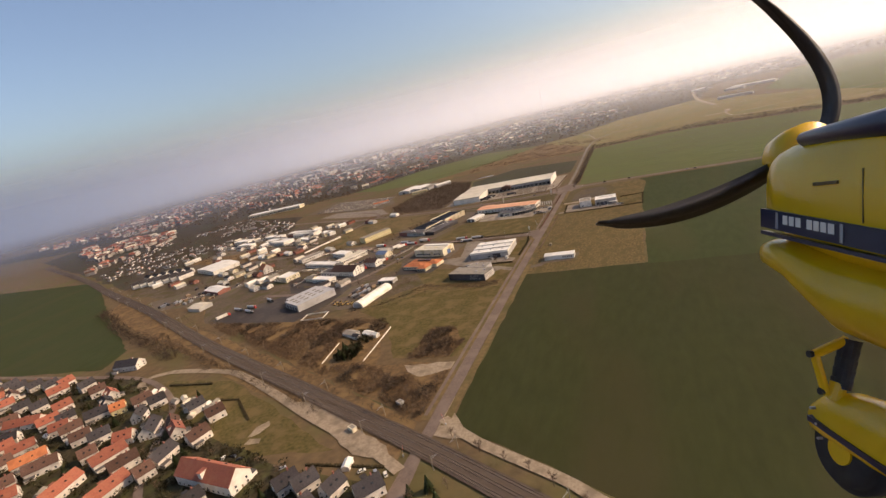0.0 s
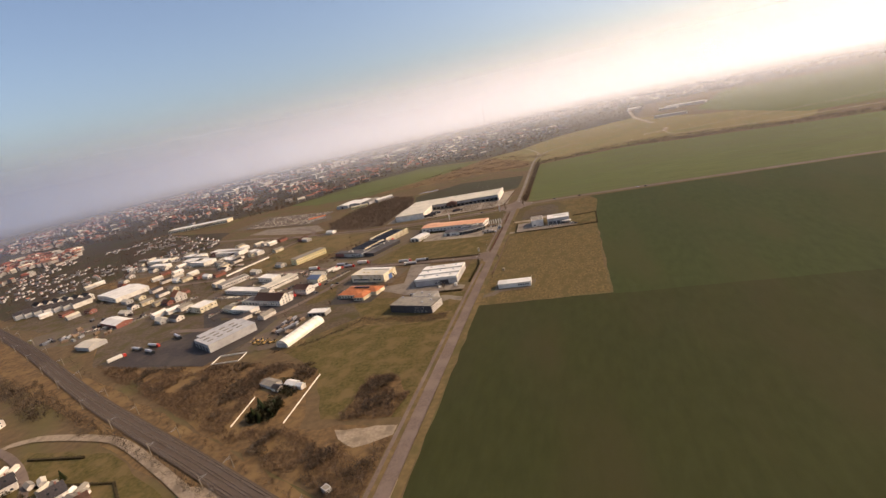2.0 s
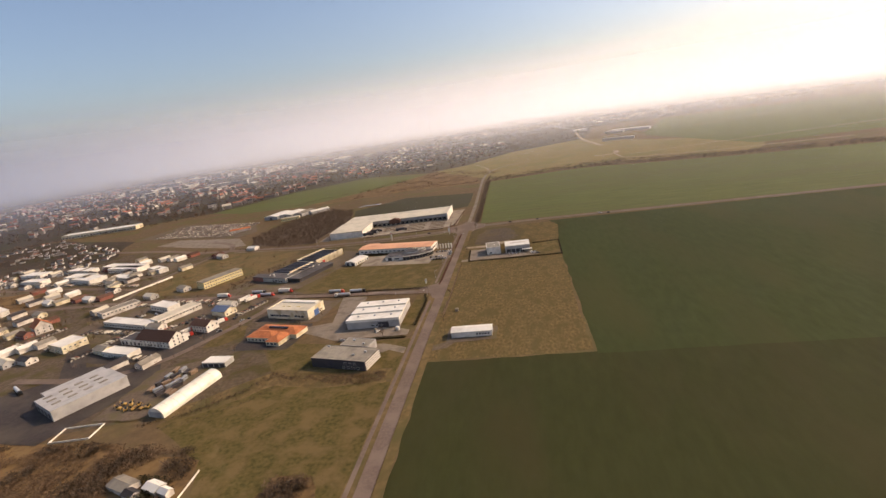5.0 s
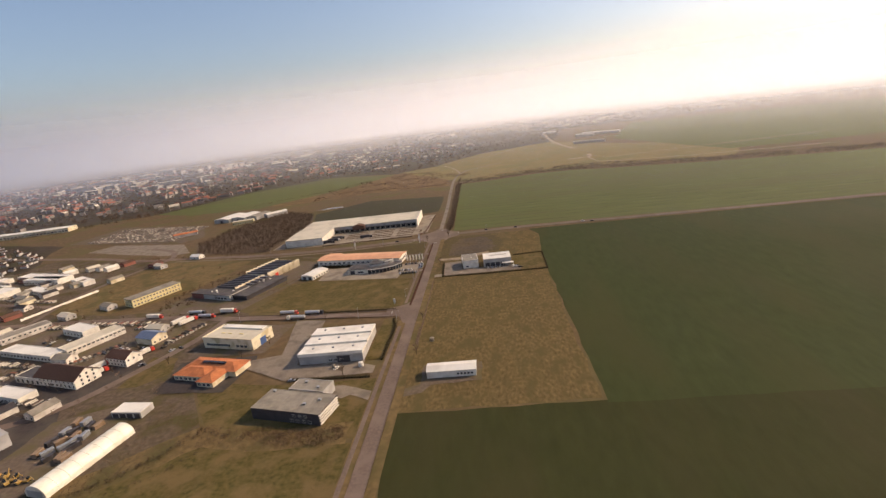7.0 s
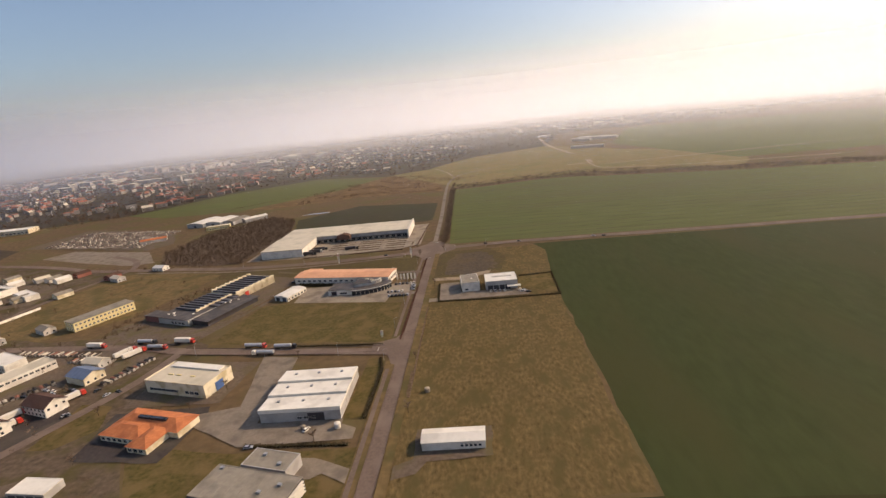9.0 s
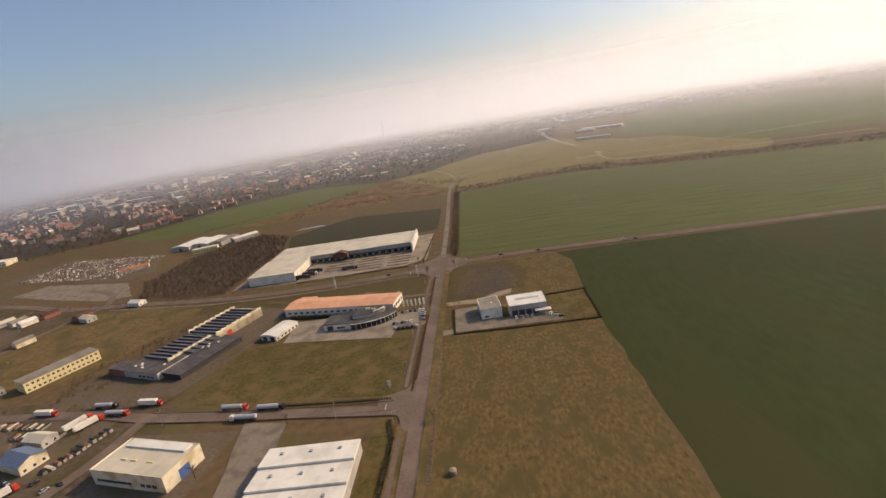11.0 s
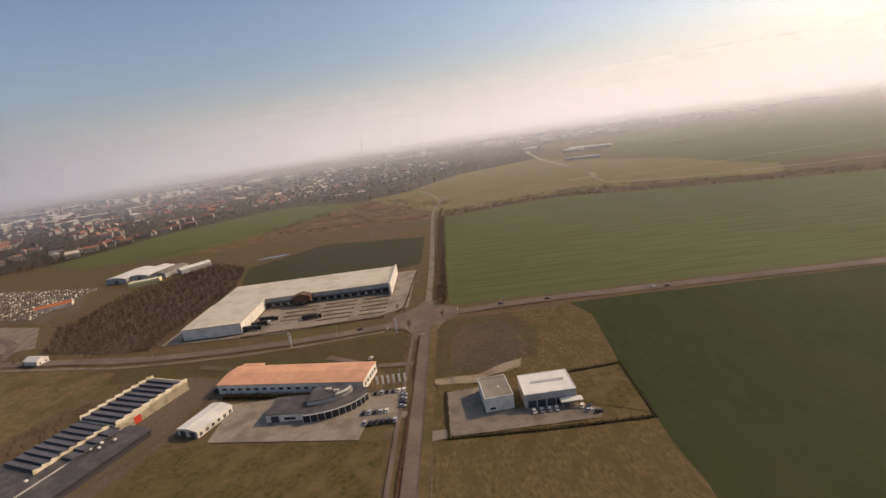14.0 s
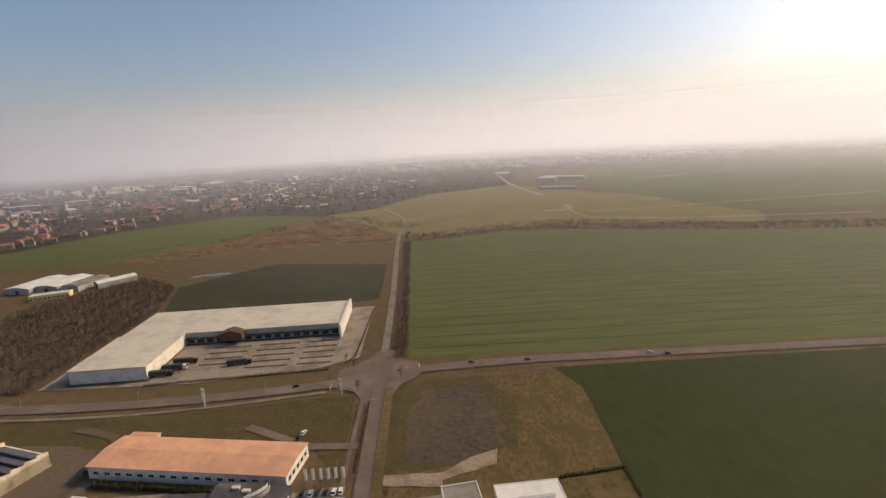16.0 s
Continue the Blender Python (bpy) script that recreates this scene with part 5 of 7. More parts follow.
for x, y in ((-249, 42), (-218, 30), (-212, 33), (-204, 28), (-199, 31), (-188, 22), (-181, 25), (-175, 22), (-196, 21), (-184, 15), (-169, 17), (-170, 24), (-176, 28), (-34, -21), (-150, -6), (-232, 26), (-256, 40), (-290, 28), (-300, -14), (-226, -60), (-270, -16)):
    gable_hall("garden_shed", "small pale garden shed between gardens", x, y, 4, 7, 2.2, 1.0, "render_wall", rng.choice(["white_roof", "grey_roof", "pale_roof"]), turn=rng.uniform(0, 90), over=0.25, category="shed", group="garden sheds")
ribbon("estate_street", curve_line([(-14, -110), (-70, -72), (-140, -60), (-190, -8), (-222, 30), (-300, 62), (-420, 66), (-560, 70)], 10), 5.0, 0.13, M["asphalt"], "grey street of the housing estate", "road")
ribbon("estate_street", curve_line([(-140, -60), (-230, -90), (-330, -80), (-460, -20), (-560, 0)], 10), 5.0, 0.12, M["asphalt"], "grey street of the housing estate", "road")
S("estate_ground", [(-10, -30), (-60, -28), (-150, -4), (-270, 40), (-300, 66), (-600, 60), (-700, -160), (-100, -200), (20, -120)], 0.045, M["garden"], "gardens of the housing estate", "grass", 1.5)

# ---- vehicles ----
def car(x, y, turn, paint, label):
    e = thing("car", label, "car", x, y, 0.3, turn, "parked and passing cars")
    bm = bmesh.new()
    profile(bm, [(-2.1, 0.3), (2.1, 0.3), (2.15, 0.75), (1.2, 0.92), (-1.7, 0.95), (-2.15, 0.8)], -0.85, 0.85)
    bmesh.ops.bevel(bm, geom=bm.edges[:], offset=0.07, segments=1, affect="EDGES")
    part("body", bm, M[paint], e)
    bm = bmesh.new()
    profile(bm, [(-1.75, 0.94), (1.05, 0.92), (0.35, 1.4), (-1.2, 1.42)], -0.74, 0.74)
    part("window_band", bm, M["glass"], e)
    bm = bmesh.new()
    box(bm, -1.2, 0.35, -0.7, 0.7, 1.41, 1.47, bevel=0.03)
    part("roof", bm, M[paint], e)
    for sx in (-1.35, 1.35):
        for sy in (-0.8, 0.8):
            bm = bmesh.new()
            tube(bm, (sx, sy - 0.1, 0.32), (sx, sy + 0.1, 0.32), 0.32, n=12)
            part("wheel", bm, M["rubber"], e)
    return e


CARS = {p: None for p in ("silver_paint", "black_paint", "white_paint", "red_paint", "blue_paint")}
CAR_WORD = {"silver_paint": "silver", "black_paint": "black", "white_paint": "white", "red_paint": "red", "blue_paint": "blue"}


def park(x, y, turn, paint):
    if CARS[paint] is None:
        CARS[paint] = car(x, y, turn, paint, "%s hatchback car standing on asphalt" % CAR_WORD[paint])
        return CARS[paint]
    return copy_thing(CARS[paint], pose(x, y, 0.3, 0, 0, turn))


rng = random.Random(11)
PAINTS = ["silver_paint", "black_paint", "white_paint", "black_paint", "silver_paint", "white_paint", "black_paint", "black_paint", "silver_paint"]
for row_y, x0, x1 in ((457.5, -25, -10), (448.5, -23, -7), (476, -21, -5)):
    x = x0
    while x < x1:
        park(x, row_y + rng.uniform(-0.4, 0.4), 90 + rng.uniform(-4, 4), rng.choice(PAINTS))
        x += rng.uniform(2.7, 3.4)
for i in range(4):
    park(-5.2, 460 + i * 3.6, rng.uniform(-4, 4), rng.choice(PAINTS))
for i in range(4):
    park(59.5 + i * 3.6, 441.5, 90, ["white_paint", "silver_paint", "silver_paint", "white_paint"][i])
for x, y, t, p in ((84, 437, 20, "silver_paint"), (88, 435, 10, "black_paint"), (82, 441, 70, "white_paint"), (85, 440, 50, "black_paint")):
    park(x, y, t, p)
for x, y, t, p in ((-45, 569, 5, "black_paint"), (95, 582.5, -4, "black_paint"), (60, 584.5, -3, "black_paint"), (182, 577, -4, "black_paint"), (172, 580, -4, "silver_paint"), (-60, 265, 10, "silver_paint"), (-36, 276, 60, "white_paint"), (-30, 520, 70, "white_paint"), (-31, 516, 75, "black_paint"), (-122, 503, 40, "black_paint")):
    park(x, y, t, p)
for k in range(34):
    x, y = rng.choice([(-225, 262), (-300, 322), (-236, 316), (-290, 352), (-268, 282), (-338, 300), (-408, 330), (-212, 326), (-170, 322), (-165, 305)])
    park(x + rng.uniform(-16, 16), y + rng.uniform(-5, 5), rng.choice([-20, 70]) + rng.uniform(-6, 6), rng.choice(PAINTS))
for x, y in ((-118, -22), (-112, -20), (-106, -22), (-72, -26), (-16, -24), (-10, -25), (-24, -24)):
    park(x, y, rng.uniform(0, 180), rng.choice(PAINTS))


def lorry(x, y, turn, cab, load, label, tank=True):
    e = thing("tank_lorry" if tank else "lorry", label, "lorry", x, y, 0.3, turn, "lorries of the estate")
    bm = bmesh.new()
    box(bm, -8, 5.2, -0.5, 0.5, 0.75, 1.1)
    part("chassis", bm, M["dark_clad"], e)
    bm = bmesh.new()
    if tank:
        tube(bm, (-8, 0, 2.3), (4.0, 0, 2.3), 1.2, n=16)
        bmesh.ops.bevel(bm, geom=[d for d in bm.edges if abs(d.verts[0].co.x - d.verts[1].co.x) < 0.01], offset=0.25, segments=2, affect="EDGES")
    else:
        box(bm, -8, 4.2, -1.25, 1.25, 1.12, 3.9, bevel=0.06)
    part("tank" if tank else "trailer_box", bm, M[load], e)
    bm = bmesh.new()
    profile(bm, [(4.9, 0.5), (7.2, 0.5), (7.3, 1.9), (6.9, 3.2), (4.9, 3.3)], -1.2, 1.2)
    bmesh.ops.bevel(bm, geom=bm.edges[:], offset=0.08, segments=1, affect="EDGES")
    c = part("cab", bm, M[cab], e)
    bm = bmesh.new()
    profile(bm, [(7.2, 1.95), (7.34, 1.95), (7.0, 2.95), (6.9, 2.95)], -1.05, 1.05)
    part("windscreen", bm, M["glass"], c)
    for sx in (-7, -5.7, -4.4, 3.2, 6.4):
        for sy in (-1.0, 1.0):
            bm = bmesh.new()
            tube(bm, (sx, sy - 0.18, 0.5), (sx, sy + 0.18, 0.5), 0.5, n=12)
            part("wheel", bm, M["rubber"], e)
    return e


T1 = lorry(-101, 370, -6, "red_paint", "steel", "silver tank lorry with a red cab")
T2 = lorry(-79, 366, -5, "black_paint", "steel", "silver tank lorry with a dark cab")
lorry(-92, 359, 174, "white_paint", "steel", "silver tank lorry with a white cab")
for x, y, t, src in ((-190, 389, -8, T2), (-176, 379, -8, T1), (-300, 204, -12, T1), (-292, 191, -20, T2), (-315, 199, -14, T2), (-286, 219, -30, T2)):
    copy_thing(src, pose(x, y, 0.3, 0, 0, t))
B1 = lorry(-136, 597, 2, "black_paint", "dark_clad", "dark box lorry on the car park", tank=False)
for x, y, t in ((-128, 614, 0), (-90, 606, 6)):
    copy_thing(B1, pose(x, y, 0.3, 0, 0, t))
B2 = lorry(-131, 605, 4, "white_paint", "dark_clad", "dark box lorry with a white cab", tank=False)
B3 = lorry(-190, 318, 60, "red_paint", "white_paint", "white box lorry with a red cab", tank=False)
for x, y, t in ((-322, 183, 62), (-212, 302, 60), (-206, 292, 58), (-196, 374, 64), (-188, 372, 60), (-160, 386, -8), (-228, 388, -8)):
    copy_thing(B3, pose(x, y, 0.3, 0, 0, t))


def digger(x, y, turn):
    e = thing("excavator", "small yellow excavator on the earth yard", "excavator", x, y, 0.2, turn, "machines on the yard")
    for s in (-0.9, 0.9):
        bm = bmesh.new()
        box(bm, -1.5, 1.5, s - 0.25, s + 0.25, 0, 0.7, bevel=0.18)
        part("track", bm, M["rubber"], e)
    bm = bmesh.new()
    box(bm, -1.6, 1.0, -1.0, 1.0, 0.75, 1.7, bevel=0.12)
    b = part("body", bm, M["orange_paint"], e)
    bm = bmesh.new()
    box(bm, 0.0, 1.1, -0.2, 0.9, 1.7, 2.7, bevel=0.08)
    part("cab", bm, M["glass"], e)
    bm = bmesh.new()
    tube(bm, (0.9, -0.5, 1.4), (2.8, -0.5, 3.2), 0.2, 0.15)
    tube(bm, (2.8, -0.5, 3.2), (3.9, -0.5, 1.4), 0.15, 0.12)
    part("boom", bm, M["orange_paint"], e)
    bm = bmesh.new()
    box(bm, 3.5, 4.2, -0.9, -0.1, 0.7, 1.4, bevel=0.1)
    part("bucket", bm, M["dark_clad"], e)
    return e


D1 = digger(-168, 192, 30)
for i in range(8):
    copy_thing(D1, pose(-180 + (i % 5) * 5.2 + rng.uniform(-1, 1), 190 + (i // 5) * 5 + rng.uniform(-1, 1), 0.2, 0, 0, rng.uniform(0, 360)))


def container(x, y, turn, mat, word):
    e = thing("container", "%s steel shipping container" % word, "container", x, y, 0.25, turn, "containers")
    bm = bmesh.new()
    box(bm, -3, 3, -1.2, 1.2, 0, 2.6, bevel=0.05)
    part("body", bm, M[mat], e)
    bm = bmesh.new()
    for i in range(14):
        box(bm, -2.85 + i * 0.42, -2.7 + i * 0.42, -1.26, -1.2, 0.15, 2.45)
    part("corrugation", bm, M[mat], e)
    return e


CON = [container(-153, 205, 78, "timber_wall", "rusty brown"), container(-157, 212, 78, "dark_clad", "dark"), container(-160, 219, 78, "zinc", "grey")]
for i in range(16):
    copy_thing(CON[i % 3], pose(-157 - (i % 4) * 5 + rng.uniform(-1, 1), 206 + (i // 2) * 4.2, 0.25, 0, 0, 78 + rng.uniform(-20, 20)))
for i in range(30):
    copy_thing(CON[i % 3], pose(rng.uniform(-500, -400), rng.uniform(235, 300), 0.25, 0, 0, rng.uniform(0, 180)))

# ---- small sheds and stores among the yards ----
KINDS = [("white_paint", "white_roof", "white"), ("cream_wall", "grey_roof", "cream"), ("grey_clad", "pale_roof", "grey"), ("render_wall", "grey_roof", "pale"), ("red_brick", "brown_tile", "brick"), ("render_wall", "slate", "rendered")]
BASE = []
for wall, roof, word in KINDS:
    e = gable_hall("shed", "small %s gabled building among the yards" % word, -360, 330, 9, 15, 4, 2, wall, roof, turn=70, over=0.3, group="small buildings of the estate")
    side_row(e, "s", 9, 15, 2, 1.2)
    side_row(e, "w", 9, 15, 3, 1.2)
    BASE.append(e)
KEEP = [(-222, 206, 42), (-246, 345, 28), (-296, 336, 44), (-272, 366, 22), (-223, 288, 26), (-250, 294, 18), (-198, 309, 14), (-200, 342, 13), (-246, 270, 20), (-318, 293, 17), (-392, 337, 13), (-545, 388, 56), (-425, 275, 26), (-397, 219, 20), (-177, 458, 74), (-272, 441, 28), (-120, 281, 32), (-120, 330, 30), (-144, 243, 14), (-141, 203, 28), (-350, 466, 50), (-290, 500, 60), (-300, 210, 60)]
k = 0
while k < 90:
    x, y = rng.uniform(-690, -170), rng.uniform(230, 590)
    if 225 + (-x - 200) * 0.26 > y or any(math.hypot(x - a, y - b) < r for a, b, r in KEEP) or abs(y - (372 + (-154 - x) * 0.11)) < 12 or (y > 420 and x > -300):
        continue
    KEEP.append((x, y, 13))
    s = BASE[k % 6]
    m = pose(x, y, 0, 0, 0, rng.choice([-20, 70]) + rng.uniform(-8, 8))
    if k < 6:
        s.matrix_basis = m
    else:
        copy_thing(s, m)
    k += 1

# ---- signs, flags, lamps ----
for x, y, h in ((-91.7, 554.6, 11), (-16.6, 556.6, 10), (-16, 374, 4.5)):
    e = thing("sign_pylon", "tall white advertising pylon on the verge", "sign", x, y, 0, 10)
    bm = bmesh.new()
    box(bm, -0.35, 0.35, -0.25, 0.25, 0, h * 0.6)
    part("post", bm, M["white_paint"], e)
    bm = bmesh.new()
    box(bm, -0.8, 0.8, -0.25, 0.25, h * 0.3, h, bevel=0.06)
    part("panel", bm, M["white_paint"], e)
    bm = bmesh.new()
    box(bm, -0.6, 0.6, -0.28, -0.255, h * 0.8, h * 0.86)
    part("sign_bar", bm, M["red_paint"], e)
for i in range(6):
    e = thing("flag_pole", "white banner flag on a slim pole", "flag", -21 + i * 3.1, 481.5, 0, 20, "flags of the showroom")
    bm = bmesh.new()
    tube(bm, (0, 0, 0), (0, 0, 8), 0.08, 0.05)
    part("pole", bm, M["zinc"], e)
    bm = bmesh.new()
    n = 5
    a = [bm.verts.new((0.06 + 1.3 * i / n, 0.12 * math.sin(i * 1.7), 2.6)) for i in range(n + 1)]
    b = [bm.verts.new((0.06 + 1.3 * i / n, 0.12 * math.sin(i * 1.7), 7.8)) for i in range(n + 1)]
    for i in range(n):
        bm.faces.new((a[i], a[i + 1], b[i + 1], b[i]))
    g = bmesh.ops.extrude_face_region(bm, geom=bm.faces[:])
    bmesh.ops.translate(bm, vec=(0, 0.03, 0), verts=[v for v in g["geom"] if isinstance(v, bmesh.types.BMVert)])
    part("banner", bm, M["white_paint"], e)
L0 = thing("street_lamp", "slim grey street lamp beside the road", "lamp", -9, 340, 0, 0, "street lamps")
bm = bmesh.new()
tube(bm, (0, 0, 0), (0, 0, 7.8), 0.11, 0.06)
tube(bm, (0, 0, 7.7), (1.6, 0, 8.1), 0.05)
part("pole", bm, M["zinc"], L0)
bm = bmesh.new()
box(bm, 1.5, 2.2, -0.14, 0.14, 8.0, 8.16, bevel=0.03)
part("lamp_head", bm, M["zinc"], L0)
for x, y in ((-9, 386), (-8, 430), (-8, 486), (-8, 532), (-40, 351), (-90, 357), (-140, 364), (-190, 376), (-60, 561), (-130, 560), (-200, 568), (60, 577), (18, 568), (-16, 596)):
    copy_thing(L0, pose(x, y, 0, 0, 0, 0 if x > -20 else 90))
for x, y, w, h, m in ((-21, 277, 3.0, 2.8, "white_paint"), (-38, 277, 2.2, 2.4, "concrete"), (20, 304, 3, 2, "concrete")):
    e = thing("tank", "small round pale tank in the yard", "tank", x, y, 0.1, 0)
    bm = bmesh.new()
    tube(bm, (0, 0, 0), (0, 0, h), w / 2, n=16)
    part("shell", bm, M[m], e)
    bm = bmesh.new()
    tube(bm, (0, 0, h), (0, 0, h + 0.5), w / 2, 0.3, n=16)
    part("lid", bm, M[m], e)

# ---- road markings, kerbs, hedges ----
for x0, x1, y0, y1 in ((-0.2, 3.6, 547.5, 548), (4.6, 8.2, 604, 604.5), (-24.5, -24, 562, 568), (27, 27.5, 582, 588), (-15.5, -15, 353, 357.5)):
    bm = bmesh.new()
    box(bm, x0, x1, y0, y1, 0.5, 0.72)
    tagged(finish(bm, "road_marking", M["road_paint"]), "white painted stop line on asphalt", "road marking", kind="structure")
for line, w in (([(-3.6, 20), (-3.2, 190), (-1.6, 338)], 0.25), ([(3.7, 24), (4.2, 190), (6.1, 420), (7.6, 566)], 0.25), ([(-1.2, 366), (0.2, 480), (0.4, 560)], 0.25), ([(-12, 352.5), (-78, 356.5), (-154, 367.5)], 0.25), ([(-12, 360.5), (-78, 365.5), (-154, 376.5)], 0.25)):
    ribbon("kerb", curve_line(line, 20), w, 0.2, M["asphalt"], "worn concrete kerb of the road", "kerb", thick=0.4)


# ---- trees and scrub ----
def twigs(spots, seed, n=46, mat="twig", name="scrub", label="", category="scrub", spike=0.5, kind="stuff"):
    """Bare bushes and trees as thin trunks under many slim twigs: rows of x, y, height, crown width."""
    r = np.random.RandomState(seed)
    V, Fc = [], []
    for x, y, h, w in spots:
        b = len(V)
        t = 0.05 * h * 0.5
        V += [(x - t, y - t, 0), (x + t, y - t, 0), (x, y + t, 0), (x, y, h * 0.8)]
        Fc += [(b, b + 1, b + 3), (b + 1, b + 2, b + 3), (b + 2, b, b + 3)]
        a = r.uniform(0, 2 * np.pi, n)
        u = r.uniform(0.15, 1.0, n) ** 0.5
        hz = r.uniform(0.18, 1.0, n)
        shape = np.sqrt(np.clip(1 - ((hz - 0.58) / 0.5) ** 2, 0.08, 1))
        px, py, pz = x + np.cos(a) * u * w / 2 * shape, y + np.sin(a) * u * w / 2 * shape, hz * h
        ln = r.uniform(0.14, 0.3, n) * h
        dx, dy, dz = np.cos(a) * (0.5 + 0.5 * r.rand(n)), np.sin(a) * (0.5 + 0.5 * r.rand(n)), r.uniform(0.3, 1.2, n)
        m = np.sqrt(dx * dx + dy * dy + dz * dz)
        wd = r.uniform(0.03, 0.075, n) * h * spike * 2
        for i in range(n):
            b = len(V)
            V += [(px[i] - dy[i] * wd[i], py[i] + dx[i] * wd[i], pz[i] - ln[i] * 0.4), (px[i] + dy[i] * wd[i], py[i] - dx[i] * wd[i], pz[i] - ln[i] * 0.3), (px[i] + dx[i] / m[i] * ln[i], py[i] + dy[i] / m[i] * ln[i], pz[i] + dz[i] / m[i] * ln[i] * 0.6)]
            Fc.append((b, b + 1, b + 2))
    V = [(p[0], p[1], max(p[2], 0.0)) for p in V]
    me = bpy.data.meshes.new(name)
    me.from_pydata(V, [], Fc)
    me.materials.append(M[mat])
    return tagged(new(name, me), label, category, kind=kind)


def inside(x, y, poly):
    c = False
    for (ax, ay), (bx, by) in zip(poly, poly[1:] + poly[:1]):
        if (ay > y) != (by > y) and x < (bx - ax) * (y - ay) / (by - ay) + ax:
            c = not c
    return c


def scatter(poly, n, h, w, seed, clump=0.0, size=30.0):
    r = random.Random(seed)
    xs, ys = [p[0] for p in poly], [p[1] for p in poly]
    out = []
    tries = 0
    while len(out) < n and tries < n * 60:
        tries += 1
        x, y = r.uniform(min(xs), max(xs)), r.uniform(min(ys), max(ys))
        if not inside(x, y, poly) or (clump and noise.noise((x / size, y / size, seed)) < clump):
            continue
        k = r.uniform(0.6, 1.15)
        out.append((x, y, h * k, w * k * r.uniform(0.8, 1.3)))
    return out


def along(line, gap, h, w, seed, jitter=1.5):
    r = random.Random(seed)
    return [(x + r.uniform(-jitter, jitter), y + r.uniform(-jitter, jitter), h * r.uniform(0.55, 1.2), w * r.uniform(0.7, 1.3)) for x, y in curve_line(line, gap)]


WOOD = [(-318, 608), (-257, 590), (-212, 584), (-204, 720), (-224, 806), (-278, 852), (-338, 770), (-345, 660)]
S("wood_floor", WOOD, 0.05, M["wood_floor"], "brown leaf-covered floor of the wood", "wood floor", 2.0)
twigs(scatter(WOOD, 2600, 5.0, 6.0, 1), 1, 40, "wood_crown", "wood", "bare brown winter wood of slim trees", "wood", 0.36)
SCR = [(-10, 16), (-10, 66), (-48, 60), (-68, 72), (-84, 78), (-122, 76), (-126, 118), (-90, 136), (-110, 150), (-165, 156), (-250, 158), (-335, 172), (-300, 152), (-150, 84), (-60, 40)]
twigs(scatter(SCR, 3400, 2.0, 4.0, 2, -0.2, 24), 2, 24, "scrub_twig", "scrub", "brown leafless scrub beside the railway", "scrub", 1.3)
twigs(scatter([(-92, 138), (-88, 120), (-126, 118), (-128, 84), (-150, 90), (-300, 158), (-330, 172), (-250, 158), (-165, 157), (-100, 150)], 760, 2.6, 4.4, 72, 0.1, 22) + scatter([(-10, 18), (-10, 60), (-46, 58), (-70, 70), (-84, 74), (-122, 72), (-60, 42)], 360, 2.4, 4.2, 73, 0.08, 18) + scatter([(-46, 86), (-44, 124), (-30, 126), (-20, 108), (-22, 88)], 200, 2.6, 4.0, 74, -0.1, 12), 19, 30, "dark_crown", "scrub", "dark brown thickets of leafless scrub", "scrub", 1.0)
twigs(scatter([(-110, 82), (-94, 82), (-92, 102), (-108, 104)], 60, 5.0, 4.5, 75) + scatter([(-96, 108), (-90, 120), (-100, 128), (-116, 130), (-106, 112)], 60, 3.0, 4.0, 76), 20, 60, "garden_bush", "garden_bushes", "dark evergreen bushes round the sheds", "bushes", 1.3)
twigs(scatter([(-48, 83), (-46, 128), (-28, 128), (-12, 106), (-16, 85)], 420, 2.2, 3.8, 3, -0.2, 14), 3, 30, "scrub_twig", "scrub", "brown leafless scrub in the grass plot", "scrub", 1.2)
twigs(scatter([(-330, 935), (-153, 985), (-7, 974), (-17, 1204), (-159, 1262), (-260, 1110)], 900, 3.0, 6, 4, 0.05, 40), 4, 26, "twig", "scrub", "brown scrub before the town", "scrub", 0.9)
twigs(along([(15, 604), (17, 640), (13, 968), (15, 1040)], 2.4, 3.4, 4, 5) + along([(18, 610), (17, 968)], 2.0, 3.4, 5, 6) + along([(12.5, 612), (13, 700), (10.5, 968)], 2.2, 3.4, 5, 66) + along([(15, 606), (15, 968)], 2.0, 3.8, 5, 67), 5, 30, "twig", "bush_row", "row of bare bushes along the road", "bushes", 0.9)
twigs(along([(18, 972), (79, 984), (165, 1008), (240, 1002), (302, 976), (500, 912), (860, 832)], 3.0, 4.5, 7, 7, 4) + along([(16, 1010), (249, 1062), (507, 952), (880, 862)], 3.4, 4, 7, 8, 7) + scatter([(18, 974), (165, 1010), (302, 980), (500, 914), (900, 824), (910, 872), (507, 962), (249, 1070), (20, 1018)], 1500, 3.6, 7, 68, -0.3, 30), 6, 24, "dark_crown", "bush_row", "long belt of bare bushes beyond the field", "bushes", 0.8)
twigs(along([(-300, 98), (-371, 126), (-446, 156), (-520, 192), (-600, 230)], 1.0, 5, 7, 9, 7) + along([(-16, 14), (-100, 52), (-240, 116), (-400, 194)], 4, 2.0, 3.4, 10, 2.5) + along([(-84, 21), (-100, 29), (-190, 67), (-291, 106), (-380, 148)], 1.6, 3.0, 4.4, 11, 3.2) + along([(-224, 76), (-291, 104), (-428, 152)], 2.0, 3.2, 5, 71, 6), 7, 28, "dark_crown", "bush_row", "bare bushes on the railway bank", "bushes", 0.8)
twigs(scatter([(-10, -28), (-60, -26), (-150, -6), (-230, 34), (-300, 60), (-560, 56), (-600, -120), (-100, -110)], 1900, 4.0, 4.6, 12), 8, 40, "garden_bush", "garden_bushes", "dark garden bushes and small trees of the estate", "bushes", 1.5)
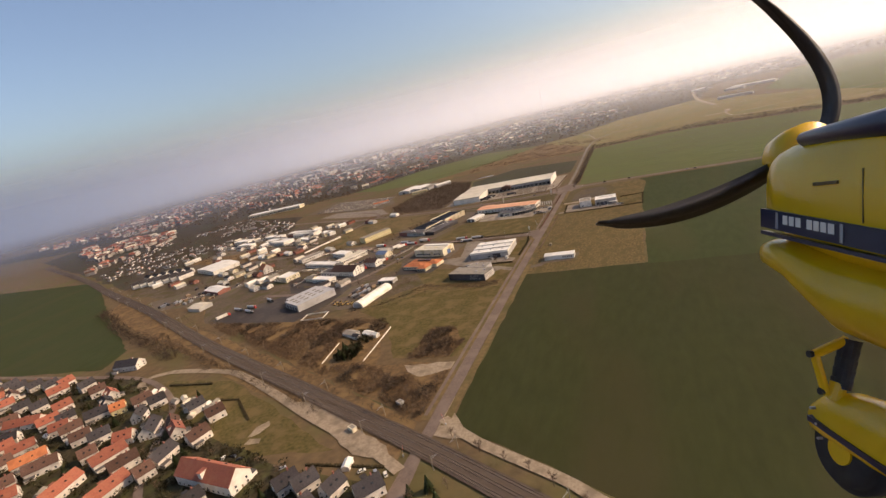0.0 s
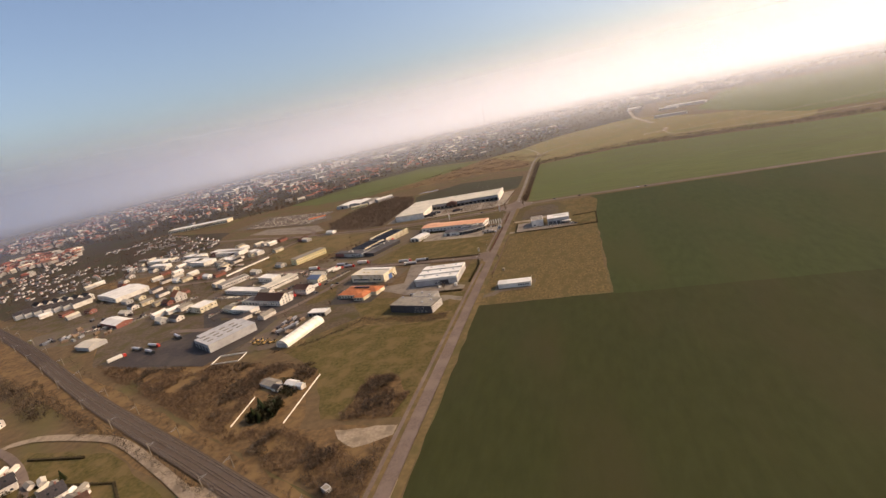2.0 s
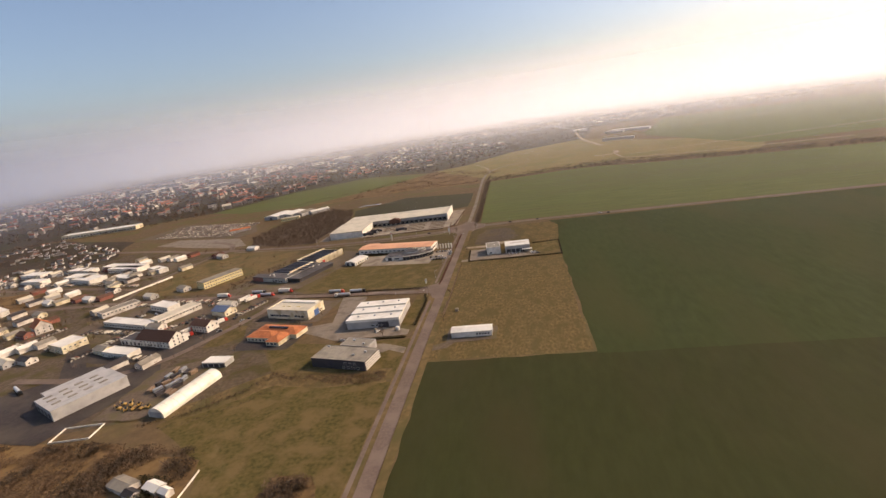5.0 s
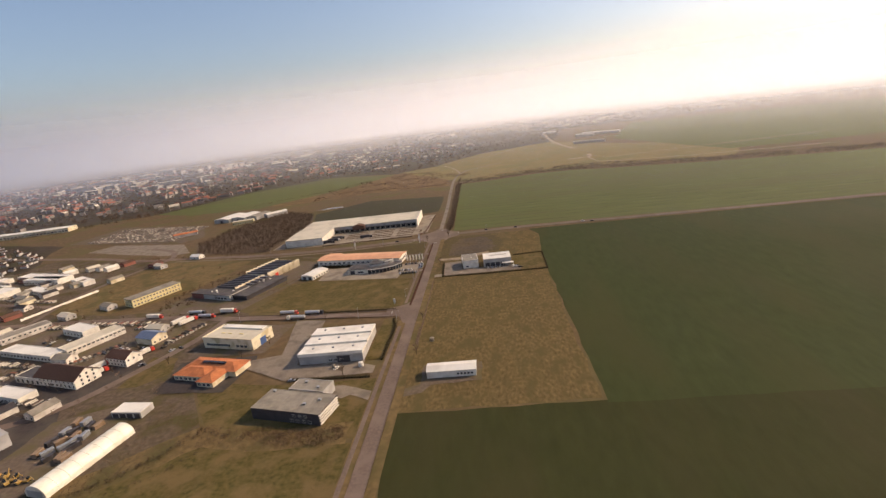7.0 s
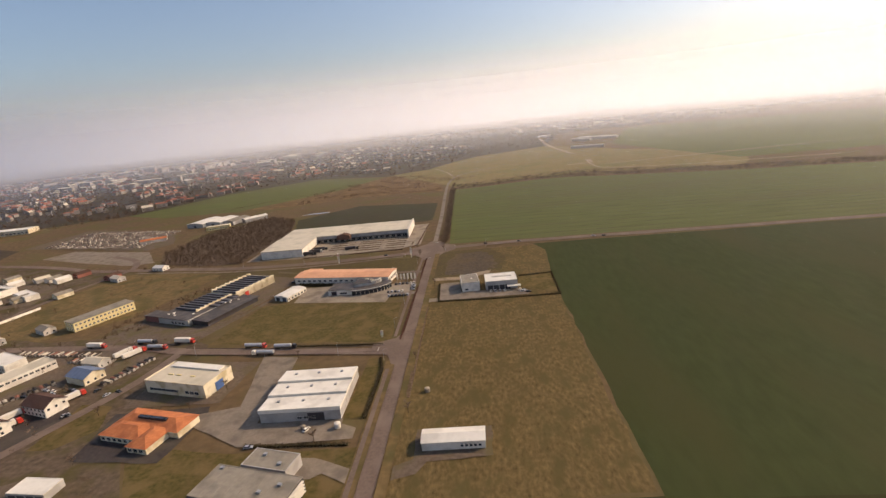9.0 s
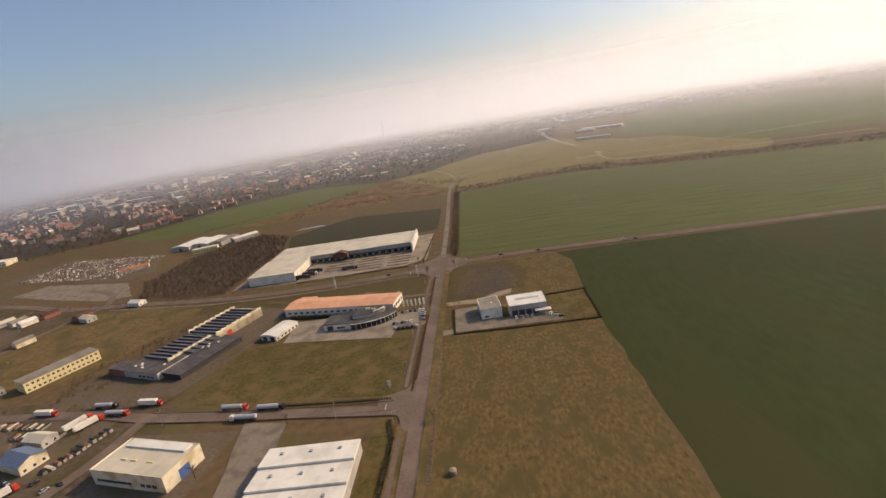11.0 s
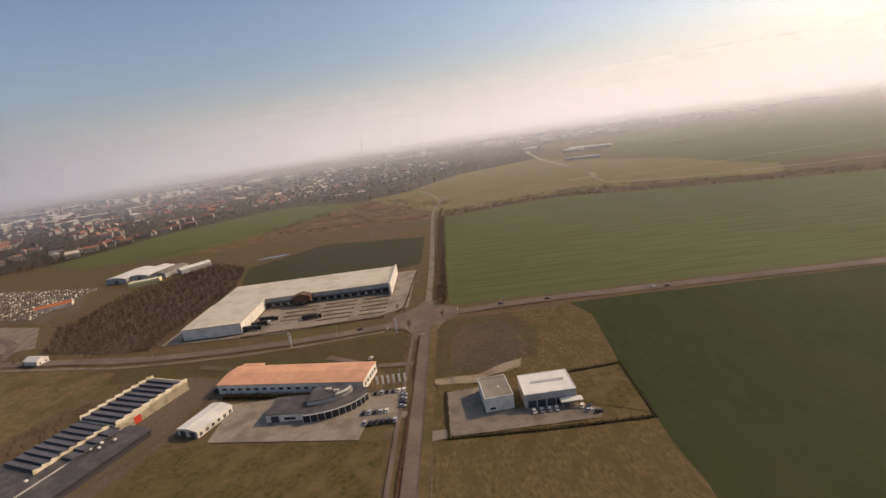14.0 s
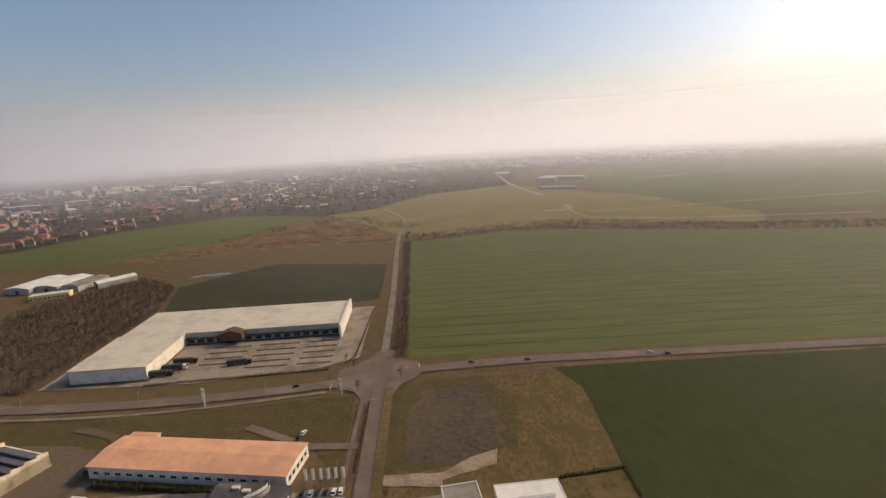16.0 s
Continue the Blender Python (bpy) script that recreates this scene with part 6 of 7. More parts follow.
twigs(scatter([(-170, 240), (-300, 250), (-420, 290), (-680, 320), (-690, 590), (-400, 590), (-320, 410), (-180, 380)], 420, 4.5, 4.5, 13), 9, 26, "twig", "estate_trees", "bare trees and bushes between the workshops", "trees", 0.8)
twigs(scatter([(-232, 412), (-310, 408), (-392, 410), (-330, 556), (-190, 542)], 60, 2.4, 4, 14, 0.1), 10, 26, "twig", "scrub", "brown scrub on the ochre plot", "scrub", 1.2)
twigs(scatter([(-240, 400), (-214, 408), (-196, 470), (-176, 520), (-196, 530), (-240, 450)], 150, 2.6, 3.6, 61) + scatter([(-232, 388), (-150, 382), (-148, 392), (-230, 398)], 60, 1.6, 2.6, 62) + scatter([(-146, 412), (-124, 470), (-130, 474), (-152, 414)], 50, 1.0, 1.8, 63), 18, 26, "scrub_twig", "scrub", "brown bushes and heaps round the factory", "scrub", 1.2)
twigs(scatter([(-700, 330), (-1000, 470), (-1150, 700), (-900, 860), (-620, 700), (-560, 570)], 900, 4, 5, 15), 11, 18, "twig", "allotment_trees", "bare trees of the allotment gardens", "trees", 1.0)
twigs(scatter([(-640, 1000), (-520, 1225), (-380, 1350), (-160, 1275), (-60, 1340), (60, 1560), (330, 1800), (400, 2200), (-300, 2600), (-2200, 2700), (-2300, 1100), (-1000, 900)], 7500, 8, 11, 16), 12, 16, "scrub_twig", "town_trees", "bare trees among the houses of the far town", "trees", 2.0)
twigs(scatter([(400, 2200), (1800, 2300), (2600, 3200), (-300, 3600), (-2400, 3600), (-2200, 2700), (-300, 2600)], 3600, 10, 20, 17), 13, 9, "scrub_twig", "far_woods", "far woods under haze", "woods", 2.4)
twigs(along([(-560, 590), (-400, 600), (-250, 585)], 5, 4, 6, 18, 4) + along([(-640, 1000), (-820, 900), (-1000, 820)], 4, 7, 9, 19, 10) + along([(-200, 1130), (-330, 1040), (-420, 960)], 4, 3, 7, 20, 8), 14, 24, "twig", "bush_row", "bare bushes along field edges", "bushes", 0.9)
twigs(scatter([(-30, 1090), (20, 1080), (60, 1120), (-60, 1160)], 90, 4, 7, 21), 15, 24, "twig", "scrub", "brown copse beside the bend of the road", "scrub", 0.9)


def hedge(line, w, h, mat, label, seed=3):
    """A long uneven hedge of many twigs."""
    pts = [(ax + (bx - ax) * k / n, ay + (by - ay) * k / n) for (ax, ay), (bx, by) in zip(line, line[1:]) for n in [max(1, int(math.hypot(bx - ax, by - ay) / 0.8))] for k in range(n)]
    r = random.Random(seed)
    spots = [(x + r.uniform(-0.2, 0.2) * w, y + r.uniform(-0.3, 0.3), h * r.uniform(0.7, 1.2), w * r.uniform(0.7, 1.2)) for x, y in pts]
    ob = twigs(spots, seed, 34, mat, "hedge", label, "hedge", 1.6, "")
    bm = bmesh.new()
    bm.from_mesh(ob.data)
    for x, y in pts[::2]:
        k, j = r.uniform(0.75, 1.1), w * r.uniform(0.32, 0.44)
        lo = [bm.verts.new((x + math.cos(a) * j * 1.2, y + math.sin(a) * max(j, 1.0), 0)) for a in (0.5, 1.6, 2.7, 3.7, 4.7, 5.8)]
        hi = [bm.verts.new((x + (v.co.x - x) * 0.8 + r.uniform(-0.1, 0.1), y + (v.co.y - y) * 0.85, h * 0.72 * k + r.uniform(-0.12, 0.12))) for v in lo]
        bm.faces.new(hi)
        for i in range(6):
            bm.faces.new((lo[i], lo[(i + 1) % 6], hi[(i + 1) % 6], hi[i]))
    bm.to_mesh(ob.data)
    bm.free()
    return ob


hedge([(-2.9, 368), (-1.6, 440), (-0.9, 466)], 1.7, 1.0, "twig_red", "low red-brown clipped hedge beside the road", 1)
hedge([(-0.9, 488), (-0.2, 545)], 1.7, 1.0, "twig_red", "low red-brown clipped hedge beside the road", 2)
hedge([(-14, 363), (-70, 368), (-76, 369)], 1.8, 1.0, "hedge", "low dark hedge beside the side road", 3)
hedge([(-9.5, 284), (-8.5, 330), (-12, 344)], 2.0, 1.6, "hedge", "dark hedge beside the white warehouse", 4)
hedge([(-62, 266), (-12, 264)], 2.0, 1.4, "hedge", "dark hedge between two yards", 5)
hedge([(17.5, 468), (18.8, 429), (60, 427), (111, 427), (112, 477), (84, 474)], 1.8, 1.2, "hedge", "dark hedge round the plot of the cubes", 6)
twigs(along([(-92, 222), (-76, 216), (-66, 213)], 1.2, 1.4, 2.6, 81, 1.6) + along([(-150, 172), (-124, 184), (-102, 204), (-92, 220)], 1.0, 1.5, 2.8, 82, 1.8) + along([(-136, 168), (-110, 180), (-92, 194), (-84, 206)], 1.8, 1.2, 2.4, 83, 1.6), 21, 30, "dark_crown", "bush_row", "ragged lines of brown brush across the grass", "bushes", 1.3)
twigs(scatter([(-68, 216), (-50, 208), (-26, 203), (-14, 208), (-16, 218), (-40, 216), (-62, 222)], 360, 1.3, 2.6, 84), 22, 26, "scrub_twig", "scrub", "brown brush on the bank before the dark hall", "scrub", 1.2)
hedge([(10.5, 300), (10.8, 330), (11, 420)], 1.6, 0.7, "twig", "ragged brush along the verge", 9)
hedge([(-14, -20), (-60, -22)], 1.6, 1.2, "hedge", "dark clipped hedge between gardens", 10)
hedge([(-250, 52), (-205, 54)], 2.4, 1.6, "hedge", "dark clipped hedge between gardens", 12)
hedge([(-215, 30), (-160, 34), (-130, 12)], 1.6, 1.3, "hedge", "dark clipped hedge between gardens", 13)
hedge([(-112, 492), (-80, 486), (-42, 478)], 3.0, 2.6, "hedge", "dark shrubs along the wall of the trade hall", 15)
hedge([(-20, 566), (-11, 561)], 2.0, 0.8, "twig_red", "low planted traffic island", 16)
hedge([(-20, 597), (-15, 606), (-13, 640)], 1.8, 0.9, "twig_red", "low red-brown hedge beside the car park", 17)
hedge([(-13, 640), (-10, 700)], 1.8, 1.0, "twig", "low brown hedge beside the car park", 18)
hedge([(9.5, 300), (9.6, 326)], 1.6, 0.9, "twig", "ragged low brush along the verge", 19)
hedge([(-140, 585), (-30, 590)], 3.0, 1.2, "twig", "brown hedge before the car park", 14)


TUFTS = scatter([(10, 228), (108, 229), (108, 560), (12, 560)], 3600, 0.7, 1.6, 51, -0.05, 16) + scatter([(-9, 86), (-9, 204), (-95, 216), (-138, 172), (-92, 142), (-58, 86)], 1600, 0.6, 1.5, 52, -0.05, 14) + scatter([(-12, 368), (-12, 432), (-104, 446), (-136, 384)], 900, 0.6, 1.5, 53, -0.05, 14)
twigs(TUFTS, 16, 7, "dry_grass", "grass_tufts", "dry tufts of grass on the meadows", "grass", 2.2)
twigs(scatter([(-146, 176), (-122, 180), (-92, 204), (-70, 214), (-95, 228), (-132, 254), (-127, 222)], 700, 1.0, 1.8, 54) + scatter([(-92, 226), (-64, 219), (-14, 221), (-14, 205), (-60, 203), (-88, 210)], 500, 1.0, 1.8, 55), 17, 10, "scrub_twig", "grass_tufts", "rough brown tufts on the bank", "grass", 1.8)


def bare_tree(x, y, h, seed):
    r = random.Random(seed)
    e = thing("tree", "bare leafless tree with a brown crown", "tree", x, y, 0, 0, "single bare trees")
    bm = bmesh.new()
    tube(bm, (0, 0, 0), (0, 0, h * 0.7), h * 0.025, h * 0.01, n=7)
    part("trunk", bm, M["bark"], e)
    tips = []
    for i in range(9):
        a, z = i * 2.4 + r.uniform(-0.3, 0.3), h * r.uniform(0.28, 0.65)
        q = Vector((math.cos(a) * h * r.uniform(0.18, 0.32), math.sin(a) * h * r.uniform(0.18, 0.32), z + h * r.uniform(0.15, 0.32)))
        bm = bmesh.new()
        tube(bm, (0, 0, z), q, h * 0.009, h * 0.004, n=5)
        part("limb", bm, M["bark"], e)
        tips.append((Vector((0, 0, z)), q))
    V, Fc = [], []
    for p, q in tips:
        for j in range(36):
            c = p.lerp(q, r.uniform(0.3, 1.0))
            d = Vector((r.uniform(-1, 1), r.uniform(-1, 1), r.uniform(-0.1, 1))).normalized() * h * r.uniform(0.08, 0.18)
            s = d.cross(Vector((r.uniform(-1, 1), r.uniform(-1, 1), 1))).normalized() * h * 0.008
            b = len(V)
            V += [c - s, c + s, c + d]
            Fc.append((b, b + 1, b + 2))
    me = bpy.data.meshes.new("twigs")
    me.from_pydata([tuple(v) for v in V], [], Fc)
    me.materials.append(M["twig"])
    o = new("crown", me)
    o.parent = e
    return e


def conifer(x, y, h, seed):
    r = random.Random(seed)
    e = thing("conifer", "dark green conifer tree", "tree", x, y, 0, 0, "conifers")
    bm = bmesh.new()
    tube(bm, (0, 0, 0), (0, 0, h), h * 0.02, 0.03, n=6)
    part("trunk", bm, M["bark"], e)
    V, Fc = [], []
    for i in range(260):
        k = r.uniform(0.08, 0.98)
        a = r.uniform(0, 6.283)
        rad = h * 0.24 * (1 - k) + 0.15
        c = Vector((math.cos(a) * rad * 0.3, math.sin(a) * rad * 0.3, h * k))
        d = Vector((math.cos(a) * rad, math.sin(a) * rad, -0.12 * h * r.uniform(0.2, 0.7)))
        s = Vector((-math.sin(a), math.cos(a), 0)) * h * 0.035
        b = len(V)
        V += [c - s * 0.5, c + s * 0.5, c + d + s, c + d * 1.15, c + d - s]
        Fc.append((b, b + 1, b + 2, b + 3, b + 4))
    me = bpy.data.meshes.new("needles")
    me.from_pydata([tuple(v) for v in V], [], Fc)
    me.materials.append(M["needle"])
    o = new("crown", me)
    o.parent = e
    return e


B0 = [bare_tree(-12, 34, 8, 1), bare_tree(-9, 22, 6, 2), bare_tree(14, 4, 6, 3)]
for i, (x, y) in enumerate([(32, -6), (46, -12), (58, -16), (70, -24), (84, -32), (98, -38), (-28, 40), (-44, 24), (-10, -52), (10, -40), (24, -30), (34, -42), (-70, -30), (-90, -24), (-128, -20), (-140, -48), (-210, 20), (-12, 50), (12, 286), (10, 340), (13, 470), (-8, 560), (-14, 590), (-20, 600), (16, 572), (-120, 100), (-92, 112), (-104, 134), (-142, 260), (-108, 300), (-96, 318), (-160, 300), (-66, 352), (-30, 268)]):
    copy_thing(B0[i % 3], pose(x, y, 0, 0, 0, i * 47))
rng = random.Random(44)
for i in range(46):
    x, y = rng.uniform(-480, -20), rng.uniform(-100, 40)
    if y < 20 + (-150 - x) * 0.12 and not (x > -150 and y > -26):
        copy_thing(B0[i % 3], pose(x, y, 0, 0, 0, i * 31))
C0 = [conifer(-103, 92, 9, 1), conifer(-98, 97, 7, 2)]
for i, (x, y) in enumerate([(-106, 86), (-101, 84), (-108, 96), (-96, 88), (16, -32), (22, -38), (12, -44), (8, -36), (28, -46), (-150, -22), (-146, -30), (-230, -44), (-66, -48), (-340, 64), (-300, 44), (-200, 36), (-246, 2), (-300, 18)]):
    copy_thing(C0[i % 2], pose(x, y, 0, 0, 0, i * 61))

# ---- far town and allotments ----
def town(spots, seed, name, label, wall="town_wall"):
    """Far houses with walls and ridged roofs in one mesh: rows of x, y, width, depth, height, ridge, turn, roof number."""
    V, Fc, Mi = [], [], []
    for x, y, w, d, h, rise, t, k in spots:
        c, s = math.cos(t), math.sin(t)
        b = len(V)
        for px, py, pz in ((-w, -d, 0), (w, -d, 0), (w, d, 0), (-w, d, 0), (-w, -d, h), (w, -d, h), (w, d, h), (-w, d, h), (0, -d, h + rise), (0, d, h + rise)):
            px, py = px / 2, py / 2
            V.append((x + px * c - py * s, y + px * s + py * c, pz))
        for q, m in (((0, 1, 5, 8, 4), 0), ((2, 3, 7, 9, 6), 0), ((1, 2, 6, 5), 0), ((3, 0, 4, 7), 0), ((5, 6, 9, 8), k), ((7, 4, 8, 9), k)):
            Fc.append(tuple(b + i for i in q))
            Mi.append(m)
    me = bpy.data.meshes.new(name)
    me.from_pydata(V, [], Fc)
    for m in (wall, "town_red", "slate", "brown_tile", "pale_roof", "red_tile"):
        me.materials.append(M[m])
    me.polygons.foreach_set("material_index", Mi)
    return tagged(new(name, me), label, "houses", kind="stuff")


def lots(poly, n, seed, w, d, h, rise, roofs):
    r = random.Random(seed)
    return [(x, y, w * r.uniform(0.8, 1.3), d * r.uniform(0.8, 1.8), h * r.uniform(0.8, 1.4), rise * r.uniform(0.4, 1.2), r.choice([0.35, 1.92]) + noise.noise((x / 300, y / 300, 3)) * 1.2, r.choice(roofs)) for x, y, _, _ in scatter(poly, n, 1, 1, seed, -0.12, 120)]


town(lots([(-1000, 960), (-640, 1040), (-520, 1260), (-380, 1380), (-420, 1700), (-1100, 2500), (-2300, 2500), (-2300, 1050)], 1300, 31, 8, 13, 6.5, 4, [1, 1, 1, 5, 3, 2, 4]), 31, "town_houses", "dense red-roofed houses of the far town")
town(lots([(-380, 1380), (-160, 1400), (20, 1600), (100, 1900), (-300, 2500), (-1100, 2500), (-420, 1700)], 650, 32, 8, 11, 5, 3.5, [2, 2, 3, 4, 1, 2]), 32, "town_houses", "grey-roofed houses of the far suburb")
town(lots([(-900, 1500), (-700, 1500), (-400, 2300), (-1600, 2450), (-1900, 1900)], 70, 33, 16, 46, 16, 2, [4, 2, 3, 4]), 33, "town_blocks", "long apartment blocks of the far town")
town(lots([(-700, 340), (-1000, 480), (-1150, 700), (-900, 860), (-620, 700), (-560, 590)], 330, 34, 4, 5, 2.4, 1.4, [2, 3, 3, 2, 1]), 34, "allotment_sheds", "small huts of the allotment gardens", "grey_clad")
town(lots([(-1020, 470), (-1250, 640), (-1500, 760), (-1700, 900), (-1250, 900), (-1100, 780)], 200, 35, 9, 14, 6, 4, [1, 5, 4, 3, 1]), 35, "town_houses", "red-roofed houses beyond the allotments")
town(lots([(500, 2400), (1500, 2500), (900, 3300), (-400, 3300), (-400, 2700)], 260, 36, 12, 16, 6, 4, [2, 3, 4]), 36, "far_houses", "pale far houses in haze")
lot = []
rr = random.Random(17)
for cx, cy, n, t in ((-232, 322, 16, 0.9), (-300, 318, 20, -0.2), (-330, 308, 14, 1.2), (-228, 262, 18, -0.25), (-282, 286, 16, 1.3), (-420, 470, 24, -0.3), (-470, 485, 24, -0.3), (-540, 500, 24, -0.25), (-376, 316, 18, 1.1), (-250, 380, 24, -0.15), (-330, 386, 20, -0.1), (-446, 262, 26, 0.4), (-400, 284, 20, 1.0), (-176, 350, 12, 1.2), (-214, 366, 12, -0.1)):
    for i in range(n):
        k = (i - n / 2) * 2.9
        lot.append((cx + k * math.cos(t) + rr.uniform(-0.4, 0.4), cy + k * math.sin(t) + rr.uniform(-0.4, 0.4), 1.9, rr.choice([4.4, 4.4, 4.8, 6.5]), rr.uniform(1.2, 2.0), 0.3, t + rr.uniform(-0.1, 0.1), rr.choice([4, 2, 2, 3, 4, 1])))
town(lot, 10, "yard_vehicles", "rows of vehicles and pallets in the yards")
# car storage place
r = random.Random(8)
cars = []
for i in range(26):
    for j in range(44):
        k = (i + 0.5) / 26
        x = -600 + 190 * (j / 44) + 22 * k - 20 * k
        y = 762 - 55 * (j / 44) + 100 * k
        if r.random() < 0.82:
            cars.append((x + r.uniform(-0.5, 0.5), y, 2.2, 4.6, 1.1, 0.4, 0.27, r.choice([4, 2, 2, 3, 3])))
S("car_storage", [(-640, 770), (-390, 690), (-370, 720), (-420, 812), (-620, 884)], 0.05, M["yard"], "wide grey storage place full of cars", "car park", 2.0)
town(cars, 9, "stored_cars", "long rows of stored cars on the storage place")
for x, y, w, d, t in ((380, 1515, 90, 14, -20), (480, 1800, 130, 30, -30), (420, 1770, 60, 24, -30), (345, 2090, 50, 30, 10)):
    flat_hall("farm_hall", "far long grey farm hall in haze", x, y, w, d, 7, "grey_clad", "white_roof", turn=t)
e = thing("radio_mast", "slender far radio mast on the horizon", "mast", -356, 2600, 0, 0)
bm = bmesh.new()
tube(bm, (0, 0, 0), (0, 0, 172), 2.0, 0.7, n=6)
for z in (60, 110, 150):
    tube(bm, (0, 0, z), (0, 0, z + 3), 2.6, 2.6, n=8)
part("mast", bm, M["zinc"], e)

# ---- hazy distance, imitated by see-through sheets ----
def veil_material(name, share, top, foot):
    """Stand-in for thin haze on a sheet: mostly clear, a share of it scatters the light, less with height."""
    m = bpy.data.materials.new(name)
    m.use_nodes = True
    nt = m.node_tree
    nt.nodes.clear()
    out = nt.nodes.new("ShaderNodeOutputMaterial")
    clear = nt.nodes.new("ShaderNodeBsdfTransparent")
    scat = nt.nodes.new("ShaderNodeBsdfTranslucent")
    front = nt.nodes.new("ShaderNodeBsdfDiffuse")
    # The pale haze tone is the colour of the sheet itself.
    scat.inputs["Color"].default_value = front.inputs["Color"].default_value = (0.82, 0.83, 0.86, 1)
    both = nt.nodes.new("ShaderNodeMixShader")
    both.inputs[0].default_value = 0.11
    nt.links.new(scat.outputs[0], both.inputs[1])
    nt.links.new(front.outputs[0], both.inputs[2])
    where = nt.nodes.new("ShaderNodeTexCoord")
    sep = nt.nodes.new("ShaderNodeSeparateXYZ")
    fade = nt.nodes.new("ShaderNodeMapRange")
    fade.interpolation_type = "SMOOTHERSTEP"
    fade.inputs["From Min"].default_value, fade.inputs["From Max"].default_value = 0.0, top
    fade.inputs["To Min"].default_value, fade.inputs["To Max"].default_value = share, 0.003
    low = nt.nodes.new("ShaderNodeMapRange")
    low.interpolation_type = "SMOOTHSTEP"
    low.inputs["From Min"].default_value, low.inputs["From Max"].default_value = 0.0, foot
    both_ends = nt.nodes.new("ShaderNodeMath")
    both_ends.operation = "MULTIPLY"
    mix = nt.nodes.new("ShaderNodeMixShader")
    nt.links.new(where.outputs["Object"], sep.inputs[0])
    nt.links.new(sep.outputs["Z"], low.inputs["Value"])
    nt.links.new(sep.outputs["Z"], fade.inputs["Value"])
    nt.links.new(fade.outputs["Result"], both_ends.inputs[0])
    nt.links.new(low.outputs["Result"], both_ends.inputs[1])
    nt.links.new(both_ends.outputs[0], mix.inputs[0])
    nt.links.new(clear.outputs[0], mix.inputs[1])
    nt.links.new(both.outputs[0], mix.inputs[2])
    nt.links.new(mix.outputs[0], out.inputs["Surface"])
    return m


def veil(radius, top, run, share, rise, foot):
    """A leaning ring-shaped sheet imitating haze, that fades out at the height top and goes on clear above it."""
    bm = bmesh.new()
    n = 128
    lo = [bm.verts.new((radius * math.cos(2 * math.pi * i / n), 200 + radius * math.sin(2 * math.pi * i / n), -2)) for i in range(n)]
    k = 1 + run * rise / radius
    hi = [bm.verts.new((v.co.x * k, 200 + (v.co.y - 200) * k, top * rise)) for v in lo]
    for i in range(n):
        bm.faces.new((lo[(i + 1) % n], lo[i], hi[i], hi[(i + 1) % n]))
    tagged(finish(bm, "haze_sheet", veil_material("haze", share, top, foot)), "thin see-through sheet standing in for distant haze", "haze", kind="structure")


def flat_veil(ahead, share, foot):
    """A straight upright sheet imitating thin haze across the land towards the sun."""
    bm = bmesh.new()
    n, side = Vector((math.sin(radians(35)), math.cos(radians(35)), 0)), Vector((math.cos(radians(35)), -math.sin(radians(35)), 0))
    lo = [bm.verts.new(n * ahead + side * k) for k in (-1500, 1500)]
    hi = [bm.verts.new(v.co + Vector((0, 0, 330))) for v in lo]
    bm.faces.new((lo[0], lo[1], hi[1], hi[0]))
    tagged(finish(bm, "haze_sheet", veil_material("haze", share, 300, foot)), "thin see-through sheet standing in for distant haze", "haze", kind="structure")


# Added sheets that pale the land behind them, in place of hazy air.
flat_veil(520, 0.035, 90)
flat_veil(700, 0.05, 90)
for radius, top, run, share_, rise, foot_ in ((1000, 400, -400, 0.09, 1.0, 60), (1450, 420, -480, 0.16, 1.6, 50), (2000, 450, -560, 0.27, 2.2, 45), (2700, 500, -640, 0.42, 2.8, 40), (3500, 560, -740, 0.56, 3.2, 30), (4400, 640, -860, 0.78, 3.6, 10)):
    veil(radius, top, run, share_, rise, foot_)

# ---- the aircraft's nose beside the camera's mount at the start of the flight ----
M["plane_yellow"] = material("plane_yellow", (0.66, 0.38, 0.008), (0.72, 0.43, 0.012), 0.3, third=(0.6, 0.35, 0.01), patch=0.5, rough=0.22, bump=0.01)
M["plane_navy"] = material("plane_navy", (0.012, 0.014, 0.035), (0.02, 0.022, 0.05), 0.2, rough=0.3, bump=0.01)
M["blade_black"] = material("blade_black", (0.01, 0.009, 0.009), (0.018, 0.016, 0.016), 0.1, rough=0.45, bump=0.02)
M["seam_dark"] = material("seam_dark", (0.1, 0.06, 0.01), (0.14, 0.08, 0.015), 0.1, rough=0.6, bump=0)
air = thing("aircraft", "yellow light aircraft nose with navy stripe and propeller", "aircraft")
air.matrix_basis = aim(*PATH[0][1:])


def hull(name, rows, mat, label="", smooth=True, parent=None):
    """A skin through rings; a ring is a list of (x, y, z) with z ahead."""
    bm = bmesh.new()
    rings = [[bm.verts.new((x, y, -z)) for x, y, z in ring] for ring in rows]
    for a, b in zip(rings, rings[1:]):
        for i in range(len(a)):
            j = (i + 1) % len(a)
            bm.faces.new((a[i], a[j], b[j], b[i]))
    bm.faces.new(rings[0][::-1])
    bm.faces.new(rings[-1])
    bmesh.ops.recalc_face_normals(bm, faces=bm.faces[:])
    return part(name, bm, mat, parent or air, label, smooth)


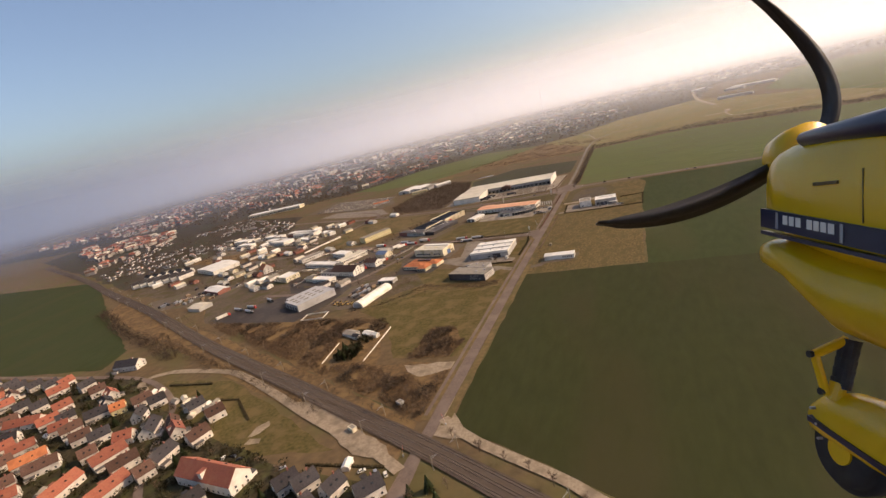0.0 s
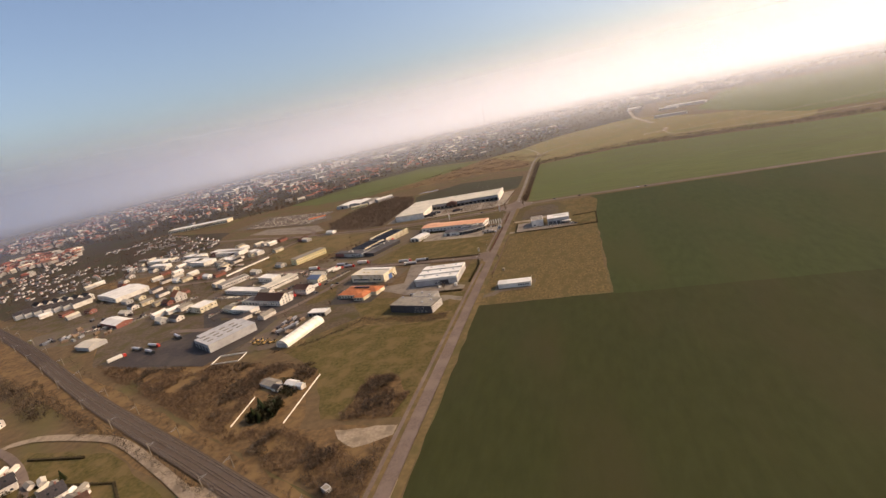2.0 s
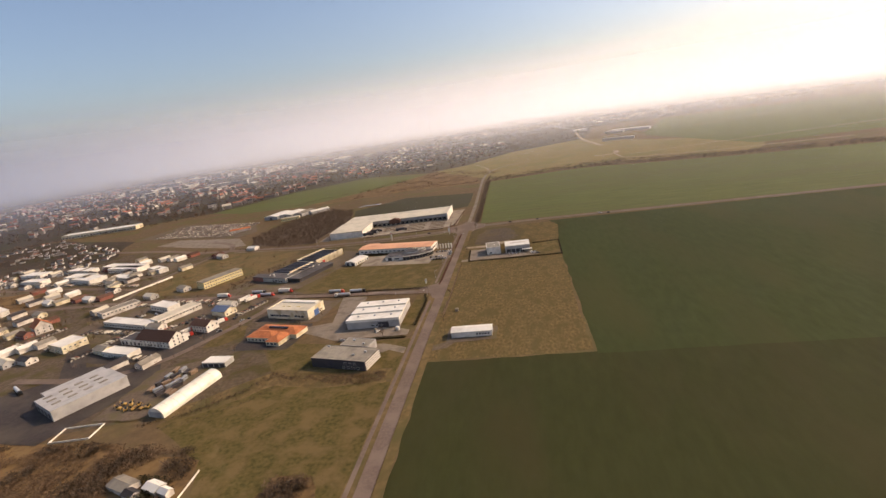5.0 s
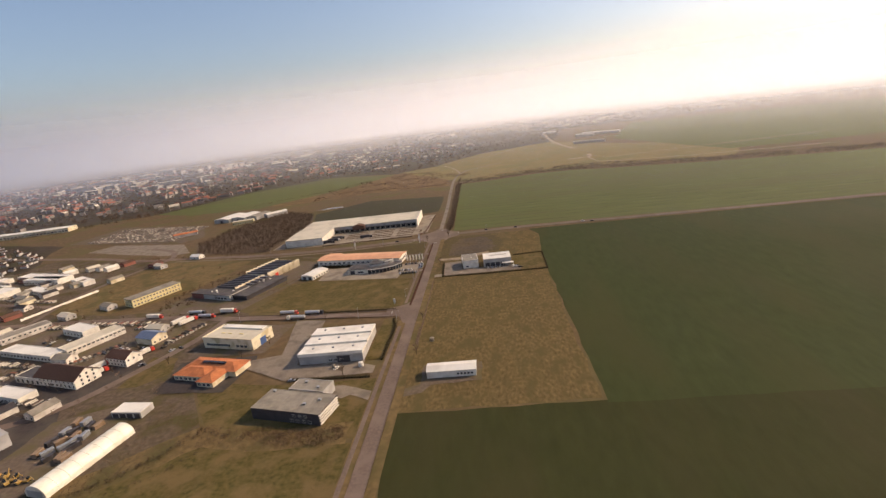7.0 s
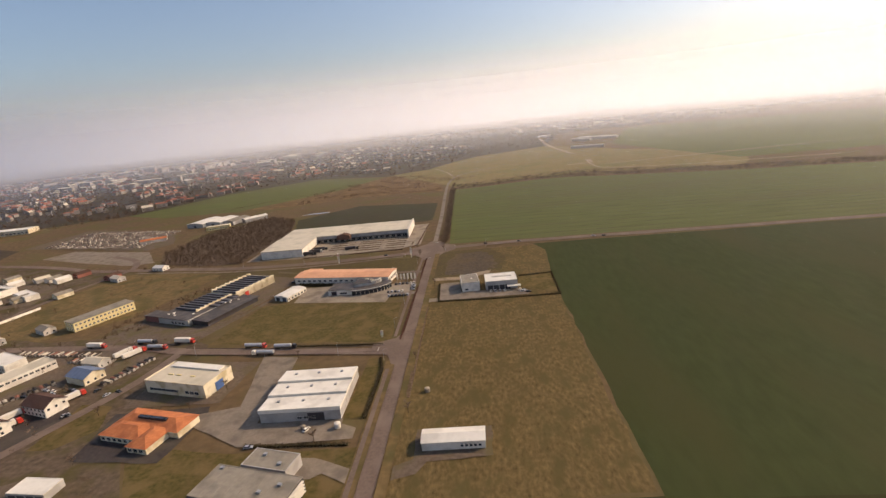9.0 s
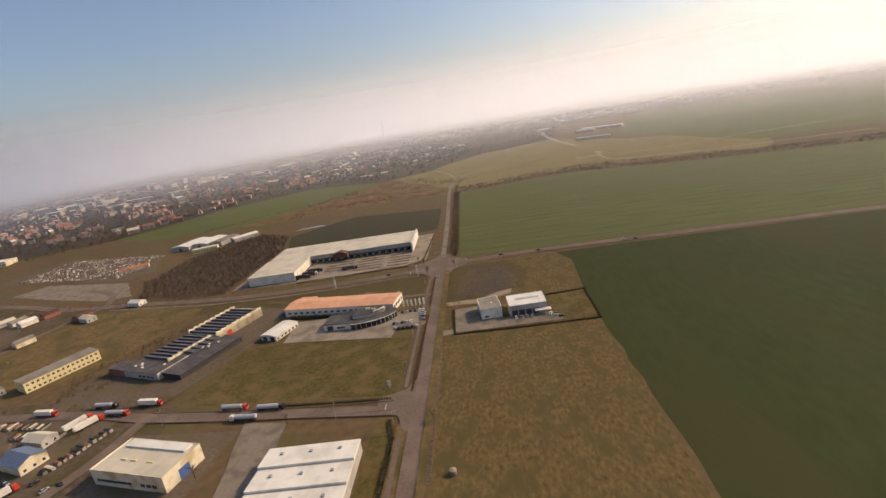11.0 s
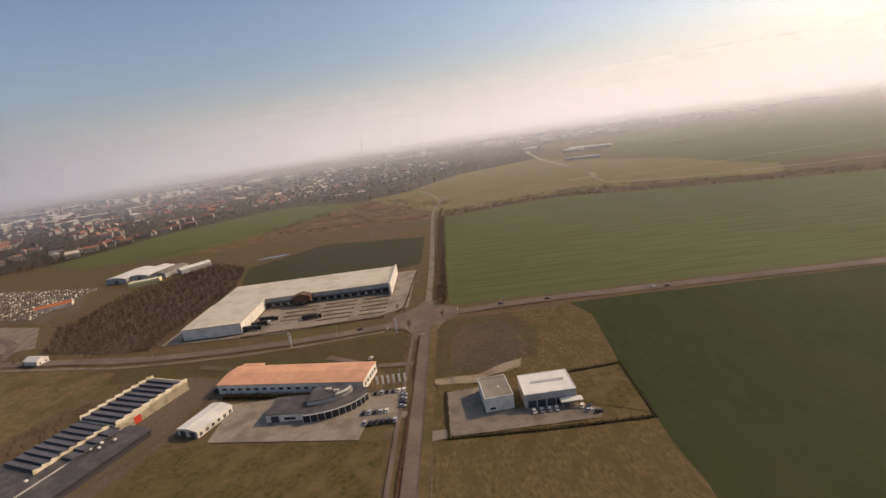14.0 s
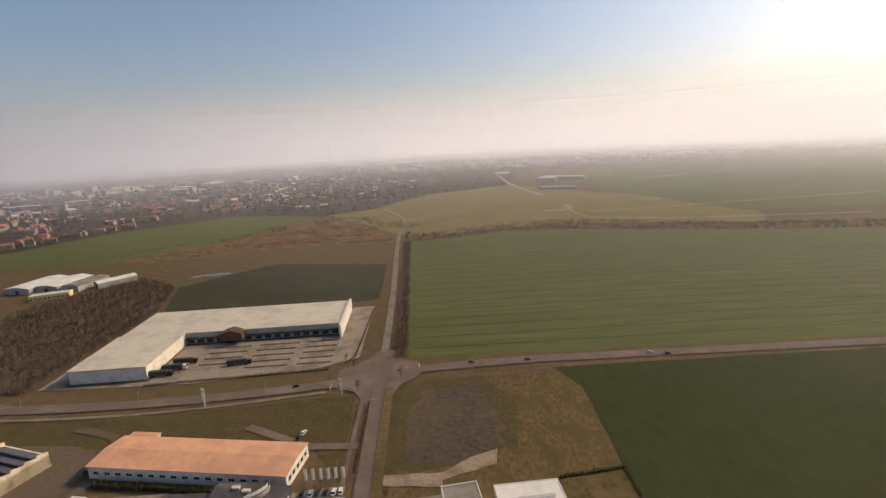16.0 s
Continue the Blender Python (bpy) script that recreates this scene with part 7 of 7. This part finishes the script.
def ring(z, xl, xr, lo, hi, n=36, p=3.0):
    cx, rx, cy, ry = (xl + xr) / 2, (xr - xl) / 2, (lo + hi) / 2, (hi - lo) / 2
    out = []
    for i in range(n):
        a = 2 * math.pi * i / n
        c, s = math.cos(a), math.sin(a)
        out.append((cx + rx * math.copysign(abs(c) ** (2 / p), c), cy + ry * math.copysign(abs(s) ** (2 / p), s), z))
    return out


def band(name, z0, z1, x, top, thick, slope, mat, label="", parent=None, n=1):
    """A strip along the side, that drops by slope towards the rear."""
    bm = bmesh.new()
    rows = []
    for k in range(n + 1):
        z = z0 + (z1 - z0) * k / n
        y = top - (z0 - z) * slope
        rows.append([bm.verts.new(v) for v in ((x, y, -z), (x, y - thick, -z), (x + 0.03, y - thick, -z), (x + 0.03, y, -z))])
    for a, b in zip(rows, rows[1:]):
        for i in range(4):
            bm.faces.new((a[i], a[(i + 1) % 4], b[(i + 1) % 4], b[i]))
    bm.faces.new(rows[0][::-1])
    bm.faces.new(rows[-1])
    bmesh.ops.recalc_face_normals(bm, faces=bm.faces[:])
    return part(name, bm, mat, parent or air, label)


cowl = hull("upper_cowling", [ring(2.07, 1.42, 1.98, 0.1, 0.38), ring(2.05, 1.36, 2.03, 0.06, 0.42), ring(2.01, 1.32, 2.06, 0.02, 0.445), ring(1.94, 1.302, 2.08, -0.02, 0.455), ring(1.7, 1.298, 2.1, -0.08, 0.45, p=3.6), ring(1.44, 1.298, 2.1, -0.13, 0.44, p=3.8), ring(1.05, 1.298, 2.1, -0.18, 0.44, p=4)], M["plane_yellow"])
hull("lower_cowling", [ring(2.08, 1.38, 2.0, -0.07, 0.045), ring(2.06, 1.325, 2.04, -0.095, 0.06), ring(2.0, 1.3, 2.07, -0.105, 0.06), ring(1.9, 1.294, 2.08, -0.15, 0.045), ring(1.8, 1.3, 2.08, -0.25, 0.02, p=2.6), ring(1.7, 1.305, 2.06, -0.33, 0.0, p=2.6), ring(1.44, 1.31, 2.06, -0.37, -0.05, p=2.8), ring(1.05, 1.31, 2.06, -0.38, -0.1, p=2.8)], M["plane_yellow"])
hull("top_panel", [ring(1.95, 1.4, 2.0, 0.41, 0.462, p=2.4), ring(1.85, 1.33, 2.05, 0.36, 0.466, p=2.6), ring(1.44, 1.292, 2.104, 0.3, 0.452, p=3), ring(1.05, 1.292, 2.104, 0.28, 0.452, p=3)], M["plane_navy"], "dark anti-glare top panel")
stripe = band("stripe", 2.0, 1.05, 1.291, 0.165, 0.073, 0.195, M["plane_navy"], "navy blue stripe")
band("thin_stripe", 2.0, 1.05, 1.291, 0.077, 0.014, 0.186, M["plane_navy"], "navy blue stripe")
for z0, dz in ((1.868, 0.024), (1.834, 0.024), (1.8, 0.024), (1.745, 0.024), (1.713, 0.024), (1.681, 0.024), (1.649, 0.026)):
    band("letter_bar", z0, z0 - dz, 1.289, 0.128 - (1.868 - z0) * 0.19, 0.034, 0.19, M["white_paint"], parent=stripe)
for z0 in (1.907, 1.598):
    band("latch", z0, z0 - 0.012, 1.288, 0.16 - (2.0 - z0) * 0.195, 0.062, 0.2, M["zinc"], "grey cowling latch")
band("small_lettering", 1.72, 1.615, 1.292, 0.232, 0.011, 0.06, M["seam_dark"])
band("panel_seam", 1.522, 1.519, 1.2965, 0.25, 0.17, 0.0, M["seam_dark"])
hull("spinner", [ring(2.36, 1.56, 1.6, 0.4, 0.44, p=2), ring(2.33, 1.51, 1.65, 0.35, 0.49, p=2), ring(2.27, 1.475, 1.685, 0.315, 0.525, p=2), ring(2.2, 1.46, 1.7, 0.3, 0.54, p=2), ring(2.1, 1.455, 1.705, 0.295, 0.545, p=2)], M["plane_yellow"])
for cx, cy, mx, my, bx, by, half in ((1.56, 0.39, 1.12, 0.183, 0.708, 0.119, 0.062), (1.69, 0.46, 1.765, 0.78, 1.42, 1.17, 0.03), (1.64, 0.38, 1.95, 0.1, 2.3, -0.15, 0.06)):
    bm = bmesh.new()
    c, q_, t_ = Vector((cx, cy, -2.26)), Vector((mx, my, -2.26)), Vector((bx, by, -2.26))
    rows_ = []
    for k in range(17):
        u = k / 16
        p = c * (1 - u) * (1 - 2 * u) + q_ * 4 * u * (1 - u) + t_ * u * (2 * u - 1)
        d = (c * (4 * u - 3) + q_ * (4 - 8 * u) + t_ * (4 * u - 1)).normalized()
        side = Vector((-d.y, d.x, 0))
        wv = half * (0.62 + 1.1 * u * (1 - u) * 1.4 - 0.42 * u)
        wv *= 1.0 if u < 0.93 else 0.7
        rows_.append([bm.verts.new(p - side * wv + Vector((0, 0, 0.025))), bm.verts.new(p + Vector((0, 0, 0.022))), bm.verts.new(p + side * wv - Vector((0, 0, 0.025))), bm.verts.new(p - Vector((0, 0, 0.014)))])
    for a, b in zip(rows_, rows_[1:]):
        for i in range(4):
            bm.faces.new((a[i], a[(i + 1) % 4], b[(i + 1) % 4], b[i]))
    bm.faces.new(rows_[0])
    bm.faces.new(rows_[-1][::-1])
    bmesh.ops.recalc_face_normals(bm, faces=bm.faces[:])
    part("propeller_blade", bm, M["blade_black"], air, "black curved propeller blade", True)
bm = bmesh.new()
for k in range(5):
    p0, p1 = Vector((1.617, -0.36, -1.95)), Vector((1.575, -0.55, -1.95))
    tube(bm, p0.lerp(p1, k / 5), p0.lerp(p1, k / 5 + 0.21), 0.038, 0.034, n=16)
part("leg_boot", bm, M["rubber"], air, "black rubber leg boot")
for name, p0, p1, r0 in (("torque_link", (1.6, -0.36, -1.95), (1.478, -0.42, -1.96), 0.018), ("torque_link", (1.478, -0.41, -1.96), (1.525, -0.575, -1.96), 0.016), ("axle_fork", (1.57, -0.53, -1.95), (1.55, -0.6, -1.95), 0.03)):
    bm = bmesh.new()
    tube(bm, p0, p1, r0, n=12)
    part(name, bm, M["plane_yellow"], air)
for y0 in (-0.418, -0.566):
    bm = bmesh.new()
    tube(bm, (1.455 - (y0 + 0.418) * 0.3, y0, -1.96), (1.5 - (y0 + 0.418) * 0.3, y0, -1.96), 0.014, n=10)
    part("bolt", bm, M["rubber"], air)
bm = bmesh.new()
tube(bm, (1.56, -0.79, -1.93), (1.67, -0.79, -1.93), 0.165, n=32)
bmesh.ops.bevel(bm, geom=[d for d in bm.edges if abs(d.verts[0].co.x - d.verts[1].co.x) < 1e-4], offset=0.03, segments=3, affect="EDGES")
w_ = part("wheel", bm, M["rubber"], air, "black tyre", True)
bm = bmesh.new()
tube(bm, (1.552, -0.79, -1.93), (1.6, -0.79, -1.93), 0.055, n=24)
part("rim", bm, M["plane_yellow"], w_)
spat = hull("wheel_spat", [ring(2.13, 1.58, 1.64, -0.75, -0.69, p=2.2), ring(2.09, 1.55, 1.68, -0.775, -0.64, p=2.3), ring(2.02, 1.53, 1.7, -0.785, -0.59, p=2.4), ring(1.93, 1.522, 1.708, -0.79, -0.565, p=2.5), ring(1.8, 1.52, 1.71, -0.81, -0.56, p=2.5), ring(1.6, 1.525, 1.705, -0.83, -0.58, p=2.4), ring(1.35, 1.55, 1.68, -0.82, -0.64, p=2.2), ring(1.15, 1.6, 1.63, -0.78, -0.72, p=2)], M["plane_yellow"])
band("spat_stripe", 2.05, 1.5, 1.517, -0.69, 0.022, 0.17, M["plane_navy"], "navy stripe on the wheel fairing", parent=spat, n=4)
for z0, y0 in ((2.03, -0.655), (1.99, -0.765), (2.0, -0.71)):
    bm = bmesh.new()
    tube(bm, (1.514, y0, -z0), (1.535, y0, -z0), 0.006, n=8)
    part("screw", bm, M["zinc"], spat)
